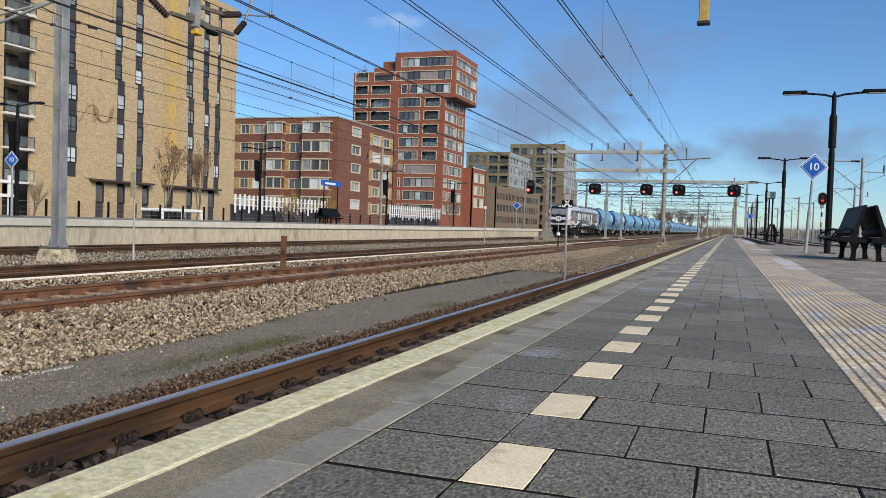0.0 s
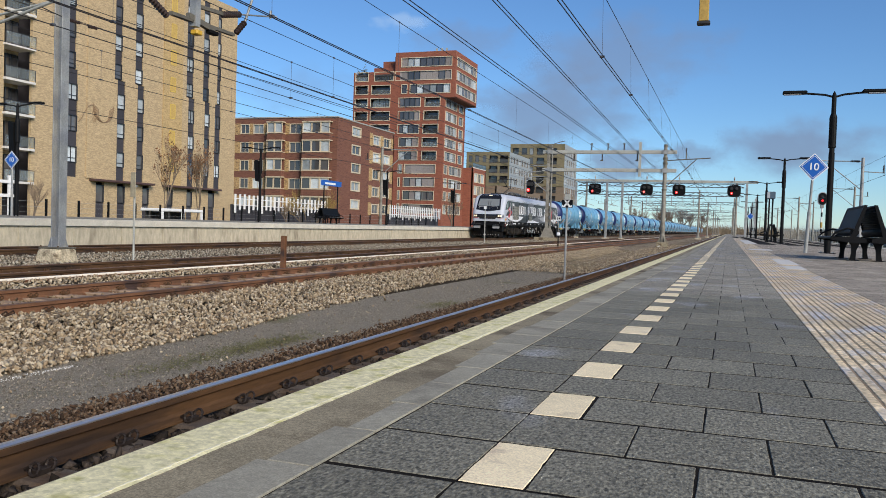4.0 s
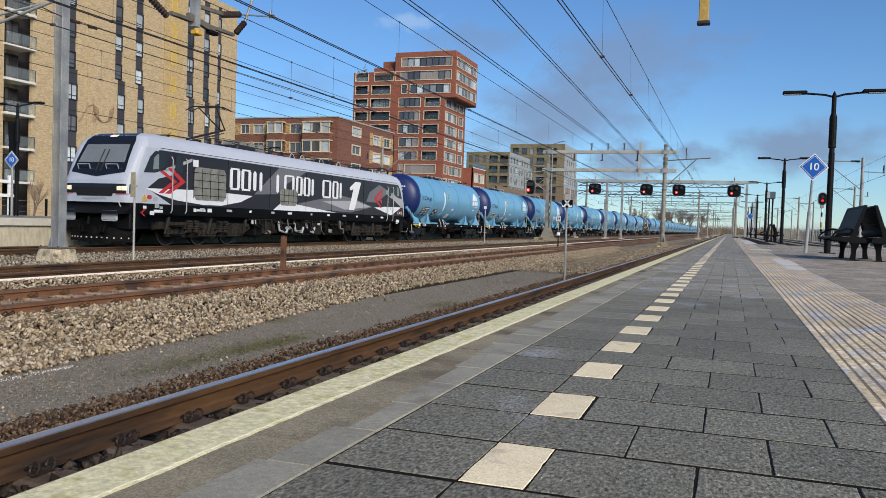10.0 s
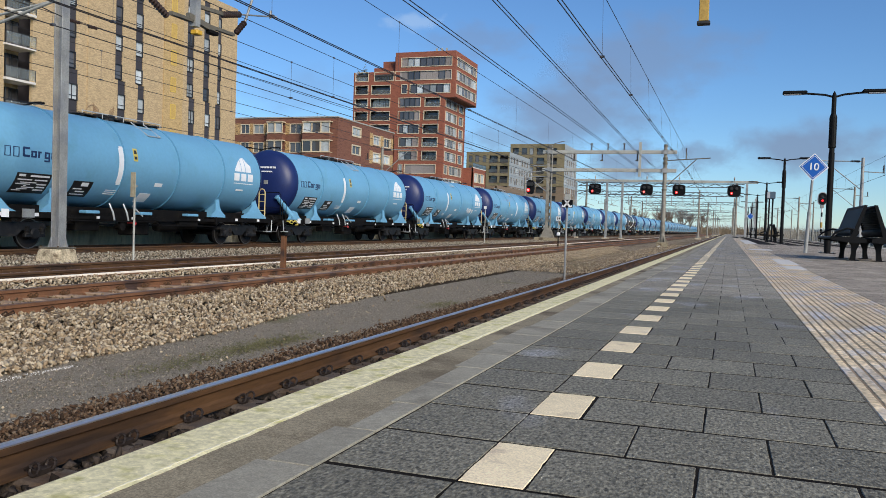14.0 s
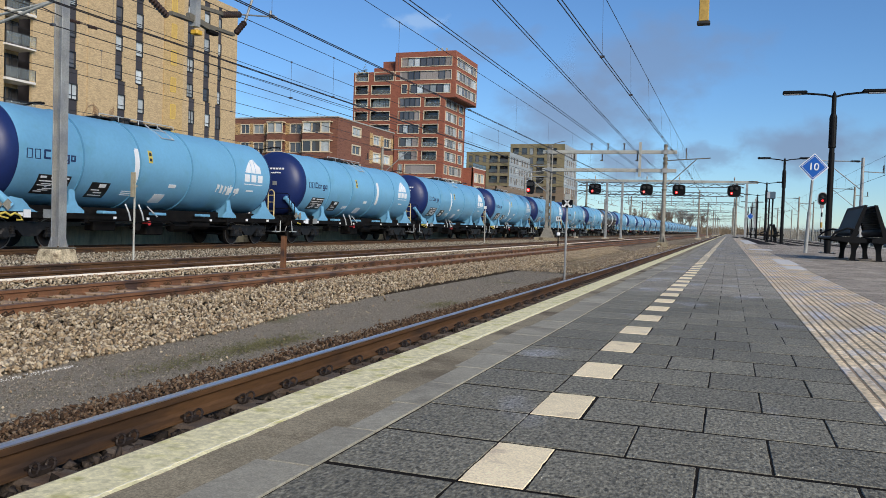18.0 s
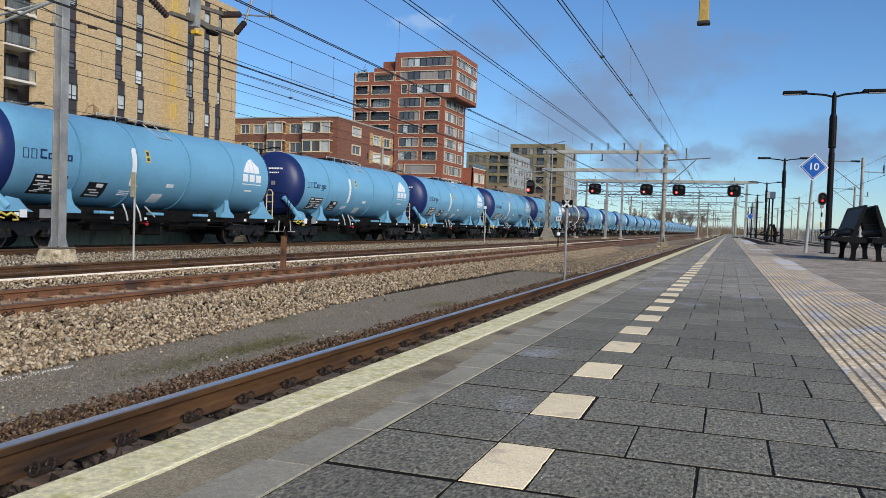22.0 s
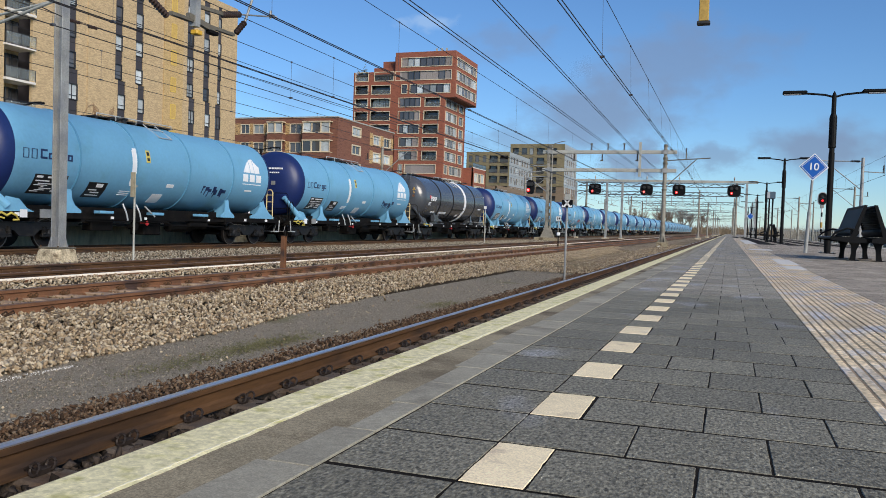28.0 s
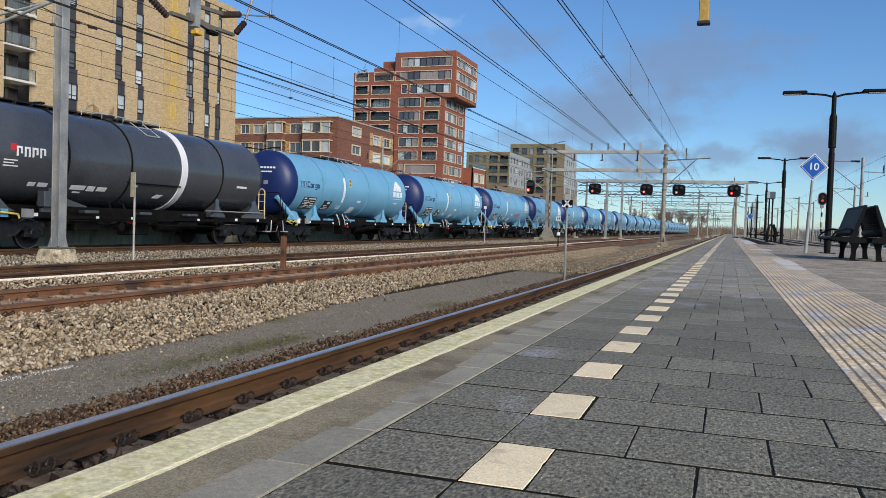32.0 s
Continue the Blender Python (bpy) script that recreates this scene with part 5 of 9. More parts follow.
    for y0, y1 in ((4.46, 6.5), (10.53, 12.1)):
        zt = 2.95 if y0 < 8 else 2.45
        gr = part("air_grille", side([[(y0, 1.9), (y0 + 0.16, 1.72), (y1 - 0.16, 1.72), (y1, 1.9), (y1, zt - 0.16), (y1 - 0.16, zt), (y0 + 0.16, zt), (y0, zt - 0.16)]], 0.022), GRILLE, body, "pale louvred air grille with rounded corners")
        g = Geo()
        for k in range(5):
            g.box(1.466, 1.474, y0 + (y1 - y0) * k / 4 - 0.015, y0 + (y1 - y0) * k / 4 + 0.015, 1.78, 2.9 if y0 < 8 else 2.48)
        for k in range(4):
            g.box(1.466, 1.474, y0, y1, 1.9 + 0.28 * k - 0.012, 1.9 + 0.28 * k + 0.012) if 1.9 + 0.28 * k < (2.9 if y0 < 8 else 2.4) else None
        part("grille_bars", g, MASK, body)
    # cab sides
    for s, e in ((1, 0), (1, 1)):
        Y = (lambda v: v) if e == 0 else (lambda v: LL - v)
        part("cab_window", side([[(Y(1.74), 2.55), (Y(2.05), 3.1), (Y(2.3), 3.32), (Y(2.9), 3.38), (Y(2.9), 2.72), (Y(2.3), 2.58)]], 0.012), MASK, body, "black cab side window")
        part("cab_glass", side([[(Y(2.2), 2.68), (Y(2.25), 3.08), (Y(2.4), 3.22), (Y(2.5), 3.24), (Y(2.5), 2.72)]], 0.018), SCREEN, body)
        part("door_window", side([[(Y(3.45), 2.64), (Y(3.73), 2.64), (Y(3.8), 2.72), (Y(3.8), 3.18), (Y(3.73), 3.27), (Y(3.45), 3.27), (Y(3.38), 3.18), (Y(3.38), 2.72)]], 0.022), MASK, body, "dark door window with rounded corners")
        for yy in (3.18, 3.99):
            for sx in (-1, 1):
                part("door_rail", Geo().path([(sx * 1.46, Y(yy), 1.2), (sx * 1.52, Y(yy), 1.3), (sx * 1.52, Y(yy), 3.1), (sx * 1.46, Y(yy), 3.2)], 0.02), PALEGREY, body, "pale door hand rail")
        part("door_step", Geo().box(-1.47, 1.47, Y(3.7) - 0.3, Y(3.7) + 0.3, 0.72, 0.77).box(-1.47, 1.47, Y(3.7) - 0.3, Y(3.7) + 0.3, 0.4, 0.45), UNDER, o)
        # cab face
        r = e == 1
        part("windscreen_mask", face(2.52, 3.64, 1.12, 1.04, 0.014, dip=0.16, rear=r), MASK, body, "gloss black windscreen surround")
        part("cab_roof_cap", face(3.64, 3.965, 1.04, 0.84, 0.014, rear=r), MASK, body, "black cab roof edge")
        part("windscreen", face(2.86, 3.5, 0.98, 0.9, 0.022, rear=r), SCREEN, body, "large raked windscreen")
        part("lamp_grille", face(1.7, 1.82, 0.72, 0.78, 0.016, rear=r), MASK, body, "black grille under the lamps")
        part("lamp_band", face(1.8, 2.12, 1.4, 1.4, 0.014, rear=r), MASK, body, "black headlamp band")
        part("front_plate", face(1.6, 1.66, 0.5, 0.5, 0.018, rear=r), PALEGREY, body)
        for x in (-1.12, 1.12):
            for dx in (-0.09, 0.09):
                part("headlamp", face(1.9, 2.04, 0.07, 0.07, 0.03, x + dx, rear=r), HEAD_LAMP, body, "lit headlamp")
            part("red_trim", face(1.775, 1.795, 0.22, 0.22, 0.026, x, rear=r), REDL, body)
        part("top_lamp", face(3.78, 3.86, 0.15, 0.15, 0.026, rear=r), HEAD_LAMP, body)
        g = Geo()
        yf = LL - y_front(2.6) + 0.05 if r else y_front(2.6) - 0.05
        sg = -1 if not r else 1
        for x in (-0.35, 0.3):
            g.path([(x * 0.3 + 0.02, yf, 2.55), (x * 0.3 + 0.04, yf - sg * 0.17, 2.9), (x * 0.3 + 0.06, yf - sg * 0.38, 3.32)], 0.022)
        part("wiper", g, RUBBER, body)
        g = Geo()
        for x in (-0.7, 0.7):
            g.path([(x * 0.85 - 0.25, yf - sg * 0.03, 2.62), (x * 0.85 - 0.25, yf + sg * 0.02, 2.78), (x * 0.85 + 0.25, yf + sg * 0.02, 2.78), (x * 0.85 + 0.25, yf - sg * 0.03, 2.62)], 0.016)
            g.path([(x - 0.1 + (0.45 if x > 0 else -0.45), (1.1 if not r else LL - 1.1) + sg * 0.07, 1.52), (x + (0.45 if x > 0 else -0.45), (1.1 if not r else LL - 1.1) + sg * 0.08, 1.35)], 0.02)
        part("front_rail", g, PALEGREY, body, "pale front hand rail")
        # buffer beam, buffers, plough
        yb = 1.2 if not r else LL - 1.2
        part("buffer_beam", Geo().box(-1.38, 1.38, min(yb, yb - sg * 0.5), max(yb, yb - sg * 0.5), 0.6, 1.49, 0.03), SKIRT, o, "black buffer beam")
        for x in (-0.875, 0.875):
            part("buffer_shank", Geo().lathe([(0, 0.16), (0.2, 0.16), (0.22, 0.11), (0.36, 0.11)], (x, yb, 1.05), (0, sg, 0), 14), UNDER, o)
            part("buffer_head", Geo().box(x - 0.32, x + 0.32, min(yb + sg * 0.34, yb + sg * 0.4), max(yb + sg * 0.34, yb + sg * 0.4), 0.87, 1.23, 0.05), PALEGREY, o, "grey rectangular buffer head")
        g = Geo()
        g.path([(0, yb, 1.05), (0, yb + sg * 0.35, 1.0), (0.02, yb + sg * 0.42, 0.75)], 0.05)
        for x in (-0.55, -0.4, 0.4, 0.55):
            g.path([(x, yb, 0.95), (x, yb + sg * 0.22, 0.75), (x * 0.9, yb + sg * 0.25, 0.5), (x * 0.8, yb + sg * 0.05, 0.45)], 0.03)
        part("coupling_hose", g, UNDER, o)
        ya, yc = yb + sg * 0.1, yb - sg * 0.25
        part("plough", Geo().prism([(-1.35, yc, 0.16), (-0.6, ya, 0.16), (0.6, ya, 0.16), (1.35, yc, 0.16), (1.35, yc - sg * 0.1, 0.16), (-1.35, yc - sg * 0.1, 0.16)], (0, 0, 0.5)), UNDER, o, "black rail plough")
        g = Geo()
        for i in range(12):
            x = -1.2 + 2.4 * i / 11
            y = ya if abs(x) < 0.6 else ya + (yc - ya) * (abs(x) - 0.6) / 0.75
            g.box(x - 0.022, x + 0.022, min(y, y + sg * 0.012), max(y, y + sg * 0.012), 0.28, 0.32)
        part("plough_bolts", g, TRAINWHITE, o)["kind"] = "stuff"
    # small signs near the cab
    part("warning_sign", side([[(1.66, 1.58), (1.92, 1.58), (1.79, 1.8)]], 0.03), YELLOW, body, "small yellow warning triangle")
    part("small_signs", side([rect(2.3, 2.75, 1.2, 1.3), rect(1.75, 1.9, 1.32, 1.42), rect(4.5, 4.65, 1.28, 1.4), rect(4.7, 5.2, 1.3, 1.38), rect(5.35, 5.6, 1.28, 1.42)], 0.02), TRAINWHITE, body)
    part("white_sign", side([rect(4.4, 4.7, 2.95, 3.2)], 0.03), TRAINWHITE, body)
    # bogies
    for ys in ((3.75, 5.65, 7.55), (LL - 7.55, LL - 5.65, LL - 3.75)):
        for y in ys:
            wheels.append((wheelset(o, y, 0.56), y, 0.56))
        g = Geo()
        for s in (-1, 1):
            x = s * 1.14
            g.prism([(x - 0.07, ys[0] - 0.95, 0.62), (x - 0.07, ys[0] - 0.85, 0.88), (x - 0.07, ys[2] + 0.85, 0.88), (x - 0.07, ys[2] + 0.95, 0.62)], (0.14, 0, 0))
        for y in (ys[0] - 0.85, (ys[0] + ys[1]) / 2, (ys[1] + ys[2]) / 2, ys[2] + 0.85):
            g.box(-1.1, 1.1, y - 0.1, y + 0.1, 0.6, 0.85)
        b = part("bogie_frame", g, BOGIE, o, "dusty three-axle bogie frame")
        for y in ys:
            g = Geo()
            for s in (-1, 1):
                g.lathe([(-0.2, 0.22), (0.05, 0.22), (0.1, 0.15), (0.13, 0.15)], (s * 1.14, y, 0.56), (s, 0, 0), 12)
                for d in (-0.38, 0.38):
                    g.lathe([(0.04 * i, 0.12 if i % 2 else 0.09) for i in range(10)], (s * 1.18, y + d, 0.42), (0, 0, 1), 10)
                g.tube((s * 1.22, y + 0.45, 0.45), (s * 1.22, y + 1.0, 0.7), 0.05)
                g.box(s * 1.2 - 0.06, s * 1.2 + 0.06, y - 0.55, y + 0.55, 0.34, 0.42, 0.02)
            part("axle_box", g, BOGIE, b)
        rs = random.Random(round(ys[0] * 10))
        for y in ((ys[0] + ys[1]) / 2, (ys[1] + ys[2]) / 2):
            g = Geo()
            for d in (-0.2, 0.2):
                g.lathe([(0.045 * i, 0.13 if i % 2 else 0.1) for i in range(11)], (1.26, y + d, 0.5), (0, 0, 1), 10)
            part("coil_spring", g, BOGIE, b, "dusty coil spring pair")
            part("brake_unit", Geo().box(1.08, 1.3, y - 0.16, y + 0.16, 0.28, 0.48, 0.03).tube((1.2, y - 0.3, 0.36), (1.2, y + 0.3, 0.36), 0.06), UNDER, b)
        for y in (ys[0] - 0.6, ys[1], ys[2] + 0.5):
            part("damper", Geo().tube((1.32, y - 0.1, 0.45), (1.32, y + 0.12, 1.05), 0.045).tube((1.32, y - 0.04, 0.6), (1.32, y + 0.1, 1.0), 0.065), BOGIE, b)
        g = Geo()
        for k in range(7):
            y = rs.uniform(ys[0] - 0.8, ys[2] + 0.6)
            z = rs.uniform(0.75, 1.1)
            g.path([(1.3, y, z), (1.34, y + 0.15, z - 0.1), (1.34, y + rs.uniform(0.3, 0.8), z - rs.uniform(-0.05, 0.3))], 0.018, 5)
        part("brake_hoses", g, UNDER, b)
    # added dark block that closes the see-through gap under the body
    part("floor_frame", Geo().box(-0.95, 0.95, 1.8, LL - 1.8, 0.62, 1.2), SKIRT, o)
    # equipment between the bogies
    for y0, y1, x, z0, z1, m in ((8.9, 9.5, 1.3, 0.35, 1.0, UNDER), (9.6, 10.6, 1.25, 0.45, 1.0, BOGIE), (10.8, 12.0, 1.2, 0.5, 1.0, UNDER), (12.2, 13.8, 1.28, 0.35, 1.0, UNDER), (14.0, 15.0, 1.2, 0.4, 1.0, BOGIE), (15.3, 17.2, 1.3, 0.38, 1.0, UNDER)):
        part("equipment_case", Geo().box(-x, x, y0, y1, z0, z1, 0.04), m, o)
    g = Geo()
    for y in (10.7, 12.1, 13.2):
        g.path([(1.32, y, 1.0), (1.34, y + 0.1, 0.6), (1.34, y + 0.7, 0.5), (1.3, y + 0.9, 0.75)], 0.05)
    part("cooling_pipe", g, HOSE, o)
    rs = random.Random(5)
    for k in range(16):
        y, z, d = 8.0 + 0.58 * k, rs.uniform(0.5, 0.95), rs.uniform(0.1, 0.2)
        g = Geo().box(1.28, 1.36, y, y + d * 1.6, z, z + d, 0.015) if k % 3 else Geo().lathe([(0, d * 0.6), (0.3, d * 0.6), (0.32, d * 0.4)], (1.3, y, z), (0, 1, 0), 10)
        part("underfloor_fitting", g, (BOGIE, HOSE, UNDER, GRILLE, UNDER)[k % 5], o)
    rs = random.Random(11)
    for k in range(20):
        y = 8.7 + 0.45 * k + rs.uniform(-0.15, 0.15)
        z = rs.uniform(0.55, 1.0)
        part("underfloor_pipe", Geo().path([(1.36, y, 1.12), (1.38, y + 0.04, z), (1.38, y + rs.uniform(0.15, 0.5), z - rs.uniform(0.0, 0.2)), (1.33, y + 0.5, z - 0.25)], rs.choice((0.016, 0.022, 0.035)), 5), rs.choice((BOGIE, BOGIE, UNDER, GRILLE, UNDER)), o)
    for k, y in enumerate((2.6, 4.9, 6.6, 8.2, 9.9, 11.3, 13.4, 15.1, 16.8, 18.4, 20.3, 21.6)):
        part("sole_notice", side([rect(y, y + 0.14 + 0.1 * (k % 3), 1.33, 1.42)], 0.02), TRAINWHITE if k % 2 else PALEGREY, body)
    for y0 in (8.3, 13.0):
        part("pipe_run", Geo().path([(1.34, y0, 1.06), (1.34, y0 + 2.4, 1.06), (1.34, y0 + 2.5, 0.9), (1.34, y0 + 3.6, 0.9)], 0.025), BOGIE, o)
    # roof gear
    g = Geo().box(-0.8, 0.8, 8.2, 9.6, 3.97, 4.16, 0.05).box(-0.7, 0.7, 15.6, 17.0, 3.97, 4.14, 0.05)
    part("roof_box", g, CABLE, body)
    for y in (9.2, 9.87, 10.55):
        part("roof_fan", Geo().lathe([(0, 0.32), (0.5, 0.32), (0.55, 0.26), (0.9, 0.26)], (-0.45, y, 4.12), (1, 0, 0), 14), GRILLE, body, "pale round roof silencer")
    for y in (6.9, 7.6, 11.4, 12.4, 13.4, 14.4, 17.6, 18.8):
        part("roof_insulator", Geo().lathe([(0.05 * i, 0.09 if i % 2 else 0.06) for i in range(7)], (0.35 if y < 12 else -0.2, y, 3.95), (0, 0, 1), 8), CABLE, body)
    part("busbar", Geo().pipe([(0.35, 6.9, 4.28), (0.35, 9, 4.3), (0.3, 11.4, 4.28), (-0.2, 12.4, 4.28), (-0.2, 18.8, 4.28)], 0.022), CABLE, body, "roof busbar on insulators")
    for k in range(9):
        part("rail_stay", Geo().tube((0.7, 11.6 + 1.2 * k, 3.9), (0.75, 11.6 + 1.2 * k, 4.14), 0.03, n=6), CABLE, body)
    part("roof_rail", Geo().pipe([(0.75, 11.2, 4.14), (0.75, 22.0, 4.14)], 0.016), CABLE, body)
    part("roof_cable", Geo().pipe([(0.55, 8.2, 4.2), (0.62, 12, 4.12), (0.55, 16, 4.2), (0.5, 20, 4.15)], 0.02), CABLE, body)
    rs = random.Random(21)
    for k in range(12):
        y = 11.3 + 0.95 * k
        part("cable_loop", Geo().pipe([(0.9, y + 0.5 * c, 3.93 + 0.24 * d) for c, d in ((0, 0), (0.15, 0.7), (0.4, 1.0), (0.7, 0.8), (0.9, 0.3), (1.0, 0))], 0.018, 5), rs.choice((CABLE, CABLE, GRILLE, HOSE)), body)

    def panto(y0, s, bows, arms, label):
        """A pantograph in parts: base frame, arms, twin contact bows."""
        base = part("pantograph_base", Geo().path([(-0.6, y0, 4.08), (0.6, y0, 4.08), (0.6, y0 + s * 1.9, 4.08), (-0.6, y0 + s * 1.9, 4.08), (-0.6, y0, 4.08)], 0.022), CABLE, body, label)
        for x in (-0.55, 0.55):
            for y in (y0, y0 + s * 1.9):
                part("insulator", Geo().lathe([(0.03 * i, 0.075 if i % 2 else 0.05) for i in range(6)], (x, y, 3.92), (0, 0, 1), 8), CABLE, base)
        for pts, r in arms:
            part("arm", Geo().path(pts, r), CABLE, base)
        for y, z in bows:
            part("contact_bow", Geo().path([(-0.95, y, z - 0.14), (-0.6, y, z), (0.6, y, z), (0.95, y, z - 0.14)], 0.024), CABLE, base)

    panto(LL - 6.3, 1, [(LL - 2.6, 4.3), (LL - 2.95, 4.3)], [([(0, LL - 6.2, 4.12), (0, LL - 4.4, 4.22)], 0.035), ([(-0.2, LL - 4.4, 4.22), (-0.4, LL - 2.7, 4.26)], 0.025), ([(0.2, LL - 4.4, 4.22), (0.4, LL - 2.7, 4.26)], 0.025)], "folded pantograph")
    panto(4.1, 1, [(7.05, 5.58), (7.4, 5.58)], [([(0, 5.9, 4.12), (0, 8.3, 4.75)], 0.045), ([(-0.1, 8.3, 4.75), (-0.42, 7.2, 5.55)], 0.03), ([(0.1, 8.3, 4.75), (0.42, 7.2, 5.55)], 0.03), ([(0.12, 6.1, 4.1), (0.12, 8.2, 4.62)], 0.018)], "raised pantograph")
    return o, wheels


# way travelled by the train, metres at seconds
SK = [(0, -42.9), (5.5, 0.0), (8, 19.52), (10.5, 39.35), (12, 51.32), (13, 59.35), (14.5, 71.15), (16.5, 87.05), (18, 98.98), (19.5, 111.2), (21, 123.45), (23, 139.75), (25, 155.95), (28, 180.35), (30, 196.85), (32, 213.5)]
loco, loco_wheels = locomotive()
blue, blue_wheels = tank_wagon(LB, DB)
greyw, grey_wheels = tank_wagon(GREYT, GREYT, True)
N_WAGONS, GREY_AT = 34, 9
train = [(loco, 0.0, loco_wheels)]


def wheels_of(w, like):
    """The wheelsets of a copy, in the order of the first wagon's."""
    found = sorted([c for c in w.children if c.name.startswith("wheelset")], key=lambda c: c.location.y)
    return [(c, round(c.location.y, 3), 0.46) for c in found]


for i in range(N_WAGONS):
    w = greyw if i == GREY_AT else blue if i == 0 else copy_thing(blue, Matrix())
    train.append((w, 27.7 + 16.25 * i, grey_wheels if i == GREY_AT else blue_wheels if i == 0 else wheels_of(w, blue)))


def graffiti(w, y, z, m, seed):
    rs = random.Random(seed)
    rows = []
    for i in range(7):
        a, b = y + 0.22 * i + rs.uniform(-0.05, 0.05), z + rs.uniform(-0.08, 0.05)
        rows += [(a, a + 0.04, b, b + rs.uniform(0.2, 0.36)), (a, a + rs.uniform(0.12, 0.25), b + rs.uniform(0.0, 0.25), b + 0.29)]
    rows = [(a, b, c, max(d, c + 0.035)) for a, b, c, d in rows]
    tank = [c for c in w.children if c.name.startswith("tank")][0]
    part("sprayed_scrawl", skins(rows, off=0.011, n=2), m, tank, "sprayed scrawl")["kind"] = "stuff"



LONE = train[4][0]
for w, _, _ in train[1:]:
    for c in list(w.children):
        if c.name.split(".")[0] == ("brake_lever" if w == LONE else "grey_lozenge") and w != train[3][0]:
            bpy.data.objects.remove(c)
for c in [c for k in [c for c in train[4][0].children if c.name.startswith("tank")] for c in k.children if c.name.startswith("level_mark")]:
    c.location.y += 3.35
graffiti(train[3][0], 9.4, 2.05, TRAINWHITE, 1)
graffiti(train[8][0], 8.6, 1.95, NAVY, 2)
graffiti(train[9][0], 9.2, 2.0, NAVY, 5)
graffiti(train[13][0], 8.0, 1.95, REDL, 3)

# ---- buildings ----
def wall_basis(origin, u):
    """Local x along the wall, y inwards, z up."""
    u = Vector(u).normalized()
    z = Vector((0, 0, 1))
    return Matrix.Translation(origin) @ Matrix((u, z.cross(u), z)).transposed().to_4x4()


def wall_geo(w, z0, z1, holes, depth=0.3):
    """A wall of that depth with openings cut through it."""
    us = sorted({0.0, w, *[round(a, 3) for h in holes for a in h[:2]]})
    zs = sorted({z0, z1, *[round(a, 3) for h in holes for a in h[2:4]]})
    g = Geo()
    inside = lambda u, z: any(a < u < b and c < z < d for a, b, c, d in holes)
    solid_at = {}
    for i in range(len(us) - 1):
        for k in range(len(zs) - 1):
            solid_at[i, k] = not inside((us[i] + us[i + 1]) / 2, (zs[k] + zs[k + 1]) / 2)
    for (i, k), s in solid_at.items():
        if not s:
            continue
        a, b, c, d = us[i], us[i + 1], zs[k], zs[k + 1]
        g.add([(a, 0, c), (b, 0, c), (b, 0, d), (a, 0, d)], [(0, 1, 2, 3)])
        g.add([(a, depth, c), (b, depth, c), (b, depth, d), (a, depth, d)], [(3, 2, 1, 0)])
        for di, dk, q in ((-1, 0, [(a, c), (a, d)]), (1, 0, [(b, d), (b, c)]), (0, -1, [(b, c), (a, c)]), (0, 1, [(a, d), (b, d)])):
            if not solid_at.get((i + di, k + dk), False):
                (p, r), (s2, t) = q
                g.add([(p, 0, r), (p, depth, r), (s2, depth, t), (s2, 0, t)], [(0, 1, 2, 3)])
    return g


def raw_mesh(name, g, material):
    me = bpy.data.meshes.new(name)
    me.from_pydata(g.v, [], g.f)
    me.materials.append(material)
    return me


WIN = {}


def window(parent, basis, u0, u1, z0, z1, frame_m, pane_m, panes=2, fw=0.07, out=0.0, inset=0.12, bar=None, name="window"):
    """A framed window: the frame is the part, its panes sit in it."""
    w, h = round(u1 - u0, 2), round(z1 - z0, 2)
    key = (w, h, frame_m.name, panes, fw, out, inset, bar)
    if key not in WIN:
        g = Geo()
        y0, y1 = -out, inset + 0.04
        g.box(0, fw, y0, y1, 0, h).box(w - fw, w, y0, y1, 0, h).box(fw, w - fw, y0, y1, 0, fw).box(fw, w - fw, y0, y1, h - fw, h)
        for i in range(1, panes):
            x = w * i / panes
            g.box(x - 0.03, x + 0.03, inset - 0.06, inset + 0.03, fw, h - fw)
        if bar:
            g.box(fw, w - fw, inset - 0.05, inset + 0.03, h * bar - 0.03, h * bar + 0.03)
        pg = Geo()
        pg.box(fw - 0.01, w - fw + 0.01, inset, inset + 0.02, fw - 0.01, h - fw + 0.01)
        WIN[key] = (g.mesh("window", frame_m), {})
    fm, ps = WIN[key]
    if pane_m.name not in ps:
        ps[pane_m.name] = Geo().box(fw - 0.01, w - fw + 0.01, inset, inset + 0.02, fw - 0.01, h - fw + 0.01).mesh("pane", pane_m)
    ob = part(name, fm, None, parent, at=basis @ Matrix.Translation((u0, 0, z0)))
    part("pane", ps[pane_m.name], None, ob)
    return ob


CLEARG = glass_mat("clear_balustrade_glass", (0.5, 0.56, 0.58))
CLEARG.node_tree.nodes["Principled BSDF"].inputs["Transmission Weight"].default_value = 0.9
CLEARG.node_tree.nodes["Principled BSDF"].inputs["IOR"].default_value = 1.15


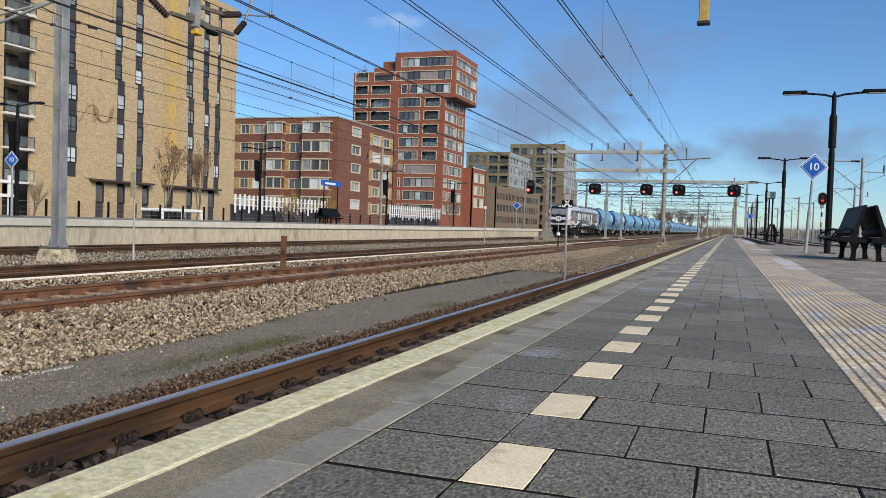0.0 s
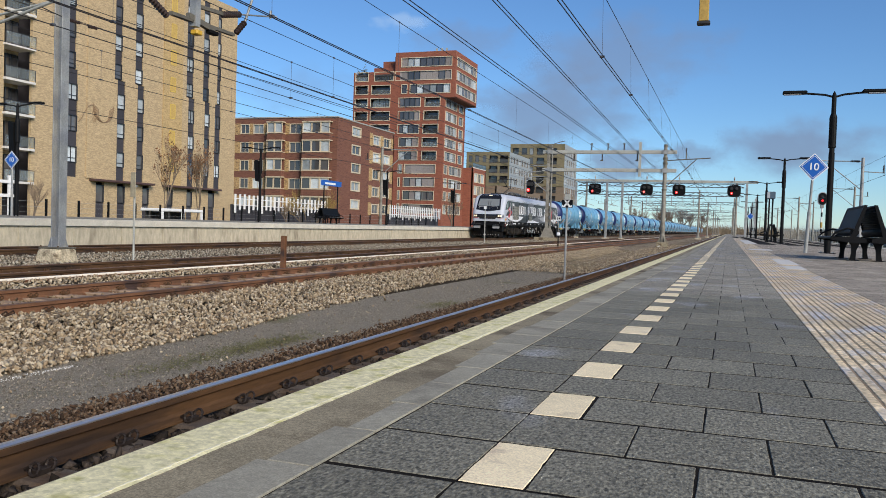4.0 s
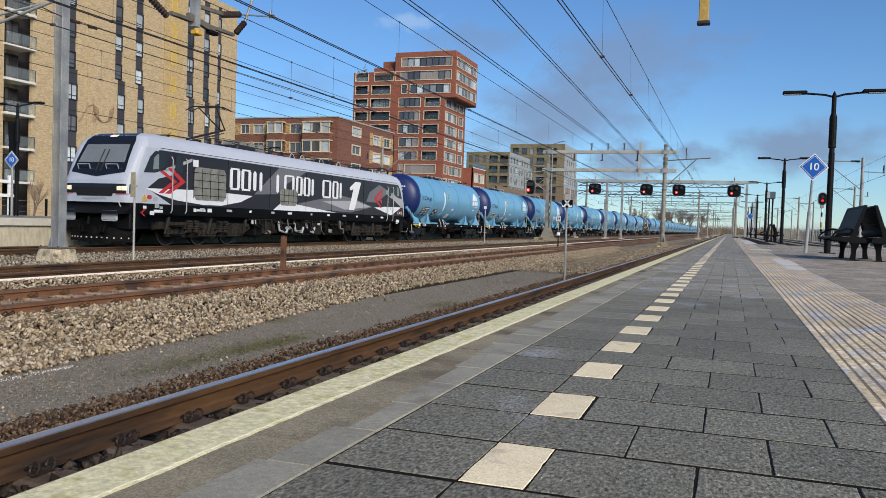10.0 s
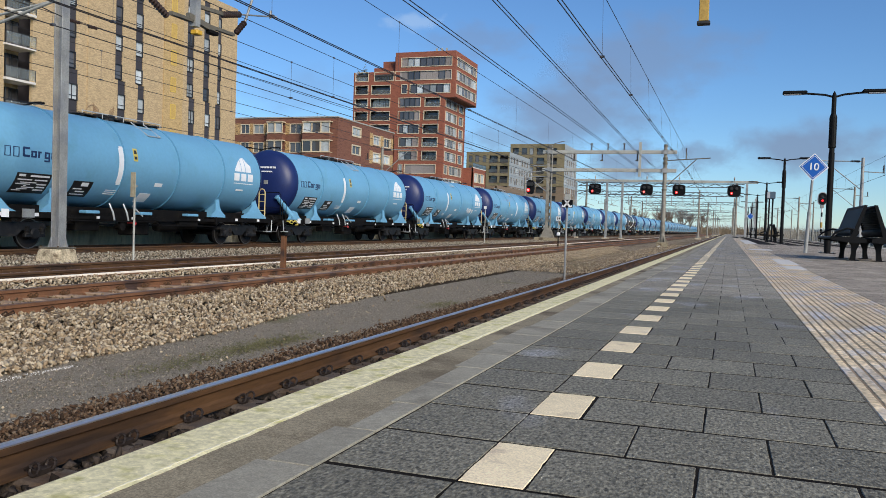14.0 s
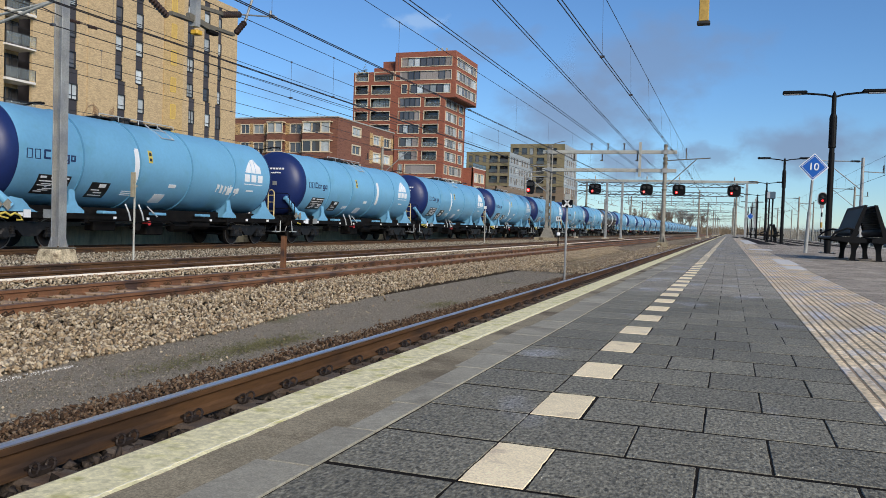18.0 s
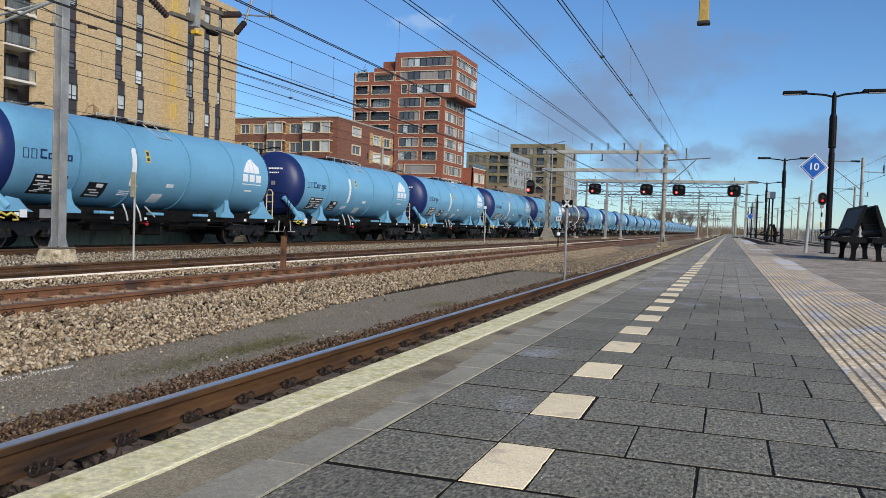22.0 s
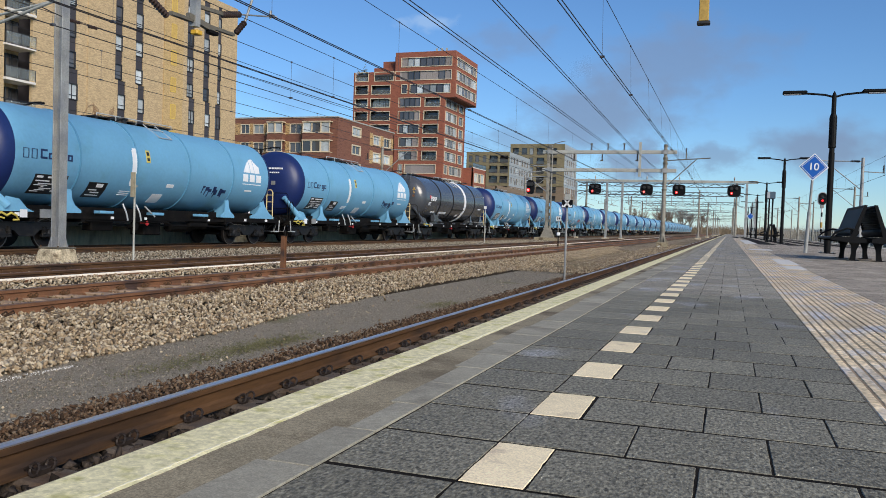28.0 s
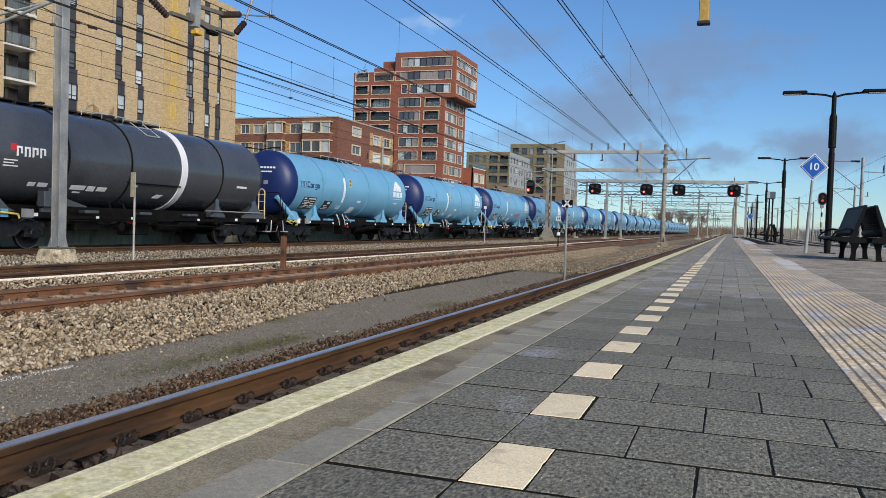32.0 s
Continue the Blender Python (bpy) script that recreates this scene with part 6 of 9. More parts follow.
def balcony(parent, basis, u0, u1, z, depth_in=1.5, out=0.0, slab_m=SLAB_W, rail_m=None, h=1.0):
    g = Geo().box(u0, u1, -out, depth_in, z - 0.2, z)
    b = part("balcony", g.mesh("balcony", slab_m), None, parent, at=basis.copy())
    g = Geo()
    n = max(2, int((u1 - u0) / 1.2))
    for i in range(n + 1):
        u = u0 + (u1 - u0) * i / n
        g.box(u - 0.02, u + 0.02, -out + 0.02, -out + 0.06, z, z + h)
    g.box(u0, u1, -out + 0.01, -out + 0.07, z + h - 0.03, z + h + 0.02)
    part("railing", g.mesh("railing", FRAME_D), None, b)
    gf = part("glass_front", Geo().box(u0 + 0.03, u1 - 0.03, -out + 0.035, -out + 0.045, z + 0.08, z + h - 0.05).mesh("glass_front", rail_m or PANE_BLUE), None, b)
    gf.visible_shadow = rail_m is None
    return b


RW = random.Random(5)


def pane_kind(p=0.3):
    return CURTAIN_SKY if RW.random() < p else PANE


def shell(parent, x0, x1, y0, y1, z0, z1, m, skip=""):
    """Plain closing walls and flat roof behind the detailed fronts."""
    g = Geo()
    t = 0.3
    if "e" not in skip:
        g.box(x1 - t, x1, y0 + t, y1 - t, z0, z1)
    if "s" not in skip:
        g.box(x0, x1, y0, y0 + t, z0, z1)
    g.box(x0, x0 + t, y0 + t, y1 - t, z0, z1)
    g.box(x0, x1, y1 - t, y1, z0, z1)
    part("wall", g, m, parent)
    part("roof", Geo().box(x0 + 0.3, x1 - 0.3, y0 + 0.3, y1 - 0.3, z1 - 0.9, z1 - 0.5), ROOF, parent)
    # unseen dark block added to fill the hollow inside
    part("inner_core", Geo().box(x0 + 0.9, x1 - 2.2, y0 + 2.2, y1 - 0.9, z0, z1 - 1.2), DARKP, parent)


# tan brick apartment block, long front along the tracks
tanb = thing("apartment_building", "tan brick apartment block with dark vertical window strips", "apartment building")
Y_A, Y_B = 30.0, 85.8
B = wall_basis((-58, Y_A, 0), (0, 1, 0))
SPLIT = 13.75
tops = [24.0, 21.09, 18.17, 15.35, 12.41, 9.51, 6.6]
strips = [((58.9, 59.9), (58.9, 60.2)), ((65.0, 66.0), (65.4, 66.5)), ((67.9, 69.0), (68.3, 69.3)), ((76.2, 77.4), (76.6, 77.7)), ((79.2, 80.3), (79.6, 80.6)), ((81.9, 82.6), (81.6, 82.7)), ((49.3, 50.6), (49.5, 51.0)), ((44.0, 45.2), (44.3, 45.6)), ((38.0, 39.2), (38.3, 39.5))]
holes = []
for up, lo in strips:
    holes += [(up[0] - Y_A, up[1] - Y_A, SPLIT, 25.3), (lo[0] - Y_A, lo[1] - Y_A, 3.75, SPLIT)]
holes += [(52.0 - Y_A, 54.9 - Y_A, -0.6, 25.3)]
g_cols = [(62.7, 63.8), (65.6, 66.7), (69.3, 70.3), (73.2, 74.2), (76.6, 77.6), (80.6, 81.8)]
holes += [(a - Y_A, b - Y_A, -1.0, 3.45) for a, b in g_cols]
part("wall", raw_mesh("wall", wall_geo(Y_B - Y_A, -1.3, 26.0, holes), TAN), None, tanb, at=B)
shell(tanb, -76, -58.3, Y_A, Y_B, -1.3, 25.6, TAN, "e")
for up, lo in strips:
    for (a, b), zt, za, zb in [(up, tops[:4], SPLIT, 25.3), (lo, tops[4:], 3.75, SPLIT)]:
        u0, u1 = a - Y_A, b - Y_A
        prev = zb
        for t in zt:
            # mostly pale panes here, sky reflections painted in
            window(tanb, B, u0, u1, t - 1.5, t, FRAME_D, pane_kind(0.75), 2 if u1 - u0 > 1.1 else 1, 0.06, inset=0.14, bar=0.28)
            part("spandrel_panel", Geo().box(u0, u1, 0.1, 0.2, t + 0.004, prev - 0.004), DARKP, tanb, at=B)
            prev = t - 1.5
        part("spandrel_panel", Geo().box(u0, u1, 0.1, 0.2, za + 0.004, prev - 0.004), DARKP, tanb, at=B)
for a, b in g_cols:
    window(tanb, B, a - Y_A, b - Y_A, 1.5, 3.2, FRAME_D, PANE, 1, 0.06, inset=0.14)
    part("spandrel_panel", Geo().box(a - Y_A, b - Y_A, 0.1, 0.2, -1.0, 1.49), DARKP, tanb, at=B)
for a, b in ((61.8, 70.4), (72.4, 82.3)):
    part("canopy", Geo().box(a - Y_A, b - Y_A, -0.75, -0.002, 3.5, 3.72, 0.03), mat("dark_red_brown_metal", (0.08, 0.045, 0.04), 0.6, var=0.1, bump=0.05), tanb, "dark brown canopy", at=B)
for z in (20.4, 17.45, 14.55, 11.65, 8.75, 5.85, 2.95):
    balcony(tanb, B, 51.9 - Y_A, 55.0 - Y_A, z, 1.6, 0.35, rail_m=CLEARG)
    part("balcony_rear_wall", Geo().box(52.0 - Y_A, 54.9 - Y_A, 1.6, 1.75, z, z + 2.7), TAN, tanb, at=B)
    window(tanb, B @ Matrix.Translation((0, 1.45, 0)), 53.4 - Y_A, 54.8 - Y_A, z + 0.05, z + 2.35, FRAME_D, PANE, 2, 0.07, inset=0.05)
OCHREP = mat("faded_ochre_paint", (0.5, 0.34, 0.1), 0.8, var=0.15, bump=0.05)
YELLOWF = mat("faded_yellow_paint", (0.62, 0.44, 0.09), 0.7, var=0.15, bump=0.05)
part("ochre_bay", Geo().box(72.2 - Y_A, 75.4 - Y_A, -0.1, -0.002, 3.75, 25.6), TAN2, tanb, "slightly darker ochre brick bay", at=B)
part("ochre_bay", Geo().box(61.3 - Y_A, 64.2 - Y_A, -0.1, -0.002, 3.75, 25.6), TAN, tanb, at=B)
for t in (24.2, 21.3, 18.4, 15.5, 12.6, 9.7, 6.8):
    g = Geo()
    a, b = 73.3 - Y_A, 74.2 - Y_A
    g.box(a, b, -0.13, -0.1, t - 0.08, t).box(a, b, -0.13, -0.1, t - 1.6, t - 1.52).box(a, a + 0.07, -0.13, -0.1, t - 1.6, t).box(b - 0.07, b, -0.13, -0.1, t - 1.6, t)
    part("yellow_panel", Geo().box(a + 0.07, b - 0.07, -0.115, -0.1, t - 1.52, t - 0.08), OCHREP, tanb, "faint ochre panel", at=B)
    part("yellow_outline", g, YELLOWF, tanb, "yellow rectangle outline on the brick", at=B)
g = Geo()
g.path([(y - Y_A, -0.14, z) for y, z in ((60.2, 8.96), (60.6, 9.35), (60.95, 9.95), (61.3, 10.45), (61.8, 10.74), (62.25, 10.8))], 0.03, 4)
for k in range(6):
    a0, a1, zb = 62.0 + 0.14 * k, 64.75 - 0.12 * k, 9.25 + 0.11 * k
    pts = []
    for i in range(11):
        q = math.pi * i / 10
        pts.append(((a0 + a1) / 2 - (a1 - a0) / 2 * math.cos(q) - Y_A, -0.14, 11.0 - 0.1 * k - (11.0 - zb) * math.sin(q) ** 0.7))
    g.path(pts, 0.026 if k == 0 else 0.014, 4)
for k in range(5):
    g.path([(61.95 + 0.12 * k - Y_A + 0.08 * math.sin(i * 1.3 + k), -0.14, 10.7 - 0.26 * i) for i in range(7)], 0.012, 4)
part("line_drawing", g, mat("faded_line_drawing", (0.26, 0.17, 0.1), 0.8, var=0.1, bump=0), tanb, "abstract brown line drawing on the brick", at=B)

# low red brick block with bays
redb = thing("apartment_building", "low red-brown brick apartment block with cream bay windows", "apartment building")
X_A, YS = -77.5, 113.4
S = wall_basis((X_A, YS, 0), (1, 0, 0))
W_S = -58.004 - X_A
rows = [(14.0, 15.6), (11.0, 12.7), (8.1, 9.8), (5.2, 6.9), (2.2, 3.9)]
cols = [(1.9, 3.6), (4.3, 6.3), (11.0, 13.1)]
holes = [(a, b, z0, z1) for a, b in cols for z0, z1 in rows]
part("wall", raw_mesh("wall", wall_geo(W_S, -1.3, 16.5, holes), REDB), None, redb, at=S)
for z0, z1 in rows:
    for a, b in cols:
        window(redb, S, a, b, z0, z1, FRAME_L, pane_kind(0.4), 2, 0.12, out=0.06, bar=None)
    for a, b in ((0.05, 1.88), (3.62, 4.28), (6.32, 7.38), (10.22, 10.98), (13.12, 13.78)):
        part("brick_panel", Geo().box(a, b, -0.04, -0.003, z0 - 0.1, z1 + 0.1), SPECK, redb, "speckled yellow brick panel", at=S)
    for a, b in ((7.4, 10.2), (13.8, 18.6)):
        part("bay_base", Geo().box(a, b, -1.0, -0.003, z0 - 1.05, z0 - 0.02, 0.02), REDB, redb, "projecting brick bay parapet", at=S)
        part("bay_sill", Geo().box(a - 0.05, b + 0.05, -1.06, -0.003, z0 - 0.02, z0 + 0.08), FRAME_L, redb, at=S)
        n = 3 if b - a > 3 else 2
        for i in range(n):
            u = a + (b - a) * i / n
            window(redb, S @ Matrix.Translation((0, -0.98, 0)), u + 0.02, u + (b - a) / n - 0.02, z0 + 0.08, z1 + 0.1, FRAME_L, pane_kind(0.3), 1, 0.09)
        part("bay_head", Geo().box(a - 0.05, b + 0.05, -1.06, -0.003, z1 + 0.1, z1 + 0.26), FRAME_L, redb, at=S)
E_ = wall_basis((-58, YS + 0.004, 0), (0, 1, 0))
holes = [(5.0, 8.4, z - 1.65, z) for z in (15.8, 12.85, 9.9, 6.95, 4.0)] + [(a, b, z - 1.75, z) for z in (15.3, 12.35, 9.4, 6.45, 3.5) for a, b in ((13.2, 16.2), (17.6, 20.6))]
part("wall", raw_mesh("wall", wall_geo(135.7 - YS, -1.3, 16.5, holes), REDB), None, redb, at=E_)
for a, b, z0, z1 in holes:
    window(redb, E_, a, b, z0, z1, FRAME_L, pane_kind(0.5), 2, 0.2, out=0.08)
for z in (15.3, 12.35, 9.4, 6.45, 3.5):
    for a, b in ((11.9, 13.1), (16.3, 17.5), (20.7, 21.9)):
        part("brick_panel", Geo().box(a, b, -0.04, -0.003, z - 2.0, z + 0.2), SPECK, redb, at=E_)
shell(redb, X_A, -58, YS, 135.7, -1.3, 16.3, REDB, "es")
part("roof_edge", Geo().box(X_A, -57.9, YS - 0.12, 135.8, 16.5, 16.68), GALV_PALE, redb)

# tall stepped tower with jutting top floors
tower = thing("apartment_tower", "orange-red brick tower with jutting top floors and cream window surrounds", "apartment tower")
YT = 168.8
cx = lambda c: -86.3 + 0.0466 * c
XA = -82.6
T = wall_basis((XA, YT, 0), (1, 0, 0))
rows = [(37.4 - 2.97 * k - 2.15, 37.4 - 2.97 * k) for k in range(12)]
groups = {0: [(330, 590)], 1: [(190, 295), (300, 590)], 2: [(175, 278), (334, 366), (378, 585)], 3: [(172, 278), (322, 437), (457, 537)], 4: [(172, 278), (320, 435), (453, 533)], 5: [(172, 278), (318, 433), (450, 531)], 6: [(316, 431), (448, 529)], 7: [(283, 428), (447, 526)], 8: [(305, 352), (360, 523)], 9: [(275, 342), (357, 520)], 10: [(275, 342), (355, 518)], 11: [(275, 342), (355, 518)]}
for k in (1, 2, 3, 4):
    groups[k].append((88, 160))
low_h, top_h = [], []
for k, gs in groups.items():
    for a, b in gs:
        h = (cx(a) - XA, cx(b) - XA, *rows[k])
        (top_h if k < 3 and a > 290 else low_h).append(h)
part("wall", raw_mesh("wall", wall_geo(-71.2 - XA, -1.3, 34.3, [h for h in low_h if h[1] < -71.2 - XA + 0.01]), ORANGE), None, tower, at=T)
TL = wall_basis((-71.2, YT + 0.0, 0), (1, 0, 0))
off = -71.2 - XA
sub = [(a - off, b - off, c, d) for a, b, c, d in low_h if b >= off + 0.01]
sub = [(max(0.2, a), b, c, d) for a, b, c, d in sub]
part("wall", raw_mesh("wall", wall_geo(10.896, -1.3, 28.4, sub), ORANGE), None, tower, at=TL)
part("wall", raw_mesh("wall", wall_geo(13.196, 28.4, 38.6, [(a - off, b - off, c, d) for a, b, c, d in top_h]), ORANGE), None, tower, at=TL)
part("pier", Geo().box(9.9, 11.38, -0.05, -0.003, 26.0, 34.3), ORANGE, tower, at=T)
part("soffit", Geo().box(-71.2, -58.0, YT + 0.01, 184.9, 28.35, 28.6), REDB, tower)
for k, gs in groups.items():
    for a, b in gs:
        u0, u1 = cx(a) - XA, cx(b) - XA
        if a > 250 and a < 320 and k >= 6:
            u0 = max(u0, off + 0.2) if u1 > off + 0.3 else u0
        z0, z1 = rows[k]
        g = Geo().box(u0, u1, -0.1, 0.1, z1 - 0.14, z1).box(u0, u1, -0.1, 0.1, z0, z0 + 0.14).box(u0, u0 + 0.14, -0.1, 0.1, z0 + 0.14, z1 - 0.14).box(u1 - 0.14, u1, -0.1, 0.1, z0 + 0.14, z1 - 0.14)
        part("cream_surround", g, FRAME_L, tower, at=T)
        loggia = (b - a < 120 and (a < 300 and k < 6)) or (a > 440 and 3 <= k <= 7)
        if loggia:
            balcony(tower, T, u0 + 0.14, u1 - 0.14, z0 + 0.16, 1.4, 0.0, GREYP, rail_m=CLEARG)
            window(tower, T @ Matrix.Translation((0, 1.2, 0)), u0 + 0.1, u1 - 0.1, z0, z1, FRAME_D, pane_kind(0.35), 3, 0.08)
        else:
            n = max(1, round((u1 - u0) / 1.5))
            w = (u1 - u0 - 0.28) / n
            for i in range(n):
                a0 = u0 + 0.14 + w * i
                if RW.random() < 0.42 and n > 1:
                    part("grey_panel", Geo().box(a0 + 0.01, a0 + w - 0.01, 0.12, 0.2, z0 + 0.14, z1 - 0.14), GREYP, tower, at=T)
                else:
                    window(tower, T, a0, a0 + w, z0 + 0.14, z1 - 0.14, FRAME_D, pane_kind(0.3), 1, 0.06, inset=0.14)
# its faces along the tracks
TU = wall_basis((-58, YT + 0.004, 0), (0, 1, 0))
wins = [(0.9, 15.4, *rows[k]) for k in range(3)]
part("wall", raw_mesh("wall", wall_geo(16.1, 28.4, 38.6, wins), ORANGE), None, tower, at=TU)
TD = wall_basis((-60.3, YT + 0.004, 0), (0, 1, 0))
wins2 = []
for k in range(3, 12):
    wins2 += [(0.7, 8.6, *rows[k]), (10.0, 13.2, *rows[k])] if k < 8 else [(0.7, 3.0, *rows[k]), (4.0, 13.0, *rows[k])]
part("wall", raw_mesh("wall", wall_geo(14.6, -1.3, 28.4, wins2), ORANGE), None, tower, at=TD)
for basis, ws in ((TU, wins), (TD, wins2)):
    for a, b, z0, z1 in ws:
        g = Geo().box(a, b, -0.1, 0.1, z1 - 0.14, z1).box(a, b, -0.1, 0.1, z0, z0 + 0.14).box(a, a + 0.14, -0.1, 0.1, z0 + 0.14, z1 - 0.14).box(b - 0.14, b, -0.1, 0.1, z0 + 0.14, z1 - 0.14)
        part("cream_surround", g, FRAME_L, tower, at=basis)
        n = max(1, round((b - a) / 2.2))
        w = (b - a - 0.28) / n
        for i in range(n):
            window(tower, basis, a + 0.14 + w * i, a + 0.14 + w * (i + 1), z0 + 0.14, z1 - 0.14, FRAME_G, pane_kind(0.4), 2, 0.05, inset=0.12)
g = Geo()
g.box(XA, XA + 0.3, YT + 0.3, 184, -1.3, 34.3).box(XA, -60.3, 183.4, 183.7, -1.3, 34.3).box(-71.2, -58.3, 184.6, 184.9, 28.4, 38.6).box(-71.2, -70.9, YT + 0.3, 184.6, 34.2, 38.6)
part("wall", g, ORANGE, tower)
g = Geo().box(XA + 0.3, -71.2, YT + 0.3, 183.4, 33.6, 33.9).box(-71, -58.3, YT + 0.3, 184.6, 37.9, 38.2)
part("roof", g, ROOF, tower)
part("roof_step", Geo().box(-78.0, -71.2, YT + 1.0, 180, 33.9, 35.5).box(-76.2, -71.2, YT + 2.0, 180, 35.5, 37.1), ORANGE, tower, "stepped roof storey")
part("roof_plant", Geo().box(-73.5, -71.25, YT + 2.5, 178, 37.1, 38.2), DARKP, tower)
g = Geo().box(-63.6, -62.4, 173, 174.2, 38.2, 39.6)
for x in (-64.2, -62.9, -61.8):
    g.tube((x, 173.4, 38.2), (x, 173.4, 40.3), 0.07)
    g.box(x - 0.2, x + 0.2, 173.2, 173.5, 39.3, 40.2)
part("roof_aerials", g, GALV_PALE, tower, "pale mobile aerials on the roof")
# planting on the terrace
g = Geo()
rs = random.Random(8)
for i in range(260):
    x, y = rs.uniform(-82.3, -79.5), YT + rs.uniform(0.6, 1.8)
    z = 34.3 + abs(rs.gauss(0, 0.45)) * (1.0 + 0.8 * math.sin(x * 3.1))
    q = rs.uniform(0.1, 0.22)
    g.add([(x, y, z), (x + q, y, z + q * 0.5), (x + q * 0.3, y + 0.1, z + q * 1.4)], [(0, 1, 2)])
part("terrace_plants", g, mat("terrace_foliage", (0.13, 0.125, 0.07), 0.8, island=0.4), tower)
# red annex beside the tower
anx = thing("annex_building", "low orange-red brick annex beside the tower", "building")
AE = wall_basis((-58.0, 183.8, 0), (0, 1, 0))
wins = [(1.2, 9.5, 10.6 - 3.0 * k, 12.9 - 3.0 * k) for k in range(3)]
part("wall", raw_mesh("wall", wall_geo(11.0, -1.3, 14.2, wins), ORANGE), None, anx, at=AE)
for a, b, z0, z1 in wins:
    for i in range(3):
        window(anx, AE, a + (b - a) / 3 * i, a + (b - a) / 3 * (i + 1), z0, z1, FRAME_L, pane_kind(0.6), 2, 0.16, out=0.06)
shell(anx, -70, -58, 183.8, 194.8, -1.3, 14.0, ORANGE, "e")
balcony(anx, AE, 0.2, 10.8, 14.2, 0.3, 0.02)


def olive_block(x0, x1, y0, y1, z1, rows_s, cols_s, rows_e, cols_e, split, label):
    o = thing("apartment_building", label, "apartment building", "olive apartment blocks")
    Sb, Eb = wall_basis((x0, y0, 0), (1, 0, 0)), wall_basis((x1 + 0.004, y0 + 0.004, 0), (0, 1, 0))
    for basis, w, rows_, cols_, kind in ((Sb, x1 - x0, rows_s, cols_s, 0), (Eb, y1 - y0, rows_e, cols_e, 1)):
        hs = [(a, b, r0, r1) for a, b in cols_ for r0, r1 in rows_]
        top_m = OLIVE if kind == 0 else mat("pale_grey_cladding", (0.3, 0.335, 0.35), 0.5, var=0.1, bump=0.05)
        part("wall", raw_mesh("wall", wall_geo(w, split, z1, [h for h in hs if h[2] >= split]), top_m), None, o, at=basis)
        part("wall", raw_mesh("wall", wall_geo(w, -1.3, split - 0.01, [h for h in hs if h[2] < split]), BEIGE), None, o, at=basis)
        for a, b, r0, r1 in hs:
            if kind == 0 and b - a > 2.0:
                balcony(o, basis, a, b, r0 + 0.05, 1.2, 0.0, GREYP)
                window(o, basis @ Matrix.Translation((0, 1.0, 0)), a, b, r0, r1, FRAME_D, PANE, 2, 0.08)
            else:
                window(o, basis, a, b, r0, r1, FRAME_D if kind == 0 else FRAME_G, pane_kind(0.2), 2 if kind else 1, 0.08)
    shell(o, x0, x1, y0, y1, -1.3, z1 - 0.3, OLIVE, "es")
    return o


r_ = lambda top, n, h, p=3.05: [(top - p * k - h, top - p * k) for k in range(n)]
olive_block(-76.6, -63, 236, 262, 22.7, r_(21.6, 7, 2.1), [(0.8, 1.9), (2.8, 4.0), (5.2, 6.3), (7.3, 9.9), (10.6, 13.1)], r_(21.4, 7, 2.0), [(1.5 + 3.4 * i, 3.6 + 3.4 * i) for i in range(7)], 12.5, "olive and beige apartment block with glazed side")
olive_block(-73.5, -54.2, 276, 299, 29.2, r_(27.8, 9, 2.3, 3.3), [(0.9, 3.0), (4.1, 6.0), (6.9, 8.3), (9.5, 12.2), (13.7, 16.6)], r_(27.6, 9, 2.2, 3.3), [(1.2 + 3.6 * i, 3.4 + 3.6 * i) for i in range(6)], 14.4, "olive and beige apartment block with recessed balconies")
low = thing("apartment_building", "long low beige brick block with narrow windows", "apartment building")
LBs = wall_basis((-55.5, 196.0, 0), (0, 1, 0))
cols = [(1.2 + 2.9 * i, 2.0 + 2.9 * i) for i in range(16)] + [(2.4 + 2.9 * i, 3.1 + 2.9 * i) for i in range(16)]
hs = [(a, b, z, z + 1.7) for a, b in cols for z in (1.2, 4.2, 7.2)]
part("wall", raw_mesh("wall", wall_geo(50, -1.3, 10.6, hs), BEIGE), None, low, at=LBs)
for a, b, z0, z1 in hs:
    window(low, LBs, a, b, z0, z1, FRAME_D, pane_kind(0.1), 1, 0.05, inset=0.2)
shell(low, -62, -55.5, 196, 246, -1.3, 10.4, BEIGE, "e")

# ---- overhead line ----
FX, FZ = -6.74, 6.39  # where one feeder pair meets its portal
def catenary(name, xc, z_c, z_m, y0, y1, label, pair=True, ph=0.0, step=6.2, sag=0.0, zig=0.0):
    t = thing(name, label, "overhead wire", "overhead wires")
    xs = (xc - 0.035, xc + 0.035) if pair else (xc,)
    xz = lambda y: zig * (1 - abs(((y - 13) % 80) / 40 - 1))
    ys = [y0, 13, 33, 53, 73, 93, 113, 133, 173, y1] if zig else [y0, y1]
    for x in xs:
        g = Geo().pipe([(x + xz(y), y, z_c) for y in ys], 0.0105, 6)
        part("contact_wire", g, WIRE, t)
    pts, y = [], y0
    zm = lambda y: z_m - sag * math.sin(math.pi * ((y - 16.3) % 60) / 60)
    while y <= y1:
        pts.append((xc, y, zm(y)))
        y += 10
    part("messenger_wire", Geo().pipe(pts, 0.009, 5), WIRE, t)
    y = y0 + ph
    while y < min(y1, 260):
        g = Geo().tube((xc + xz(y), y, z_c), (xc, y, zm(y)), 0.0045, n=4)
        g.box(xc + xz(y) - 0.05, xc + xz(y) + 0.05, y - 0.03, y + 0.03, z_c - 0.015, z_c + 0.03)
        g.box(xc - 0.015, xc + 0.015, y - 0.04, y + 0.04, zm(y) - 0.02, zm(y) + 0.02)
        part("dropper", g, DROP, t)
        y += step
    return t


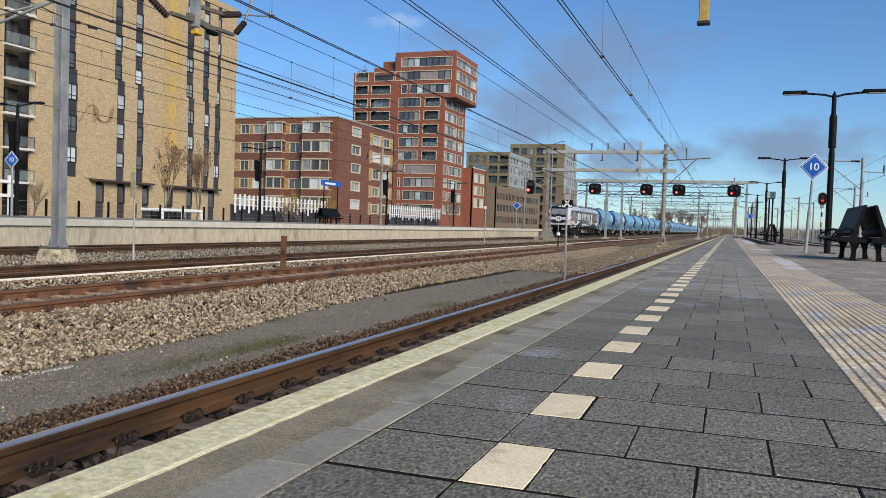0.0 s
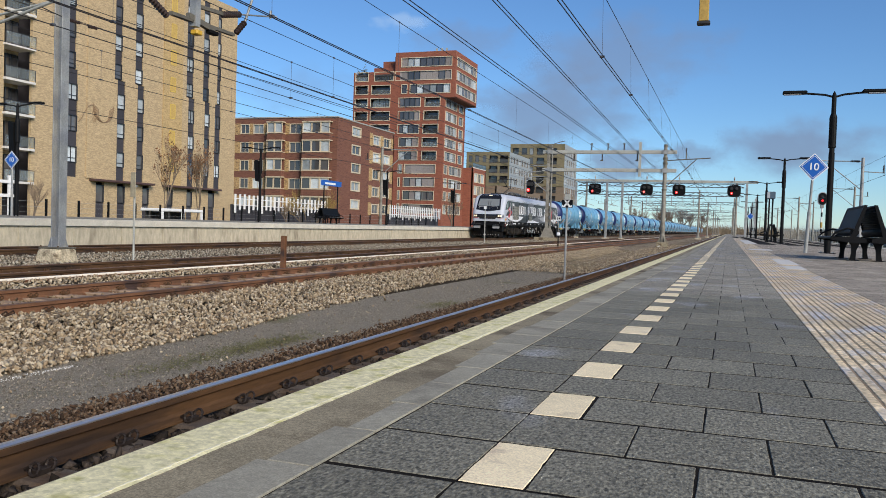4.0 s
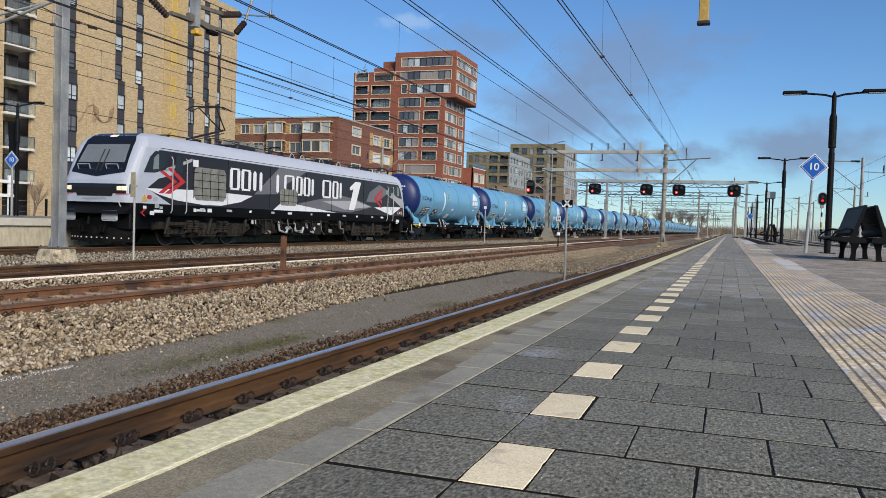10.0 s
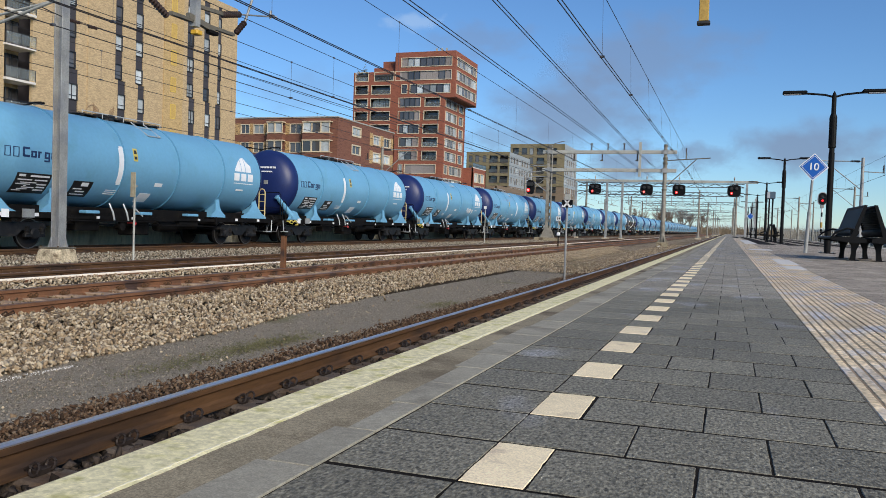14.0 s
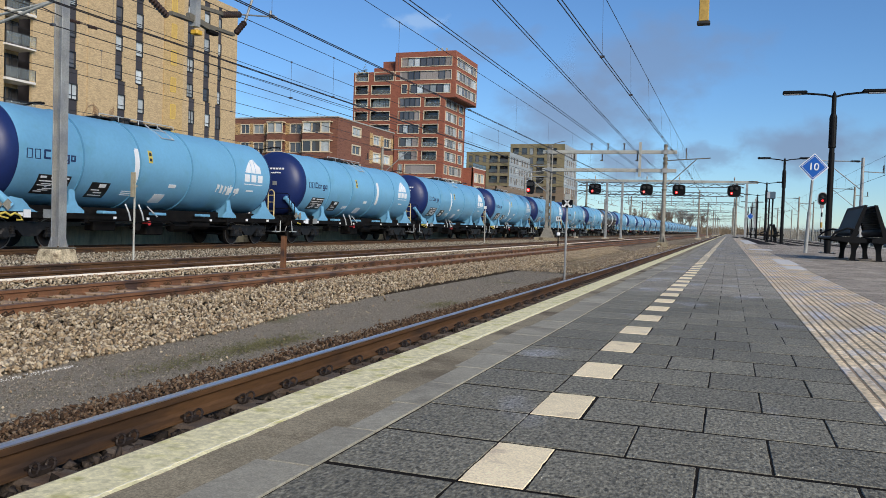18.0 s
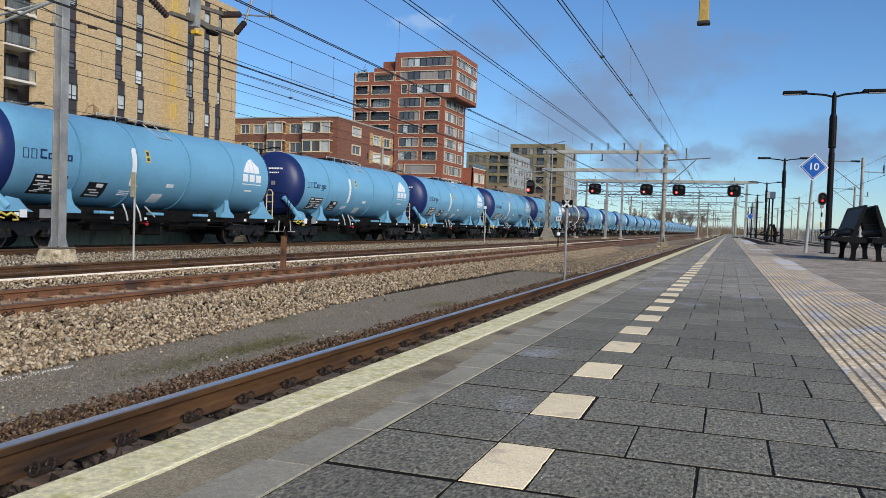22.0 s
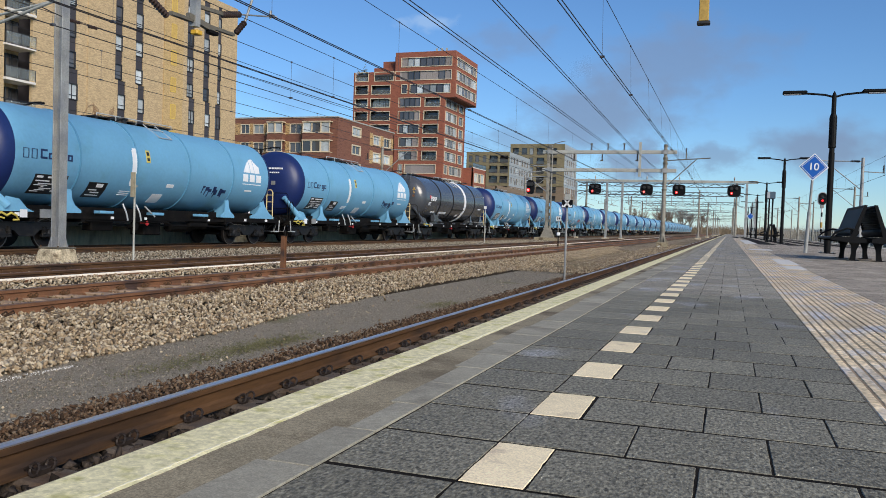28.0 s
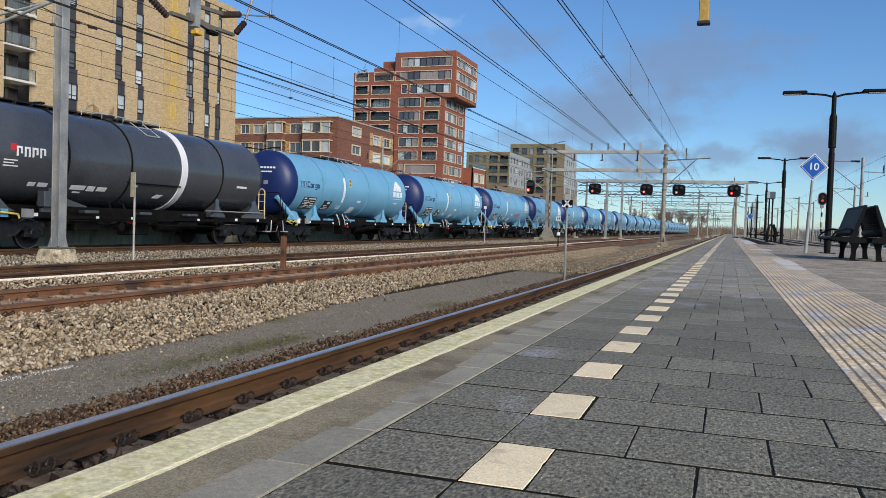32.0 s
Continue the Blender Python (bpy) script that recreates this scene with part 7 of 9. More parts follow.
catenary("catenary", -2.78, 4.22, 5.58, -16, 290, "twin contact wires hung over the near track", ph=2.6, step=5.2, zig=0.22)
catenary("catenary", -8.87, 4.55, 6.04, -16, 420, "twin contact wires hung over a rusty track", ph=3.9, step=6.6)
catenary("catenary", -11.5, 4.21, 5.40, -16, 420, "twin contact wires over a crossover", ph=0.9, step=9.3)
catenary("catenary", -12.9, 4.20, 5.30, -16, 420, "contact wire hung over a middle track", False, ph=0.8, step=9.3)
catenary("catenary", X4, 4.97, 5.95, -16, 640, "contact wire hung over the train's track", False, ph=0.0, step=7.6)
catenary("catenary", 9.0, 4.4, 5.6, -16, 420, "contact wire hung over the track behind the platform", False, ph=1.0, step=6.0)
for x, z, x2, z2 in ((-7.70, 6.0, -7.7, 6.0), (-7.86, 6.0, -7.86, 6.0), (-5.58, 6.0, FX, FZ), (-5.69, 6.0, FX - 0.11, FZ)):
    g = Geo().pipe([(x, -16, z), (x, 19, z), (x2, 60, z2), (x2, 420, z2)], 0.013, 6)
    solid("feeder_wire", g, WIRE, "bare feeder wire strung along the tracks", "overhead wire", "feeder wires")
for x, z, y2, z2 in ((-20.2, 7.2, 135, 7.6), (-20.3, 6.7, 135, 6.72), (-20.2, 5.4, 92, 5.4), (-20.1, 3.75, 92, 3.75)):
    g = Geo().pipe([(x, -16, z), (x, 80, z), (x, y2, z2)], 0.011, 6)
    solid("feeder_wire", g, WIRE, "bare feeder wire strung along the tracks", "overhead wire", "feeder wires")


def insulator(a, b, r=0.1, n=9):
    """Ribbed insulator from a to b."""
    a, b = Vector(a), Vector(b)
    L = (b - a).length
    prof = [(0, r * 0.4)]
    for i in range(n):
        d = L * (i + 0.5) / n
        prof += [(d - L / n * 0.35, r * 0.45), (d - 0.01, r), (d + L / n * 0.15, r * 0.9), (d + L / n * 0.3, r * 0.45)]
    prof.append((L, r * 0.4))
    return Geo().lathe(prof, a, (b - a).normalized(), 12)


# near portal across the tracks: upright in the ballast, beam above the view
YP = 16.28
portal = thing("portal_mast", "grey galvanised overhead-line portal on a concrete footing", "mast")
part("upright", Geo().box(-16.33, -16.13, YP - 0.012, YP + 0.012, -0.43, 8.2), GALV, portal, "grey steel upright")
for xf in (-16.345, -16.113):
    part("flange", Geo().box(xf - 0.016, xf + 0.016, YP - 0.125, YP + 0.125, -0.43, 8.2, 0.004), GALV, portal)
part("base_plate", Geo().box(-16.58, -15.93, YP - 0.3, YP + 0.3, -0.47, -0.43, 0.008), MAST_CONC, portal)
for yg in (-0.11, 0.11):
    part("gusset", Geo().prism([(-16.46, YP + yg - 0.008, -0.43), (-16.02, YP + yg - 0.008, -0.43), (-16.1, YP + yg - 0.008, -0.18), (-16.36, YP + yg - 0.008, -0.18)], (0, 0.016, 0)), GALV, portal)
v, f, n = [], [], 40
levels = ((-0.97, 0.40, 0.40), (-0.9, 0.395, 0.39), (-0.78, 0.39, 0.385), (-0.66, 0.375, 0.37), (-0.57, 0.36, 0.355), (-0.51, 0.345, 0.34), (-0.478, 0.31, 0.31))
for k, (z, hx, hy) in enumerate(levels):
    for i in range(n):
        c, d = math.cos(2 * math.pi * i / n), math.sin(2 * math.pi * i / n)
        q = 1 + 0.05 * noise.noise((c * 2.2, d * 2.2, z * 5)) + 0.035 * noise.noise((c * 7, d * 7, z * 11)) - (0.05 * max(0.0, noise.noise((c * 4, d * 4, 3.0))) if k > 3 else 0.0)
        v.append((-16.26 + hx * q * math.copysign(abs(c) ** 0.35, c), YP + hy * q * math.copysign(abs(d) ** 0.35, d), z + 0.012 * noise.noise((c * 5, d * 5, k)) * (0 < k < 6)))
for k in range(len(levels) - 1):
    f += [(k * n + i, k * n + (i + 1) % n, k * n + n + (i + 1) % n, k * n + n + i) for i in range(n)]
f.append(tuple(range((len(levels) - 1) * n, len(levels) * n)))
part("footing", Geo().add(v, f), mat("worn_footing_concrete", (0.5, 0.43, 0.3), 0.92, spec=0.2, var=0.2, scale=6, speck=0.25, sscale=26, bump=0.6, bscale=30, dist=0.01, col2=(0.17, 0.13, 0.085), mix=0.32, mscale=4.5), portal, "worn stained concrete footing")
g = Geo()
for dx in (-0.28, 0.28):
    for dy in (-0.26, 0.26):
        g.tube((-16.26 + dx, YP + dy, -0.47), (-16.26 + dx, YP + dy, -0.395), 0.02, n=6)
part("anchor_bolts", g, RUST_DARK, portal)
part("beam", Geo().box(-16.6, 8.3, YP - 0.14, YP + 0.14, 7.3, 7.6), GALV_PALE, portal)
part("upright", Geo().box(7.85, 8.15, YP - 0.15, YP + 0.15, -1.2, 8.0), GALV, portal)
part("bracket_tube", Geo().tube((-16.5, YP, 5.86), (-20.1, YP, 4.95), 0.04), GALV_PALE, portal, "pale bracket tube")
part("bracket_tube", Geo().tube((-16.5, YP, 5.86), (-20.1, YP, 5.36), 0.03), GALV_PALE, portal)
for y0, y1 in ((16.5, 16.85), (17.15, 17.45)):
    part("insulator", insulator((-16.2, y0, 5.4), (-16.2, y1, 5.42), 0.045, 7), INSUL, portal)
part("anchor_wire", Geo().pipe([(-16.2, 15.6, 5.5), (-16.2, 16.5, 5.4), (-16.2, 17.5, 5.43), (-15.6, 40, 5.4)], 0.012), WIRE, portal)
part("yellow_drop_post", Geo().box(-0.71, -0.53, YP - 0.07, YP + 0.07, 4.5, 7.3, 0.01), OCHRE, portal, "ochre-painted drop post")
part("drop_post_shoe", Geo().box(-0.74, -0.5, YP - 0.09, YP + 0.09, 4.44, 4.5, 0.01), RUBBER, portal)
# hanger with insulators
hx = -12.2
dp = portal
zq = lambda z: 0.484 + (z - 0.484) * 1.12
yq = lambda y: y * 1.12
part("drop_tube", Geo().box(hx - 0.09, hx + 0.09, yq(14.54) - 0.09, yq(14.54) + 0.09, zq(4.5), 7.3), GALV, dp, "grey drop post")
g = Geo()
g.prism([(hx - 0.05, yq(13.75), zq(4.56)), (hx - 0.05, yq(15.95), zq(4.62)), (hx - 0.05, yq(15.95), zq(4.69)), (hx - 0.05, yq(13.75), zq(4.63))], (0.1, 0, 0))
g.prism([(hx - 0.04, yq(14.6), zq(4.92)), (hx - 0.04, yq(15.5), zq(4.98)), (hx - 0.04, yq(15.5), zq(5.06)), (hx - 0.04, yq(14.6), zq(5.0))], (0.08, 0, 0))
g.prism([(hx - 0.06, yq(14.3), zq(4.62)), (hx - 0.06, yq(15.2), zq(4.52)), (hx - 0.06, yq(15.2), zq(4.64)), (hx - 0.06, yq(14.3), zq(4.74))], (0.12, 0, 0))
part("hanger_beam", g, MAST_CONC, dp, "grey hanger beam")
part("insulator", insulator((hx, yq(13.0), zq(4.78)), (hx, yq(13.65), zq(4.5)), 0.085), INSUL, dp, "dark ribbed insulator")
part("insulator", insulator((hx, yq(15.5), zq(5.0)), (hx, yq(16.2), zq(5.18)), 0.085), INSUL, dp, "dark ribbed insulator")
part("insulator", insulator((hx, yq(16.05), zq(4.72)), (hx, yq(16.4), zq(5.05)), 0.085, 5), INSUL, dp, "dark ribbed insulator")
part("stay_tube", Geo().tube((hx, yq(16.4), zq(5.05)), (hx, yq(16.8), zq(5.9)), 0.035).tube((hx, yq(16.2), zq(5.18)), (hx, yq(17.8), zq(5.52)), 0.022).tube((hx, yq(17.5), zq(5.4)), (hx, yq(17.5), zq(5.6)), 0.03), GALV, dp)
part("yellow_box", Geo().box(hx - 0.1, hx + 0.1, yq(14.5), yq(14.7), zq(4.34), zq(4.44), 0.02), YELLOW, dp, "yellow insulator cap")
part("dark_box", Geo().box(hx - 0.08, hx + 0.08, yq(15.0), yq(15.3), zq(4.47), zq(4.56), 0.02), UNDER, dp)


# ---- distant portals with signals ----
def mast_portal(y, xs, z_top, beams, x0, x1, label, m=MAST_CONC, bm=GALV_PALE, lattice=False):
    t = thing("portal_mast", label, "mast", "overhead-line portals")
    for x in xs:
        part("upright", Geo().tube((x, y, -1.0), (x, y, z_top), 0.2, 0.15, n=10), m, t)
        part("footing", Geo().box(x - 0.55, x + 0.55, y - 0.45, y + 0.45, -1.2, -0.7, 0.05), CONC, t)
        g = Geo().prism([(x - 0.42, y - 0.03, -0.7), (x + 0.42, y - 0.03, -0.7), (x + 0.2, y - 0.03, 0.1), (x - 0.2, y - 0.03, 0.1)], (0, 0.06, 0))
        part("gusset", g, m, t)
    for z in beams:
        if lattice:
            n = int((x1 - x0) / 1.4)
            w = (x1 - x0) / n
            g = Geo()
            for dy in (-0.22, 0.22):
                g.box(x0, x1, y + dy - 0.05, y + dy + 0.05, z + 0.5, z + 0.6).box(x0, x1, y + dy - 0.05, y + dy + 0.05, z - 0.05, z + 0.05)
                for i in range(n):
                    g.tube((x0 + w * i, y + dy, z + 0.55 * (i % 2)), (x0 + w * (i + 1), y + dy, z + 0.55 * ((i + 1) % 2)), 0.045, n=4)
            part("lattice_beam", g, bm, t)
        else:
            part("beam", Geo().box(x0, x1, y - 0.18, y + 0.18, z - 0.19, z + 0.19, 0.03), bm, t, "grey steel box beam")
    for x in np.arange(x0 + 1.5, x1 - 0.5, 3.4):
        z = min(beams)
        part("hanger", Geo().tube((x, y, z), (x, y, z - 1.6), 0.05).tube((x, y, z - 1.5), (x + 1.2, y, z - 1.9), 0.03), GALV, t)
    return t


gp = thing("portal_mast", "weathered twin-beam portal across the tracks", "mast", "overhead-line portals")
YG = 76.0
# heavy slotted column with a flared foot
for a, b in ((-16.56, -16.28), (-16.12, -16.06)):
    part("column_leg", Geo().box(a, b, YG - 0.2, YG + 0.2, -0.6, 8.0, 0.02), MAST_GREY, gp)
for z in np.arange(-0.3, 7.9, 0.62):
    part("batten", Geo().box(-16.28, -16.12, YG - 0.15, YG + 0.15, z, z + 0.3), MAST_CONC, gp)
part("flared_foot", Geo().prism([(-16.98, YG - 0.22, -0.5), (-15.66, YG - 0.22, -0.5), (-16.04, YG - 0.22, 0.42), (-16.58, YG - 0.22, 0.42)], (0, 0.02, 0)).prism([(-16.98, YG + 0.2, -0.5), (-15.66, YG + 0.2, -0.5), (-16.04, YG + 0.2, 0.42), (-16.58, YG + 0.2, 0.42)], (0, 0.02, 0)), MAST_GREY, gp)
part("column_head", Geo().box(-16.5, -16.1, YG - 0.18, YG + 0.18, 8.0, 8.3, 0.05), MAST_CONC, gp)
part("footing", Geo().box(-17.5, -15.2, YG - 0.6, YG + 0.6, -1.2, -0.5, 0.04), EDGE_SLAB, gp)
# slimmer stepped column beside the near track
for z0, z1, r0, r1 in ((-0.6, 4.2, 0.22, 0.19), (4.2, 6.6, 0.185, 0.165), (6.6, 8.1, 0.165, 0.15)):
    part("column", Geo().tube((-5.7, YG, z0), (-5.7, YG, z1), r0, r1, n=12), MAST_GREY, gp)
for z in (4.2, 5.9, 6.6, 7.05, 7.75):
    part("collar", Geo().tube((-5.7, YG, z - 0.09), (-5.7, YG, z + 0.09), 0.23, n=12), MAST_CONC, gp)
part("column_cap", Geo().tube((-5.7, YG, 8.1), (-5.7, YG, 8.32), 0.2, 0.16, n=12), MAST_CONC, gp)
for k in range(4):
    q = k * math.pi / 2 + 0.5
    c, d = math.cos(q), math.sin(q)
    part("foot_gusset", Geo().prism([(-5.7 + 0.15 * c + 0.02 * d, YG + 0.15 * d - 0.02 * c, -0.55), (-5.7 + 0.5 * c + 0.02 * d, YG + 0.5 * d - 0.02 * c, -0.55), (-5.7 + 0.15 * c + 0.02 * d, YG + 0.15 * d - 0.02 * c, 0.15)], (-0.04 * d, 0.04 * c, 0)), MAST_CONC, gp)
part("footing", Geo().box(-6.2, -5.2, YG - 0.5, YG + 0.5, -1.2, -0.55, 0.04), EDGE_SLAB, gp)
for z in (7.62, 5.95):
    part("beam", Geo().box(-17.0, -4.7, YG - 0.16, YG + 0.16, z - 0.16, z + 0.16, 0.02), GALV_PALE, gp, "grey steel box beam")
    for x in (-16.3, -5.7):
        part("beam_clamp", Geo().box(x - 0.26, x + 0.26, YG - 0.26, YG - 0.165, z - 0.2, z + 0.2), GALV, gp)
part("vertical_hanger", Geo().box(-8.05, -7.82, YG - 0.32, YG - 0.17, 5.37, 8.5), GALV_PALE, gp)
part("cantilever", Geo().tube((-5.7, YG, 6.86), (-1.82, YG, 7.1), 0.05).tube((-5.7, YG, 4.38), (-2.97, YG, 7.02), 0.042).tube((-3.9, YG, 6.95), (-3.9, YG, 7.6), 0.05), MAST_CONC, gp)
part("cantilever", Geo().tube((-16.36, YG, 3.72), (-19.33, YG, 5.87), 0.05).tube((-16.36, YG, 5.87), (-19.8, YG, 5.54), 0.045).tube((-16.36, YG, 6.4), (-18.3, YG, 6.3), 0.04), GALV, gp)
part("horn", Geo().pipe([(-16.1, YG, 8.3), (-15.9, YG, 8.42), (-15.2, YG, 8.62), (-14.9, YG, 8.66)], 0.035), MAST_CONC, gp)
part("insulator", insulator((-3.9, YG, 7.6), (-3.9, YG, 8.0), 0.075), INSUL, gp)
for x, z in ((-12.4, 7.78), (-9.42, 7.78), (-10.9, 7.78)):
    part("insulator", insulator((x, YG, z), (x, YG, z + 0.55), 0.08), INSUL, gp)
    part("insulator_cap", Geo().box(x - 0.1, x + 0.1, YG - 0.06, YG + 0.06, z + 0.55, z + 0.66), MAST_CONC, gp)
for x in (-11.4, -8.2, -14.0):
    part("insulator", insulator((x, YG, 7.46), (x, YG, 6.9), 0.08), INSUL, gp)
    part("wire_clamp", Geo().box(x - 0.16, x + 0.1, YG - 0.05, YG + 0.05, 6.8, 6.9), MAST_CONC, gp)

sb = thing("signal_bridge", "grey steel signal bridge with hanging red signals", "signal bridge")
part("beam", Geo().box(-19.8, 3.2, 107.85, 108.15, 6.72, 7.05, 0.03), GALV_PALE, sb)
for x in (-15.4, -13.4, 1.9, -19.5):
    part("upright", Geo().box(x - 0.14, x + 0.14, 107.85, 108.15, -1.2, 6.65, 0.02), GALV, sb)
    part("footing", Geo().box(x - 0.45, x + 0.45, 107.6, 108.4, -1.25, -0.65 if x < 0 else -0.05, 0.03), CONC, sb)


def signal_head(x, y, z, w, h, parent_top, name="signal_head"):
    """Black shield with a hood and one red lamp lit; hangs from the bridge."""
    t = thing("railway_signal", "black railway signal showing one red light", "signal", "red railway signals")
    n = 20
    pts = []
    for i in range(n):
        a = 2 * math.pi * i / n
        c, s = math.cos(a), math.sin(a)
        pts.append((x + w / 2 * math.copysign(abs(c) ** 0.55, c), y, z + h / 2 * math.copysign(abs(s) ** 0.55, s)))
    part("shield", Geo().prism(pts, (0, 0.35, 0)), BLACK, t)
    for dx, dz in ((-0.18, -0.22), (0.2, 0.2), (-0.18, 0.2)):
        g = Geo().lathe([(0, 0.17), (0.03, 0.18), (0.22, 0.18), (0.221, 0.165), (0.02, 0.16)], (x + dx * w, y - 0.22, z + dz * h), (0, 1, 0), 12)
        part("hood", g, RUBBER, t)
    lens = part("red_lens", Geo().lathe([(0, 0.13), (0.03, 0.15)], (x - 0.18 * w, y - 0.25, z - 0.22 * h), (0, 1, 0), 14), RED_LAMP, t, "lit red lens")
    part("lamp_core", Geo().lathe([(0, 0.05), (0.02, 0.075)], (x - 0.18 * w, y - 0.271, z - 0.22 * h), (0, 1, 0), 12), RED_CORE, lens)
    part("unlit_lens", Geo().lathe([(0, 0.16), (0.05, 0.16)], (x - 0.18 * w, y - 0.23, z + 0.2 * h), (0, 1, 0), 14), RUBBER, t)
    part("hanger", Geo().tube((x, y + 0.2, z), (x, y + 0.3, parent_top), 0.06), GALV, t)
    part("top_ring", Geo().lathe([(0, 0.05), (0.1, 0.12), (0.35, 0.05)], (x, y + 0.3, parent_top), (0, 0, 1), 8), GALV, t)
    return t


for x in (-16.92, -10.27, -6.24, 0.39):
    signal_head(x, 107.3, 5.75, 1.6, 1.45, 7.15)
signal_head(-18.06, 75.6, 4.26, 0.72, 1.34, 5.29)
part("signal_arm", Geo().tube((-16.36, 75.9, 5.29), (-18.2, 75.9, 5.29), 0.05), GALV, gp)
for i, y in enumerate((135, 165, 200, 235, 275, 320, 370, 430, 500)):
    mast_portal(y, (-23.4, -5.7) if i % 2 else (-22.6, 0.9 if y < 330 else -5.7), 8.6, (7.6, 6.2) if i % 3 == 0 else (7.0,), -24.0, 2.0 if i % 2 == 0 else -5.0, "weathered lattice portal far down the line", MAST_GREY, BLUESTEEL, True)


def cant_mast(x, y, z_top, s, label="grey galvanised overhead-line mast with bracket arm"):
    t = thing("catenary_mast", label, "mast", "bracket masts")
    part("pole", Geo().tube((x, y, -1.25), (x, y, z_top), 0.15, 0.12, n=12), GALV if y < 100 and x > 0 else MAST_GREY, t)
    part("arm", Geo().tube((x, y, z_top - 0.3), (x + s * 3.4, y, z_top - 0.25), 0.045).tube((x, y, z_top - 2.6), (x + s * 2.6, y, z_top - 0.4), 0.04).tube((x, y, z_top - 1.1), (x - s * 1.6, y, z_top - 1.2), 0.04), GALV, t)
    part("insulator", insulator((x + s * 0.2, y, z_top - 0.29), (x + s * 0.9, y, z_top - 0.28), 0.1), INSUL, t)
    part("insulator", insulator((x - s * 1.5, y, z_top - 1.2), (x - s * 1.5, y, z_top - 0.6), 0.09), INSUL, t)
    return t


for y in (71.7, 144, 205, 262, 320, 380):
    cant_mast(9.8 if y < 100 else 10.6, y, 6.8, -1)
for y in (117, 171, 228):
    cant_mast(15.2, y, 7.0, -1)
for y in (69.4, 112, 150, 190, 240):
    cant_mast(-30.8 if y < 98 else -27.5, y, 7.5, 1, "grey mast with bracket arm behind the far platform")
for y in (120, 128, 139, 151, 180, 220, 250):
    t = thing("line_pole", "thin dark pole beside the tracks", "pole", "thin line poles")
    part("pole", Geo().tube((2.2 + 0.01 * y, y, -0.05), (2.2 + 0.01 * y, y, 4.4 + 0.01 * y), 0.08, 0.06), GALV, t)

# signal behind the platform
t = thing("railway_signal", "white-bordered signal on a striped post showing red", "signal")
part("post", Geo().tube((9.6, 98.5, -1.2), (9.6, 98.5, 4.0), 0.09), WHITE, t)
for z in (-0.2, 0.8, 2.6):
    part("black_band", Geo().tube((9.6, 98.5, z), (9.6, 98.5, z + 0.5), 0.096), BLACK, t)
part("ochre_band", Geo().tube((9.6, 98.5, 1.4), (9.6, 98.5, 2.0), 0.13), OCHRE, t)
part("shield", Geo().prism([(9.1 + 0.5 + 0.5 * math.cos(a), 98.3, 4.6 + 0.75 * math.copysign(abs(math.sin(a)) ** 0.6, math.sin(a))) for a in [i * math.pi / 10 for i in range(20)]], (0, 0.15, 0)), SILVER, t, "silver-edged shield")
part("shield_face", Geo().prism([(9.6 + 0.42 * math.cos(a), 98.27, 4.6 + 0.67 * math.copysign(abs(math.sin(a)) ** 0.6, math.sin(a))) for a in [i * math.pi / 10 for i in range(20)]], (0, 0.04, 0)), BLACK, t)
part("red_lens", Geo().lathe([(0, 0.1), (0.05, 0.11)], (9.6, 98.2, 4.4), (0, 1, 0), 12), RED_LAMP, t, "lit red lens")
part("upper_lens", Geo().lathe([(0, 0.12), (0.05, 0.12)], (9.6, 98.22, 4.85), (0, 1, 0), 12), RUBBER, t)
part("junction_box", Geo().box(9.4, 9.8, 98.3, 98.7, 3.6, 3.9, 0.02), GALV, t)


# ---- platform lamps, signs, benches ----
def platform_lamp(x, y, z, h, label="black double-armed platform lamp"):
    t = thing("platform_lamp", label, "street lamp", "platform lamps")
    part("base_plate", Geo().box(x - 0.2, x + 0.2, y - 0.2, y + 0.2, z, z + 0.02, 0.004), BLACK, t)
    part("pole", Geo().tube((x, y, z), (x, y, z + h * 0.63), 0.088, 0.08, n=14).tube((x, y, z + h * 0.63), (x, y, z + h - 0.05), 0.07, 0.06, n=14).tube((x, y, z + h - 0.05), (x, y, z + h + 0.07), 0.06, 0.01, n=12), BLACK, t)
    part("speaker_column", Geo().lathe([(0, 0.085), (0.02, 0.1), (h * 0.19, 0.1), (h * 0.21, 0.075)], (x, y, z + h * 0.66), (0, 0, 1), 14), BLACK, t, "black loudspeaker sleeve")
    g = Geo()
    for s in (-1, 1):
        g.path([(x, y, z + h - 0.1), (x + s * 0.25, y, z + h - 0.03), (x + s * 0.75, y, z + h + 0.02)], 0.03, 8)
    part("arm", g, BLACK, t)
    for s in (-1, 1):
        hd = part("lamp_head", Geo().box(min(x + s * 0.7, x + s * 1.34), max(x + s * 0.7, x + s * 1.34), y - 0.13, y + 0.13, z + h, z + h + 0.09, 0.025), BLACK, t)
        part("diffuser", Geo().box(min(x + s * 0.85, x + s * 1.3), max(x + s * 0.85, x + s * 1.3), y - 0.1, y + 0.1, z + h - 0.012, z + h - 0.002), SILVER, hd)
    g = Geo()
    for dx in (-0.15, 0.15):
        for dy in (-0.15, 0.15):
            g.tube((x + dx, y + dy, z + 0.02), (x + dx, y + dy, z + 0.05), 0.02, n=6)
    part("bolts", g, GALV, t)
    return t


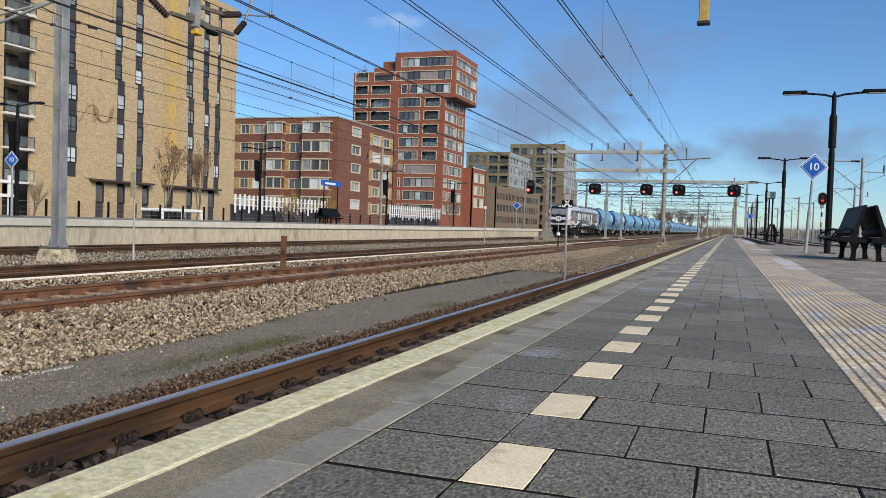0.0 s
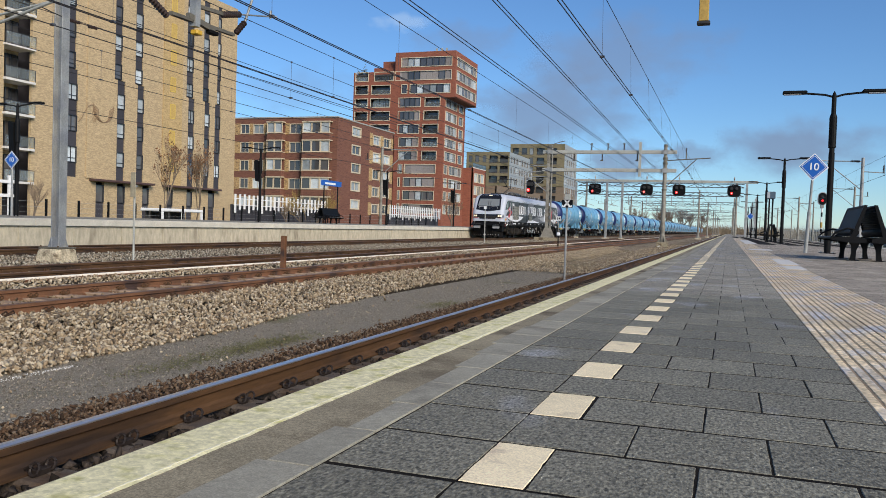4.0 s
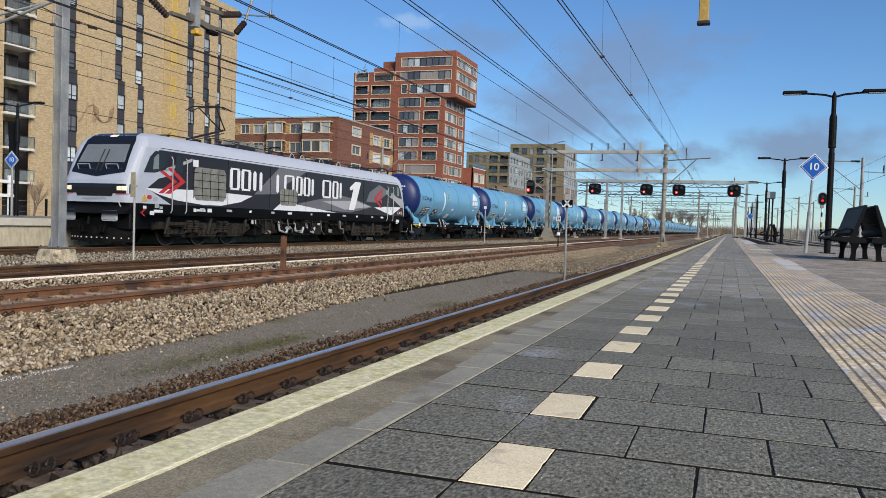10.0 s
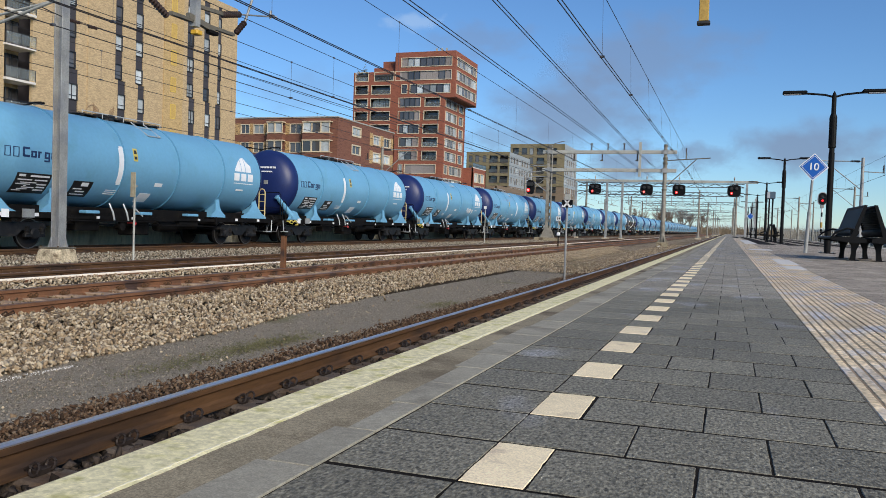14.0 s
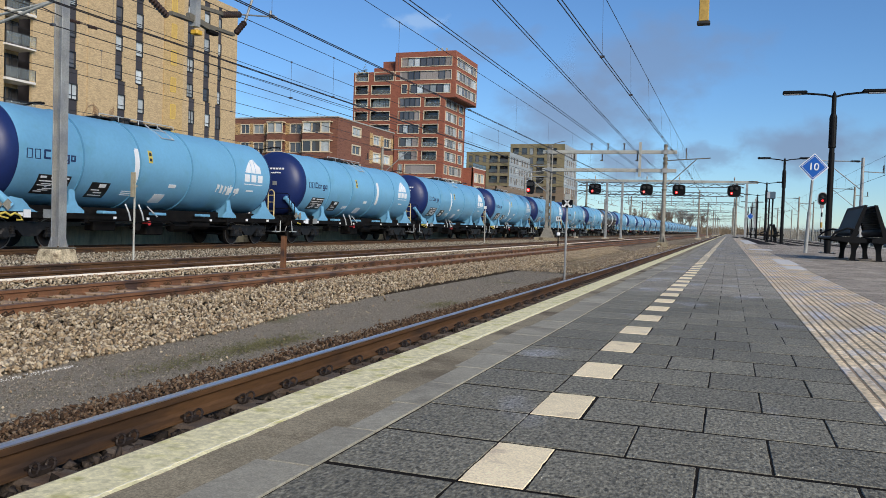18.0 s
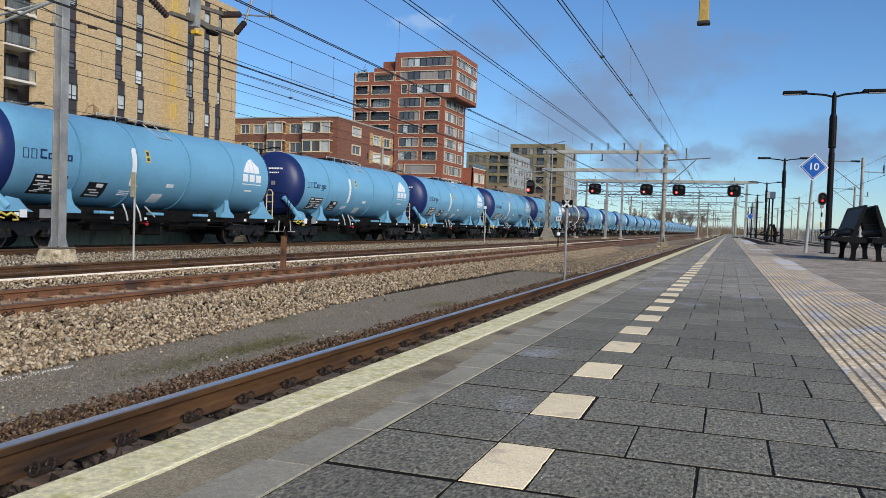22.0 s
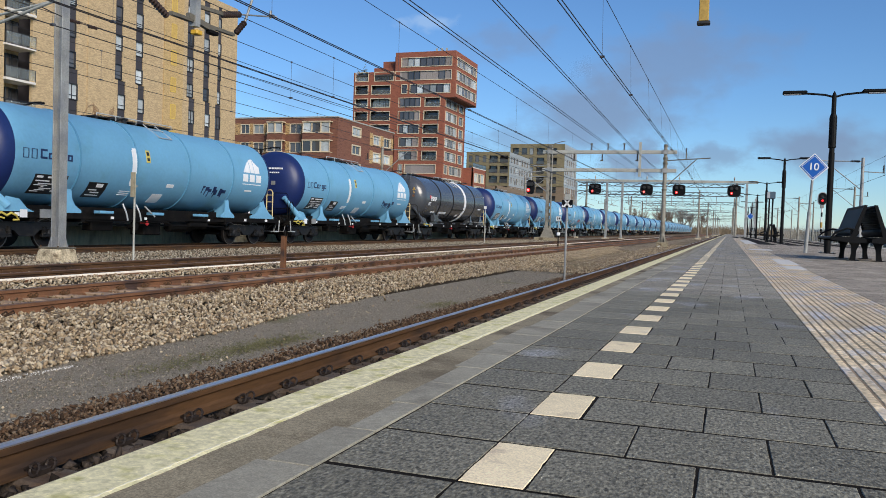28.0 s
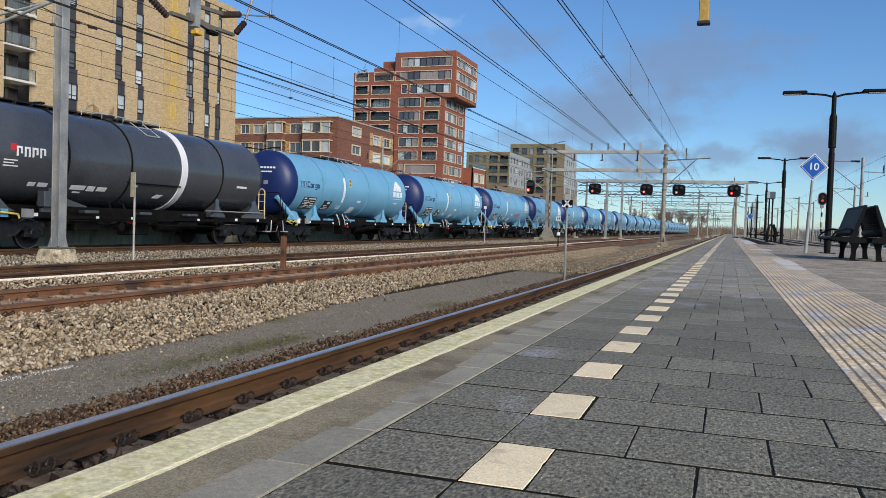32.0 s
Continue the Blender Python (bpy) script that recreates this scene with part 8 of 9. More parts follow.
for y in (25.0, 46.2, 67.4, 88.6, 109.8, 131):
    platform_lamp(2.62, y, 0, 4.47)
for y in (26.0, 44.6, 64.8, 83.0):
    l = platform_lamp(-28.2, y, ZL, 4.66)
    part("loudspeaker", Geo().prism([(-28.5, y - 0.12, 2.6 + ZL), (-28.25, y - 0.12, 2.55 + ZL), (-28.32, y - 0.12, 3.9 + ZL), (-28.6, y - 0.12, 3.95 + ZL)], (0, 0.22, 0)), BLACK, l, "tilted loudspeaker box")


def lettering(body, size, m):
    """Flat numerals as a mesh, centred."""
    cu = bpy.data.curves.new("number", "FONT")
    cu.body, cu.size, cu.align_x, cu.align_y, cu.extrude = body, size, "CENTER", "CENTER", 0.002
    cu.offset = 0.003
    ob = new("number", cu)
    dg = bpy.context.evaluated_depsgraph_get()
    me = bpy.data.meshes.new_from_object(ob.evaluated_get(dg))
    bpy.data.objects.remove(ob)
    me.materials.clear()
    me.materials.append(m)
    return me


def diamond_sign(x, y, z0, z, r, lean, label, text=True):
    t = thing("diamond_sign", label, "sign", "blue diamond signs", at=pose(x, y, z0, 0, lean, 0))
    h = z - z0
    part("post", Geo().tube((0, 0, 0), (0, 0, 1.15), 0.05, n=12).tube((0, 0, 1.15), (0, 0, h - r * 0.8), 0.035, n=12), GALV, t)
    dia = lambda q, yy: [(0, yy, h - q), (q, yy, h), (0, yy, h + q), (-q, yy, h)]
    part("border", Geo().prism(dia(r, -0.05), (0, 0.012, 0)), WHITE, t, "white border")
    fc = part("face", Geo().prism(dia(r * 0.91, -0.056), (0, 0.006, 0)), BLUE, t, "blue face")
    q0, q1 = r * 0.83, r * 0.79
    for sx, sz in ((1, 1), (1, -1), (-1, 1), (-1, -1)):
        part("inner_line", Geo().prism([(sx * q0, -0.0585, h), (0, -0.0585, h + sz * q0), (0, -0.0585, h + sz * q1), (sx * q1, -0.0585, h)], (0, 0.002, 0)), WHITE, fc)
    part("back_plate", Geo().prism(dia(r * 0.96, -0.037), (0, 0.015, 0)), SILVER, t)
    if text:
        me = lettering("10", r * 0.74, WHITE)
        part("number", me, None, fc, "white numerals 10", at=pose(0, -0.06, h, 90, 0, 0))
    return t


diamond_sign(2.02, 24.49, 0, 2.38, 0.38, 2.6, "blue diamond sign with white number 10 on leaning post")
diamond_sign(-27.9, 25.5, ZL, 2.53, 0.38, 0, "blue diamond sign with white number 10")
diamond_sign(2.25, 100, 0, 2.5, 0.42, 0, "blue diamond sign beside distant lamps", False)
diamond_sign(-24.5, 96, ZL, 3.0, 0.5, 0, "blue diamond sign at the platform end", False)


def bench(x, y, label="black perforated steel back-to-back bench"):
    """Two seats back to back under an A-shaped pair of backrests."""
    t = thing("bench", label, "bench", "platform benches", at=pose(x, y, 0))
    ya, yb = -0.85, 1.6
    for s in (-1, 1):
        seat = part("seat", Geo().tube((s * 0.68, ya, 0.46), (s * 0.68, yb, 0.46), 0.03, n=10), BLACK, t)
        for i in range(9):
            a = 0.13 + 0.055 * i
            part("slat", Geo().box(min(s * a, s * (a + 0.05)), max(s * a, s * (a + 0.05)), ya, yb, 0.455, 0.475), BLACK, seat)
        # pale strip stands in for the highlight along the black seat
        part("seat_edge", Geo().box(min(s * 0.66, s * 0.7), max(s * 0.66, s * 0.7), ya, yb, 0.472, 0.492, 0.006), GALV, t, "pale strip painting the highlight on the seat edge")
        back = part("backrest", Geo().tube((s * 0.1, ya, 1.1), (s * 0.1, yb, 1.1), 0.032, n=12), BLACK, t)
        for i in range(13):
            u = i / 12
            xx, zz = s * (0.3 - 0.2 * u - 0.012), 0.52 + 0.56 * u
            part("slat", Geo().box(xx - 0.016, xx + 0.016, ya, yb, zz, zz + 0.036, 0.008), BLACK, back)
        outer = [(0.315, 0.5), (0.285, 0.62), (0.23, 0.78), (0.165, 0.96), (0.112, 1.1)]
        poly = [(s * a, ya + 0.01, z) for a, z in outer] + [(s * (a - 0.012), ya + 0.01, z) for a, z in reversed(outer)]
        part("back_sheet", Geo().prism(poly, (0, yb - ya - 0.02, 0)), BLACK, t, "black perforated back sheet")
        part("lumbar_roll", Geo().tube((s * 0.27, ya + 0.01, 0.58), (s * 0.27, yb - 0.01, 0.58), 0.085, n=14), BLACK, t)
        for yy in (ya, yb):
            g = Geo().prism([(s * 0.7, yy - 0.02, 0.42), (s * 0.7, yy - 0.02, 0.475), (s * 0.36, yy - 0.02, 0.49), (s * 0.31, yy - 0.02, 0.56), (s * 0.12, yy - 0.02, 1.13), (s * 0.06, yy - 0.02, 1.13), (s * 0.24, yy - 0.02, 0.5), (s * 0.05, yy - 0.02, 0.45), (s * 0.05, yy - 0.02, 0.38), (s * 0.3, yy - 0.02, 0.36)], (0, 0.045, 0))
            part("side_frame", g, BLACK, t)
            part("armrest", Geo().pipe([(s * 0.68, yy, 0.47), (s * 0.63, yy, 0.55), (s * 0.52, yy, 0.61), (s * 0.4, yy, 0.655), (s * 0.3, yy, 0.64), (s * 0.27, yy, 0.58)], 0.02, 8), BLACK, t)
        for yy in (-0.5, 1.25):
            part("leg", Geo().prism([(s * 0.19, yy - 0.03, 0), (s * 0.3, yy - 0.03, 0), (s * 0.27, yy - 0.03, 0.16), (s * 0.28, yy - 0.03, 0.32), (s * 0.38, yy - 0.03, 0.44), (s * 0.02, yy - 0.03, 0.44), (s * 0.12, yy - 0.03, 0.36), (s * 0.18, yy - 0.03, 0.22)], (0, 0.07, 0)), BLACK, t)
            part("foot_plate", Geo().box(min(s * 0.12, s * 0.36), max(s * 0.12, s * 0.36), yy - 0.08, yy + 0.1, 0, 0.015), BLACK, t)
    return t


b1 = bench(2.64, 18.85)
copy_thing(b1, pose(2.55, 55.5, 0))
copy_thing(b1, pose(2.55, 96.5, 0))

t = thing("information_post", "information box on two black posts", "sign")
for x in (2.28, 2.48):
    part("post", Geo().tube((x, 54, 0), (x, 54, 2.7), 0.05), BLACK, t)
part("box", Geo().box(2.12, 2.62, 53.8, 54.2, 2.68, 3.12, 0.03), mat("grey_blue_box", (0.07, 0.105, 0.14), 0.5, var=0.1, bump=0), t)
part("box_face", Geo().box(2.14, 2.3, 53.785, 53.799, 2.72, 3.08), SILVER, t)
part("posts_foot", Geo().box(2.18, 2.58, 53.85, 54.15, 0, 0.02), BLACK, t)

# name board and bench on the far platform
t = thing("name_board", "blue station name board on two posts", "sign")
part("board", Geo().box(-28.22, -28.14, 52.75, 55.9, 3.02, 3.42, 0.01), BLUE, t, "blue board")
part("white_lettering", Geo().box(-28.139, -28.134, 53.2, 54.9, 3.12, 3.26), WHITE, t, "white lettering bar")
for y in (53.2, 55.4):
    part("post", Geo().tube((-28.2, y, ZL), (-28.2, y, 3.4), 0.05), BLACK, t)
copy_thing(b1, pose(-28.2, 53.6, ZL))

# ---- line-side posts ----
t = thing("kilometre_post", "slim grey post with a narrow ochre plate", "post")
part("post", Geo().tube((-15.2, 17.86, -0.9), (-15.2, 17.86, 1.0), 0.03), GALV_PALE, t)
part("plate", Geo().box(-15.28, -15.12, 17.78, 17.81, 0.93, 1.6, 0.006), mat("weathered_ochre_plate", (0.33, 0.29, 0.2), 0.7, var=0.2, scale=9, bump=0.1), t)
part("clamp", Geo().box(-15.26, -15.14, 17.81, 17.9, 1.2, 1.26), GALV, t)
t = thing("stub_post", "short rusty steel post in the ballast", "post")
part("web", Geo().box(-10.565, -10.545, 17.80, 17.90, -0.95, 0.04), RUST, t)
part("flange", Geo().box(-10.605, -10.505, 17.788, 17.8, -0.95, 0.04), RUST, t)
part("flange", Geo().box(-10.605, -10.505, 17.9, 17.912, -0.95, 0.04), RUST, t)
part("cap", Geo().box(-10.61, -10.5, 17.78, 17.92, 0.04, 0.05), RUST, t)
t = thing("shunting_sign", "black sign with white cross on a thin post", "sign")
part("post", Geo().tube((-3.96, 20.72, -1.0), (-3.96, 20.72, 1.2), 0.028), GALV, t)
part("board", Geo().box(-4.09, -3.81, 20.66, 20.69, 1.0, 1.2, 0.005), BLACK, t)
part("upper_plate", Geo().box(-4.02, -3.87, 20.66, 20.68, 1.205, 1.345, 0.004), GALV_PALE, t, "small blank grey plate")
g = Geo()
for s in (-1, 1):
    g.prism([(-3.95 - s * 0.115, 20.652, 1.02), (-3.95 - s * 0.05, 20.652, 1.02), (-3.95 + s * 0.075, 20.652, 1.185), (-3.95 + s * 0.03, 20.652, 1.185)], (0, 0.006, 0))
    g.prism([(-3.95 - s * 0.13, 20.651, 1.012), (-3.95 - s * 0.03, 20.651, 1.012), (-3.95 - s * 0.13, 20.651, 1.075)], (0, 0.006, 0))
part("white_cross", g, WHITE, t, "white painted cross with arrow feet")
for x, y, z in ((-16.5, 55.6, 1.84), (-16.4, 81.5, 1.62)):
    t = thing("marker_post", "thin pale post with a small white plate", "post", "small marker posts")
    part("post", Geo().tube((x, y, -0.95), (x, y, z), 0.035), GALV_PALE, t)
    hw = 0.23 if y > 60 else 0.1
    plate = part("plate", Geo().box(x - hw, x + hw, y - 0.06, y - 0.04, z - 2 * hw, z), WHITE, t)
    if y > 60:
        part("number", lettering("14", 0.42, BLACK), None, plate, "black numerals 14", at=pose(x, y - 0.062, z - hw, 90, 0, 0))
t = thing("dwarf_signal", "low white box on a short post", "signal")
part("post", Geo().tube((-10.5, 52.3, -0.95), (-10.5, 52.3, -0.05), 0.04), UNDER, t)
part("box", Geo().box(-10.6, -10.4, 52.2, 52.4, -0.05, 0.16, 0.03), WHITE, t)
t = thing("cable_marker", "white cable pipe lying on the ballast", "pipe")
part("pipe", Geo().tube((-5.9, 74, -0.9), (-5.7, 79, -0.88), 0.04), WHITE, t)

# ---- fences, trees and background ----
t = thing("platform_fence", "dark post fence behind the far platform", "fence", kind="structure")
for y in np.arange(28.0, 96, 2.4):
    part("post", Geo().box(-36.05, -35.95, y - 0.05, y + 0.05, -1.2, 1.15), BLACK, t)
g = Geo()
for z in (-0.2, 0.1, 0.4, 0.7, 1.0):
    g.tube((-36, 28, z), (-36, 94, z), 0.008, n=4)
part("wires", g, GALV, t)


def picket(y0, y1, x, z0, z1, zd, label):
    t = thing("slat_fence", label, "fence", "white slat fences")
    part("dark_base", Geo().box(x - 0.5, x - 0.4, y0, y1, -1.2, zd), DARKP, t)
    me = Geo().box(-0.03, 0.03, 0, 0.38, 0, 1.0).mesh("slat", WHITE)
    rs = random.Random(int(y0))
    y = y0
    while y < y1:
        low = z0 - (0.35 if round((y - y0) / 0.85) % 3 == 0 else 0.0) + rs.uniform(-0.04, 0.04)
        ob = part("slat", me, None, t, at=pose(x, y, low))
        ob.scale = (1, 0.8, z1 - low + rs.uniform(-0.03, 0.03))
        y += 0.85
    part("top_rail", Geo().box(x - 0.1, x - 0.04, y0, y1, z1 - 0.5, z1 - 0.42).box(x - 0.1, x - 0.04, y0, y1, z0 + 0.4, z0 + 0.48), WHITE, t)
    for yy in np.arange(y0 + 0.5, y1, 4):
        part("post", Geo().box(x - 0.25, x - 0.1, yy, yy + 0.12, -1.2, z1 - 0.3), DARKP, t)
    return t


picket(71.2, 91, -48, 1.3, 2.85, 1.8, "white slat fence over a dark base wall")
picket(111.5, 134, -48, 1.2, 3.05, 1.7, "white slat fence before the tower")
t = thing("white_fence", "white slatted enclosure beside the apartment block", "fence")
for y in (34.8, 36.6, 38.3, 39.9):
    part("slat", Geo().box(-44.05, -43.95, y, y + 0.35, -1.2, 2.7), WHITE, t)
part("rail", Geo().box(-44.0, -43.9, 34, 40.5, 1.3, 1.5).box(-44.0, -43.9, 34, 40.5, 2.2, 2.4), WHITE, t)

t = thing("cycle_shelter", "low white-framed shelter with dark glass", "shelter")
part("roof", Geo().box(-43.2, -41.2, 51.4, 56.7, 0.74, 0.98, 0.05), WHITE, t)
for y in (51.5, 54.0, 56.4):
    part("post", Geo().box(-41.35, -41.2, y, y + 0.2, -1.3, 0.76), WHITE, t)
part("glass_wall", Geo().box(-42.9, -42.85, 51.6, 56.5, -1.2, 0.73), PANE, t)

BARK = mat("bare_bark", (0.15, 0.115, 0.08), 0.9, var=0.25, scale=6, bump=0.3)
TWIG = mat("brown_twigs", (0.23, 0.17, 0.115), 0.9, var=0.2, bump=0)
TWIGY = mat("yellow_twigs", (0.32, 0.22, 0.06), 0.9, var=0.2, bump=0)


def bare_tree(x, y, z, h, seed, label, spread=0.35, twig=TWIG, levels=4, r0=0.09, multi=1, leaves=0):
    rs = random.Random(seed)
    t = thing("tree", label, "tree", "bare trees")
    trunk, limbs, twigs = Geo(), Geo(), Geo()
    tips = []

    def grow(p, d, L, r, lv):
        q = p + d * L
        (trunk if lv == levels else limbs if lv > 1 else twigs).tube(p, q, r, r * 0.65, n=6 if lv >= levels - 1 else 4 if lv > 1 else 3, caps=lv >= levels - 1)
        if lv == 0:
            tips.append(q)
            return
        n = 4 if lv > 2 else 5
        for i in range(n):
            a = rs.uniform(0.25, 0.9) if lv < levels else rs.uniform(0.15, 0.6)
            dd = (d + Vector((rs.gauss(0, spread), rs.gauss(0, spread), rs.uniform(0.05, 0.4)))).normalized()
            grow(p + d * L * (0.45 + 0.55 * (i + 1) / n), dd, L * rs.uniform(0.5, 0.75), r * 0.55, lv - 1)

    for k in range(multi):
        d = Vector((rs.gauss(0, 0.12 * multi), rs.gauss(0, 0.12 * multi), 1)).normalized()
        grow(Vector((x + rs.gauss(0, 0.1 * multi), y + rs.gauss(0, 0.1 * multi), z)), d, h * 0.4, r0, levels)
    part("trunk", trunk, BARK, t)
    part("branchwork", limbs, BARK, t)
    part("crown", twigs, twig, t)
    if leaves:
        g = Geo()
        for q in tips:
            if rs.random() < leaves:
                s = 0.11
                a = Vector((rs.uniform(-s, s), rs.uniform(-s, s), rs.uniform(-s, s)))
                g.add([q, q + a + Vector((s, 0, 0)), q + a + Vector((0, 0, s))], [(0, 1, 2)])
        part("dry_leaves", g, mat("dry_leaf", (0.22, 0.11, 0.05), 0.9, island=0.3), t)
    return t


bare_tree(-44, 54.6, -1.3, 8.6, 1, "slender bare tree with a few brown leaves", 0.27, leaves=0.3, levels=5, r0=0.08)
bare_tree(-44, 59.1, -1.3, 8.2, 2, "slender bare tree beside the brick block", 0.27, leaves=0.3, levels=5, r0=0.08)
bare_tree(-43, 40.8, -1.3, 4.6, 3, "small bare tree by the white enclosure")
bare_tree(-44, 128.5, -1.3, 8.2, 4, "bare tree before the tower", 0.45, leaves=0.3, r0=0.13)
bare_tree(-44, 81, -1.3, 6.2, 5, "yellow-twigged shrub before the slat fence", 0.5, TWIGY, 4, 0.05, 4)
bare_tree(-44.5, 76, -1.3, 4.2, 6, "small pale bare tree")
for i, (x, y, h) in enumerate(((-42, 330, 10), (-36, 345, 11), (-31, 380, 12), (-24, 400, 15), (-33, 420, 14), (-20, 425, 14), (-52, 300, 9), (-58, 330, 12), (-15, 470, 14))):
    bare_tree(x, y, -1.3, h, 20 + i, "large bare tree beyond the tracks", 0.5, TWIG, 5, 0.3, 2)


def thicket(name, n, x0, x1, y0, y1, h0, h1, m, label, seed):
    rs = random.Random(seed)
    g = Geo()
    for i in range(n):
        x, y = rs.uniform(x0, x1), rs.uniform(y0, y1)
        h = rs.uniform(h0, h1)
        for k in range(5):
            a = Vector((x + rs.gauss(0, 0.5), y + rs.gauss(0, 0.5), -1.3))
            b = a + Vector((rs.gauss(0, 0.2 * h), rs.gauss(0, 0.2 * h), h * rs.uniform(0.6, 1)))
            w = Vector((0.04 + 0.0002 * y, 0, 0))
            g.add([a - w, a + w, b], [(0, 1, 2)])
            for j in range(5):
                u = rs.uniform(0.3, 1)
                c = a + (b - a) * u
                d = c + Vector((rs.gauss(0, 0.16 * h), rs.gauss(0, 0.16 * h), rs.uniform(0.02, 0.22) * h))
                g.add([c - w * 0.6, c + w * 0.6, d], [(0, 1, 2)])
    me = bpy.data.meshes.new(name)
    me.from_pydata([tuple(v) for v in g.v], [], g.f)
    me.materials.append(m)
    return tagged(new(name, me), label, "bushes", kind="stuff")


# brown brush with distance haze put into its lighter tone
BRUSH = mat("winter_brush", (0.2, 0.155, 0.1), 0.95, var=0.3, scale=0.2, bump=0, island=0.35)
thicket("far_bushes", 900, -60, -27, 260, 640, 3, 7, BRUSH, "bare brown bushes along the line", 1)
thicket("right_bushes", 260, 22, 70, 200, 520, 1.6, 3.2, BRUSH, "bare brown bushes beyond the right-hand fence", 2)
thicket("end_bushes", 900, -60, 60, 640, 900, 4, 9, BRUSH, "bare brown trees on the horizon", 3)
t = thing("line_fence", "pale mesh fence beyond the right-hand track", "fence", kind="structure")
for y in np.arange(40, 300, 3.0):
    part("post", Geo().box(15.95, 16.05, y - 0.05, y + 0.05, -1.3, 1.9), GALV_PALE, t)
g = Geo()
for z in np.arange(-0.8, 1.8, 0.25):
    g.box(15.98, 16.0, 40, 299, z, z + 0.03)
part("mesh", g, GALV_PALE, t)
hall = thing("glass_shed", "long low grey glazed shed on the horizon", "shed")
part("wall", Geo().box(34, 40, 180, 420, -1.3, 2.6), GREYP, hall)
part("roof", Geo().box(33.6, 40.4, 179.5, 420.5, 2.6, 2.9), GALV_PALE, hall)
for y in np.arange(182, 418, 6):
    part("pane", Geo().box(33.9, 33.99, y, y + 4.6, 0.2, 2.2), PANE_BLUE, hall)



# ---- clouds drifting across the sky ----
def cloud_mat(name, col, scale, dens, seed):
    """A thin veil: billows cut out of a soft-edged oval."""
    m = bpy.data.materials.new(name)
    m.use_nodes = True
    n, l = m.node_tree.nodes, m.node_tree.links
    n.remove(n["Principled BSDF"])
    tc = n.new("ShaderNodeTexCoord")
    off = n.new("ShaderNodeMapping")
    off.inputs["Location"].default_value = (seed * 7.3, seed * 3.1, 0)
    off.inputs["Scale"].default_value = (1.0, 1.0, 1.6)
    l.new(tc.outputs["Object"], off.inputs[0])
    no = n.new("ShaderNodeTexNoise")
    no.inputs["Scale"].default_value, no.inputs["Detail"].default_value, no.inputs["Roughness"].default_value = scale, 5.0, 0.5
    l.new(off.outputs[0], no.inputs["Vector"])
    ge = n.new("ShaderNodeMapping")
    ge.inputs["Location"].default_value, ge.inputs["Scale"].default_value = (-1, -1, -1), (2, 2, 2)
    l.new(tc.outputs["Generated"], ge.inputs[0])
    sp = n.new("ShaderNodeSeparateXYZ")
    l.new(ge.outputs[0], sp.inputs[0])
    cb = n.new("ShaderNodeCombineXYZ")
    l.new(sp.outputs[0], cb.inputs[0])
    l.new(sp.outputs[2], cb.inputs[2])
    ln = n.new("ShaderNodeVectorMath")
    ln.operation = "LENGTH"
    l.new(cb.outputs[0], ln.inputs[0])
    fall = n.new("ShaderNodeMapRange")
    fall.inputs["From Min"].default_value, fall.inputs["From Max"].default_value = 0.1, 1.0
    fall.inputs["To Min"].default_value, fall.inputs["To Max"].default_value = 0.22, -0.5
    l.new(ln.outputs["Value"], fall.inputs[0])
    ad = n.new("ShaderNodeMath")
    l.new(no.outputs["Fac"], ad.inputs[0])
    l.new(fall.outputs[0], ad.inputs[1])
    rg = n.new("ShaderNodeMapRange")
    rg.interpolation_type = "SMOOTHSTEP"
    rg.inputs["From Min"].default_value, rg.inputs["From Max"].default_value = 0.26, 0.68
    rg.inputs["To Max"].default_value = dens
    l.new(ad.outputs[0], rg.inputs[0])
    em, tr, mx = n.new("ShaderNodeEmission"), n.new("ShaderNodeBsdfTransparent"), n.new("ShaderNodeMixShader")
    em.inputs[0].default_value = (*col, 1)
    l.new(rg.outputs[0], mx.inputs[0])
    l.new(tr.outputs[0], mx.inputs[1])
    l.new(em.outputs[0], mx.inputs[2])
    l.new(mx.outputs[0], n["Material Output"].inputs[0])
    return m


CLOUD_D = 3000.0
clouds = []


